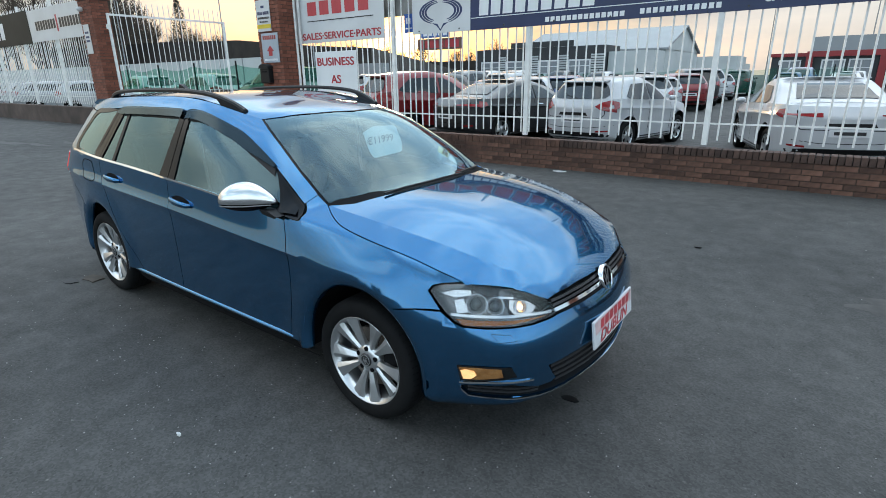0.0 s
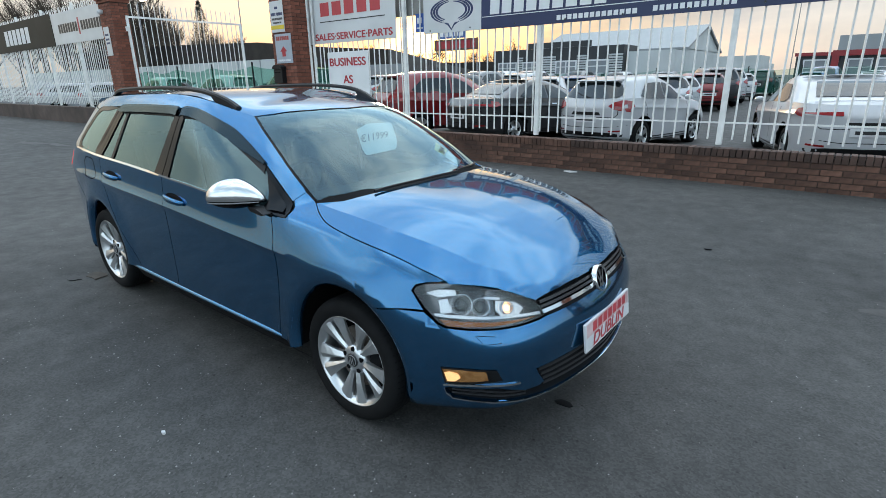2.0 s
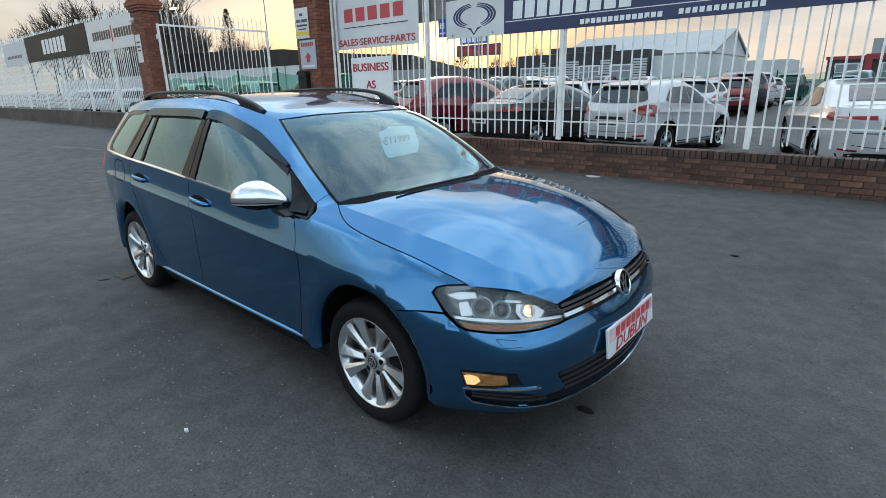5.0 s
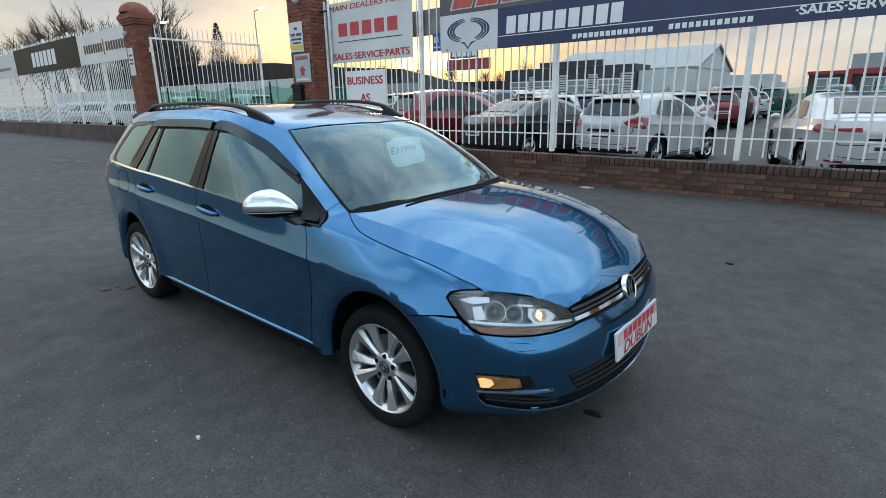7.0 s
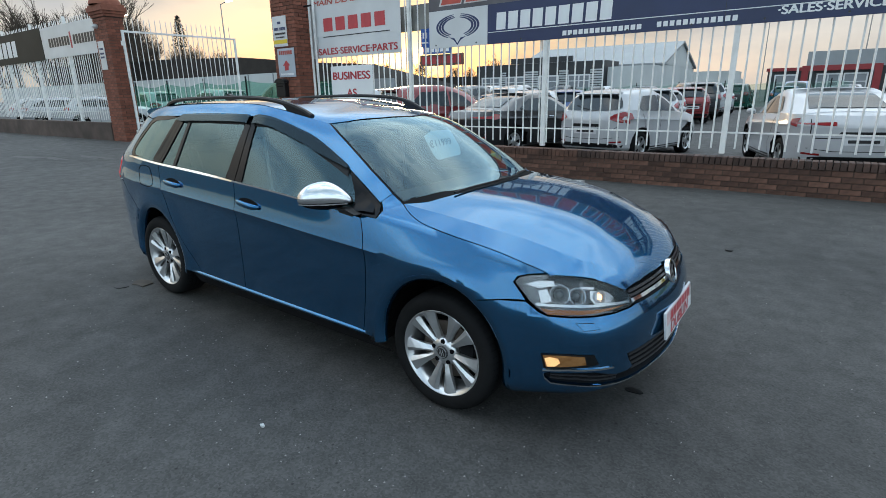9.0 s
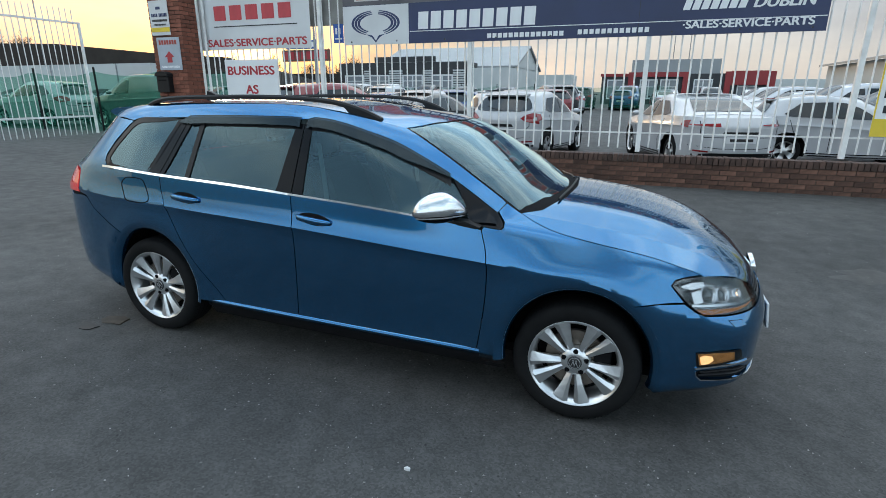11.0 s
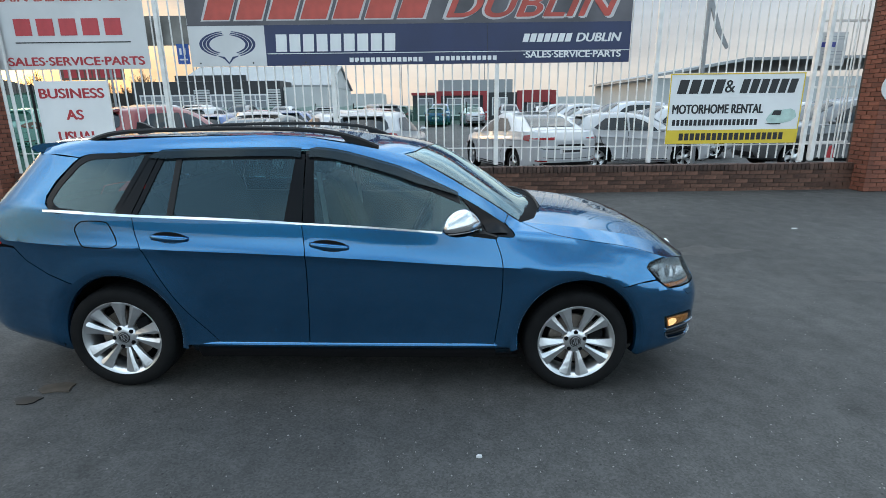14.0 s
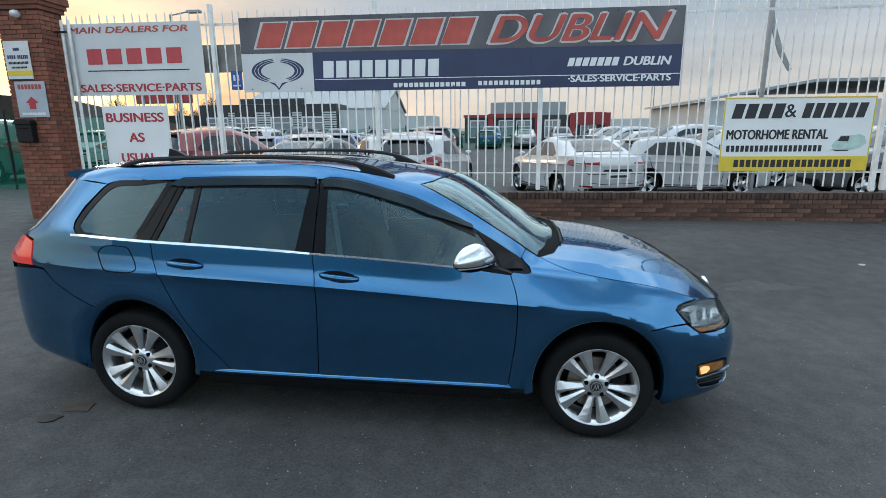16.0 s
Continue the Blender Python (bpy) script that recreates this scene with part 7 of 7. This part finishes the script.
part("banner", bm, mat("torn_banner", (0.30, 0.31, 0.32), rough=0.8, var=0.2), fm)

# ---- beyond the gate: netting, pale wall, dark bank, bare trees ----
def net_mat(name, lo, hi, tint):
    m = bpy.data.materials.new(name)
    m.use_nodes = True
    nt = m.node_tree
    nt.nodes.clear()
    N, L = nt.nodes.new, nt.links.new
    out, mix, tr, df, n_ = N("ShaderNodeOutputMaterial"), N("ShaderNodeMixShader"), N("ShaderNodeBsdfTransparent"), N("ShaderNodeBsdfDiffuse"), N("ShaderNodeTexNoise")
    df.inputs[0].default_value = (0.03, 0.22, 0.15, 1)
    tr.inputs[0].default_value = (*tint, 1)
    n_.inputs["Scale"].default_value = 1.5
    r = N("ShaderNodeMapRange")
    r.inputs[3].default_value, r.inputs[4].default_value = lo, hi
    L(n_.outputs[0], r.inputs[0])
    L(r.outputs[0], mix.inputs[0])
    L(tr.outputs[0], mix.inputs[1])
    L(df.outputs[0], mix.inputs[2])
    L(mix.outputs[0], out.inputs[0])
    return m


NET = net_mat("green_net", 0.22, 0.40, (0.60, 0.90, 0.78))
THIN_NET = net_mat("thin_green_net", 0.15, 0.28, (0.85, 0.95, 0.90))


def netting(x0, x1, y, z0, z1, label="sagging green netting on dark posts", cloth=None):
    e = empty("netting", label, "netting")
    n_ = int((x1 - x0) / .4)
    vs, fs = [], []
    for i in range(n_ + 1):
        x = x0 + (x1 - x0) * i / n_
        sag = .14 * math.sin(math.pi * ((x - x0) % 2.6) / 2.6)
        for k in range(5):
            vs.append((x, y + .05 * math.sin(x * 2.1 + k), z0 + (z1 - sag - z0) * k / 4))
    for i in range(n_):
        for k in range(4):
            a = i * 5 + k
            fs.append((a, a + 5, a + 6, a + 1))
    me = bpy.data.meshes.new("net")
    me.from_pydata(vs, [], fs)
    me.materials.append(cloth or NET)
    o = new("net", me)
    o.parent = e
    x = x0
    while x <= x1 + .01:
        part("stake", cyl(bmesh.new(), (x, y, z0 - .3), (x, y, z1 + .12), .03, n=8), BLACK, e)
        x += 2.6


netting(-25.5, -9.8, 9.55, .35, 2.15)
netting(-30, 2.0, 34.8, .6, 2.0, "green mesh fence along the back of the lot", THIN_NET)
pw = empty("wall_3", "long pale panelled wall behind parked vans", "wall", kind="structure")
part("core", box(bmesh.new(), -60, -19.0, 15.2, 15.6, 0, 2.72), CLAD, pw)
for i in range(20):
    part("panel_joint", box(bmesh.new(), -59 + 2.0 * i, -58.95 + 2.0 * i, 15.17, 15.2, .3, 2.72), ROOF_GREY, pw)
part("core", box(bmesh.new(), -17.6, -14.6, 16.4, 16.8, 0, 2.3), ROOF_GREY, pw)
DARK_BANK = mat("dark_fence", (0.030, 0.024, 0.020), rough=0.9, var=0.3, scale=0.8, stain=0.3)
bk = empty("wall_4", "long dark timber fence on a bank", "fence", kind="structure")
bm = bmesh.new()
prism(bm, [(-90, 0), (-90, 6.2), (-60, 5.8), (-45, 5.3), (-35, 4.4), (-28, 3.95), (-28, 0)], "y", 30.0, 30.4)
part("core", bm, DARK_BANK, bk)
SHEET = mat("grey_sheet_fence", (0.115, 0.105, 0.098), rough=0.7, var=0.15, scale=1.5, stain=0.25, sscale=0.6)
sf = empty("wall_6", "grey corrugated sheet fence behind the lot", "fence", kind="structure")
bm = bmesh.new()
for i in range(70):
    x = -28 + .2 * i
    box(bm, x + .02, x + .18, 29.97, 30.03, .2, 3.95 - .053 * i * .85)
    box(bm, x - .02, x + .02, 30.02, 30.08, .2, 3.95 - .053 * i * .85)
part("sheet", bm, SHEET, sf)
rr = empty("wall_5", "dark boundary beyond the lot", "fence", kind="structure")
bm = bmesh.new()
prism(bm, [(-60, 0), (-60, 3.6), (-24, 3.3), (-23, 0)], "y", 46.0, 46.3)
part("core", bm, DARK_BANK, rr)

BARK = mat("bark", (0.06, 0.045, 0.032), rough=0.9, var=0.2, scale=10)
LEAF = mat("dark_needles", (0.014, 0.022, 0.014), rough=0.8, var=0.3, scale=5)


def bare_tree(seed, h):
    """A leafless tree: tapered trunk, limbs and a haze of twigs."""
    rng = random.Random(seed)
    t = empty("bare_tree", "leafless tree against the evening sky", "tree", group="bare trees")
    bm, tw = bmesh.new(), bmesh.new()

    def grow(p, d, L_, r, depth):
        q = p + d * L_
        cyl(bm if depth < 2 else tw, p, q, r, r * .62, n=6 if depth < 2 else 3, caps=False)
        if depth >= 5:
            return
        for k in range(3 if depth < 4 else 2):
            a = rng.uniform(0, 2 * math.pi)
            s = rng.uniform(.35, .75)
            nd = (d + Vector((math.cos(a) * s, math.sin(a) * s, rng.uniform(-.05, .30)))).normalized()
            grow(p + d * L_ * rng.uniform(.55, 1.0), nd, L_ * rng.uniform(.60, .80), r * .55, depth + 1)
        grow(q, (d + Vector((rng.uniform(-.2, .2), rng.uniform(-.2, .2), .1))).normalized(), L_ * .75, r * .62, depth + 1)

    grow(Vector((0, 0, -.3)), Vector((rng.uniform(-.06, .06), 0, 1)).normalized(), h * .30, h * .020, 0)
    part("trunk", bm, BARK, t)
    part("crown", tw, BARK, t)
    return t


def conifer(h):
    rng = random.Random(4)
    t = empty("conifer", "dark conifer standing among bare trees", "tree")
    part("trunk", cyl(bmesh.new(), (0, 0, -.3), (0, 0, h * .96), h * .018, .02, n=8), BARK, t)
    vs, fs = [], []
    for i in range(2600):
        z = h * (0.12 + .88 * rng.random() ** 1.1)
        R = h * .25 * (1 - z / h) ** .8 * rng.uniform(.35, 1.05) + .08
        a = rng.uniform(0, 2 * math.pi)
        c = Vector((R * math.cos(a), R * math.sin(a), z - R * .25))
        s = rng.uniform(.12, .30)
        u = Vector((rng.uniform(-1, 1), rng.uniform(-1, 1), rng.uniform(-.6, .4))).normalized() * s
        w = Vector((rng.uniform(-1, 1), rng.uniform(-1, 1), rng.uniform(-1, 1))).normalized() * s * .5
        o = len(vs)
        vs += [tuple(c - w), tuple(c + u), tuple(c + w)]
        fs.append((o, o + 1, o + 2))
    me = bpy.data.meshes.new("needles")
    me.from_pydata(vs, [], fs)
    me.materials.append(LEAF)
    o = new("crown", me)
    o.parent = t
    return t


protos = [bare_tree(s, h) for s, h in ((1, 10.0), (2, 9.0), (3, 11.0))]
rng = random.Random(8)
spots = []
for i in range(26):
    spots.append((-118 + 3.1 * i + rng.uniform(-1, 1), 40 + rng.uniform(0, 8) - .10 * i, rng.uniform(.75, 1.25)))
for i in range(16):
    spots.append((-66 + 2.4 * i + rng.uniform(-.8, .8), 52 + rng.uniform(0, 8), rng.uniform(.45, .7)))
for i in range(16):
    spots.append((-100 + 2.5 * i + rng.uniform(-.8, .8), 22 + rng.uniform(0, 6), rng.uniform(1.0, 1.35)))
for i, (x, y, k) in enumerate(spots):
    m = Matrix.Translation((x, y, 1.5)) @ Matrix.Rotation(rng.uniform(0, 6), 4, "Z")
    if i < 3:
        protos[i].matrix_basis = m
    else:
        o = copy_thing(protos[i % 3], m)
        k *= 1.0 if i > 41 else 0.42 if x > -66 and i < 26 else 0.75 if x > -78 else 1.0 if x > -92 else 1.5
        o.scale = (k, k, k)
cf = conifer(13.0)
cf.matrix_basis = Matrix.Translation((-81.5, 45, .8))

# ---- loose bits on the yard ----
def litter():
    rng = random.Random(12)
    # flat_card is a thin polygon standing for a wet brown patch
    spots = (("paper_scrap", "flat white paper scrap on the asphalt", -1.75, 6.2, .09, BOARD_WHITE), ("pale_stone", "small pale stone on the asphalt", -.612, -.64, .011, BOARD_WHITE), ("dark_leaf", "dark wet leaf on the asphalt", .75, .73, .034, BLACK),
             ("pale_stone", "small pale stone on the asphalt", .80, 3.6, .03, BLACK), ("flat_card", "flat brown wet patch on the asphalt", -3.05, -.02, .085, mat("wet_card", (0.05, 0.038, 0.028), rough=0.7, var=0.4, scale=12)), ("dark_leaf", "dark wet leaf on the asphalt", -3.12, -.16, .06, BLACK),
             ("pale_stone", "small pale stone on the asphalt", 3.9, 3.9, .03, BOARD_WHITE))
    for nm, lb_, x, y, r, m_ in spots:
        bm = bmesh.new()
        n_ = 9
        pts = [(r * rng.uniform(.6, 1.1) * math.cos(2 * math.pi * i / n_) * 1.5, r * rng.uniform(.5, 1.0) * math.sin(2 * math.pi * i / n_)) for i in range(n_)]
        prism(bm, pts, "z", 0, .006 if r > .03 else .012)
        o = part(nm, bm, m_)
        o.matrix_basis = Matrix.Translation((x, y, ground_z(x, y) - .001))
        tagged(o, lb_, nm.split("_")[1])



def oil_stains():
    """Old oil soaked into the asphalt, thin and ragged."""
    rng = random.Random(31)
    m_ = mat("oil_stain", (0.049, 0.045, 0.042), rough=0.6, var=0.35, scale=6, stain=0.3, sscale=14, bump=0.003, bscale=70)
    for x, y, a, b, turn in ((2.35, 3.06, .42, .16, 8), (-13.4, 2.4, .45, .14, 15), (-12.6, 2.7, .40, .10, 5), (-12.2, 3.3, .55, .12, 12), (3.7, 2.15, .34, .12, -6)):
        bm = bmesh.new()
        n_ = 26
        ring = []
        for i in range(n_):
            t = 2 * math.pi * i / n_
            k = 1 + .22 * math.sin(3 * t + x) + .14 * math.sin(7 * t + y) + rng.uniform(-.10, .10)
            u, v = a * k * math.cos(t), b * k * math.sin(t)
            c, s = math.cos(radians(turn)), math.sin(radians(turn))
            px, py = x + u * c - v * s, y + u * s + v * c
            ring.append(bm.verts.new((px, py, ground_z(px, py) + .0025)))
        mid = bm.verts.new((x, y, ground_z(x, y) + .0025))
        for i in range(n_):
            bm.faces.new((mid, ring[i], ring[(i + 1) % n_]))
        tagged(part("oil_stain", bm, m_), "dark dried oil stain on grey asphalt", "stain", group="oil stains")


litter()
oil_stains()
# grit: past counting
def grit():
    rng = random.Random(6)
    vs, fs = [], []
    for i in range(1300):
        x, y = rng.uniform(-5, 6), rng.uniform(-2.4, 6.2)
        if i % 2:
            x, y = rng.gauss(0, 2.0), rng.gauss(-.6, .9)
        s = rng.uniform(.002, .0055)
        z = ground_z(x, y)
        o = len(vs)
        vs += [(x + s * rng.uniform(.6, 1.3), y, z), (x - s * .5, y + s, z), (x - s * .6, y - s, z), (x, y, z + s * 1.2)]
        fs += [(o, o + 1, o + 3), (o + 1, o + 2, o + 3), (o + 2, o, o + 3)]
    me = bpy.data.meshes.new("grit")
    me.from_pydata(vs, [], fs)
    me.materials.append(mat("grit", (0.26, 0.25, 0.24), rough=0.9, var=0.4, scale=3))
    tagged(new("grit", me), "fine pale grit scattered on asphalt", "grit", kind="stuff")


grit()
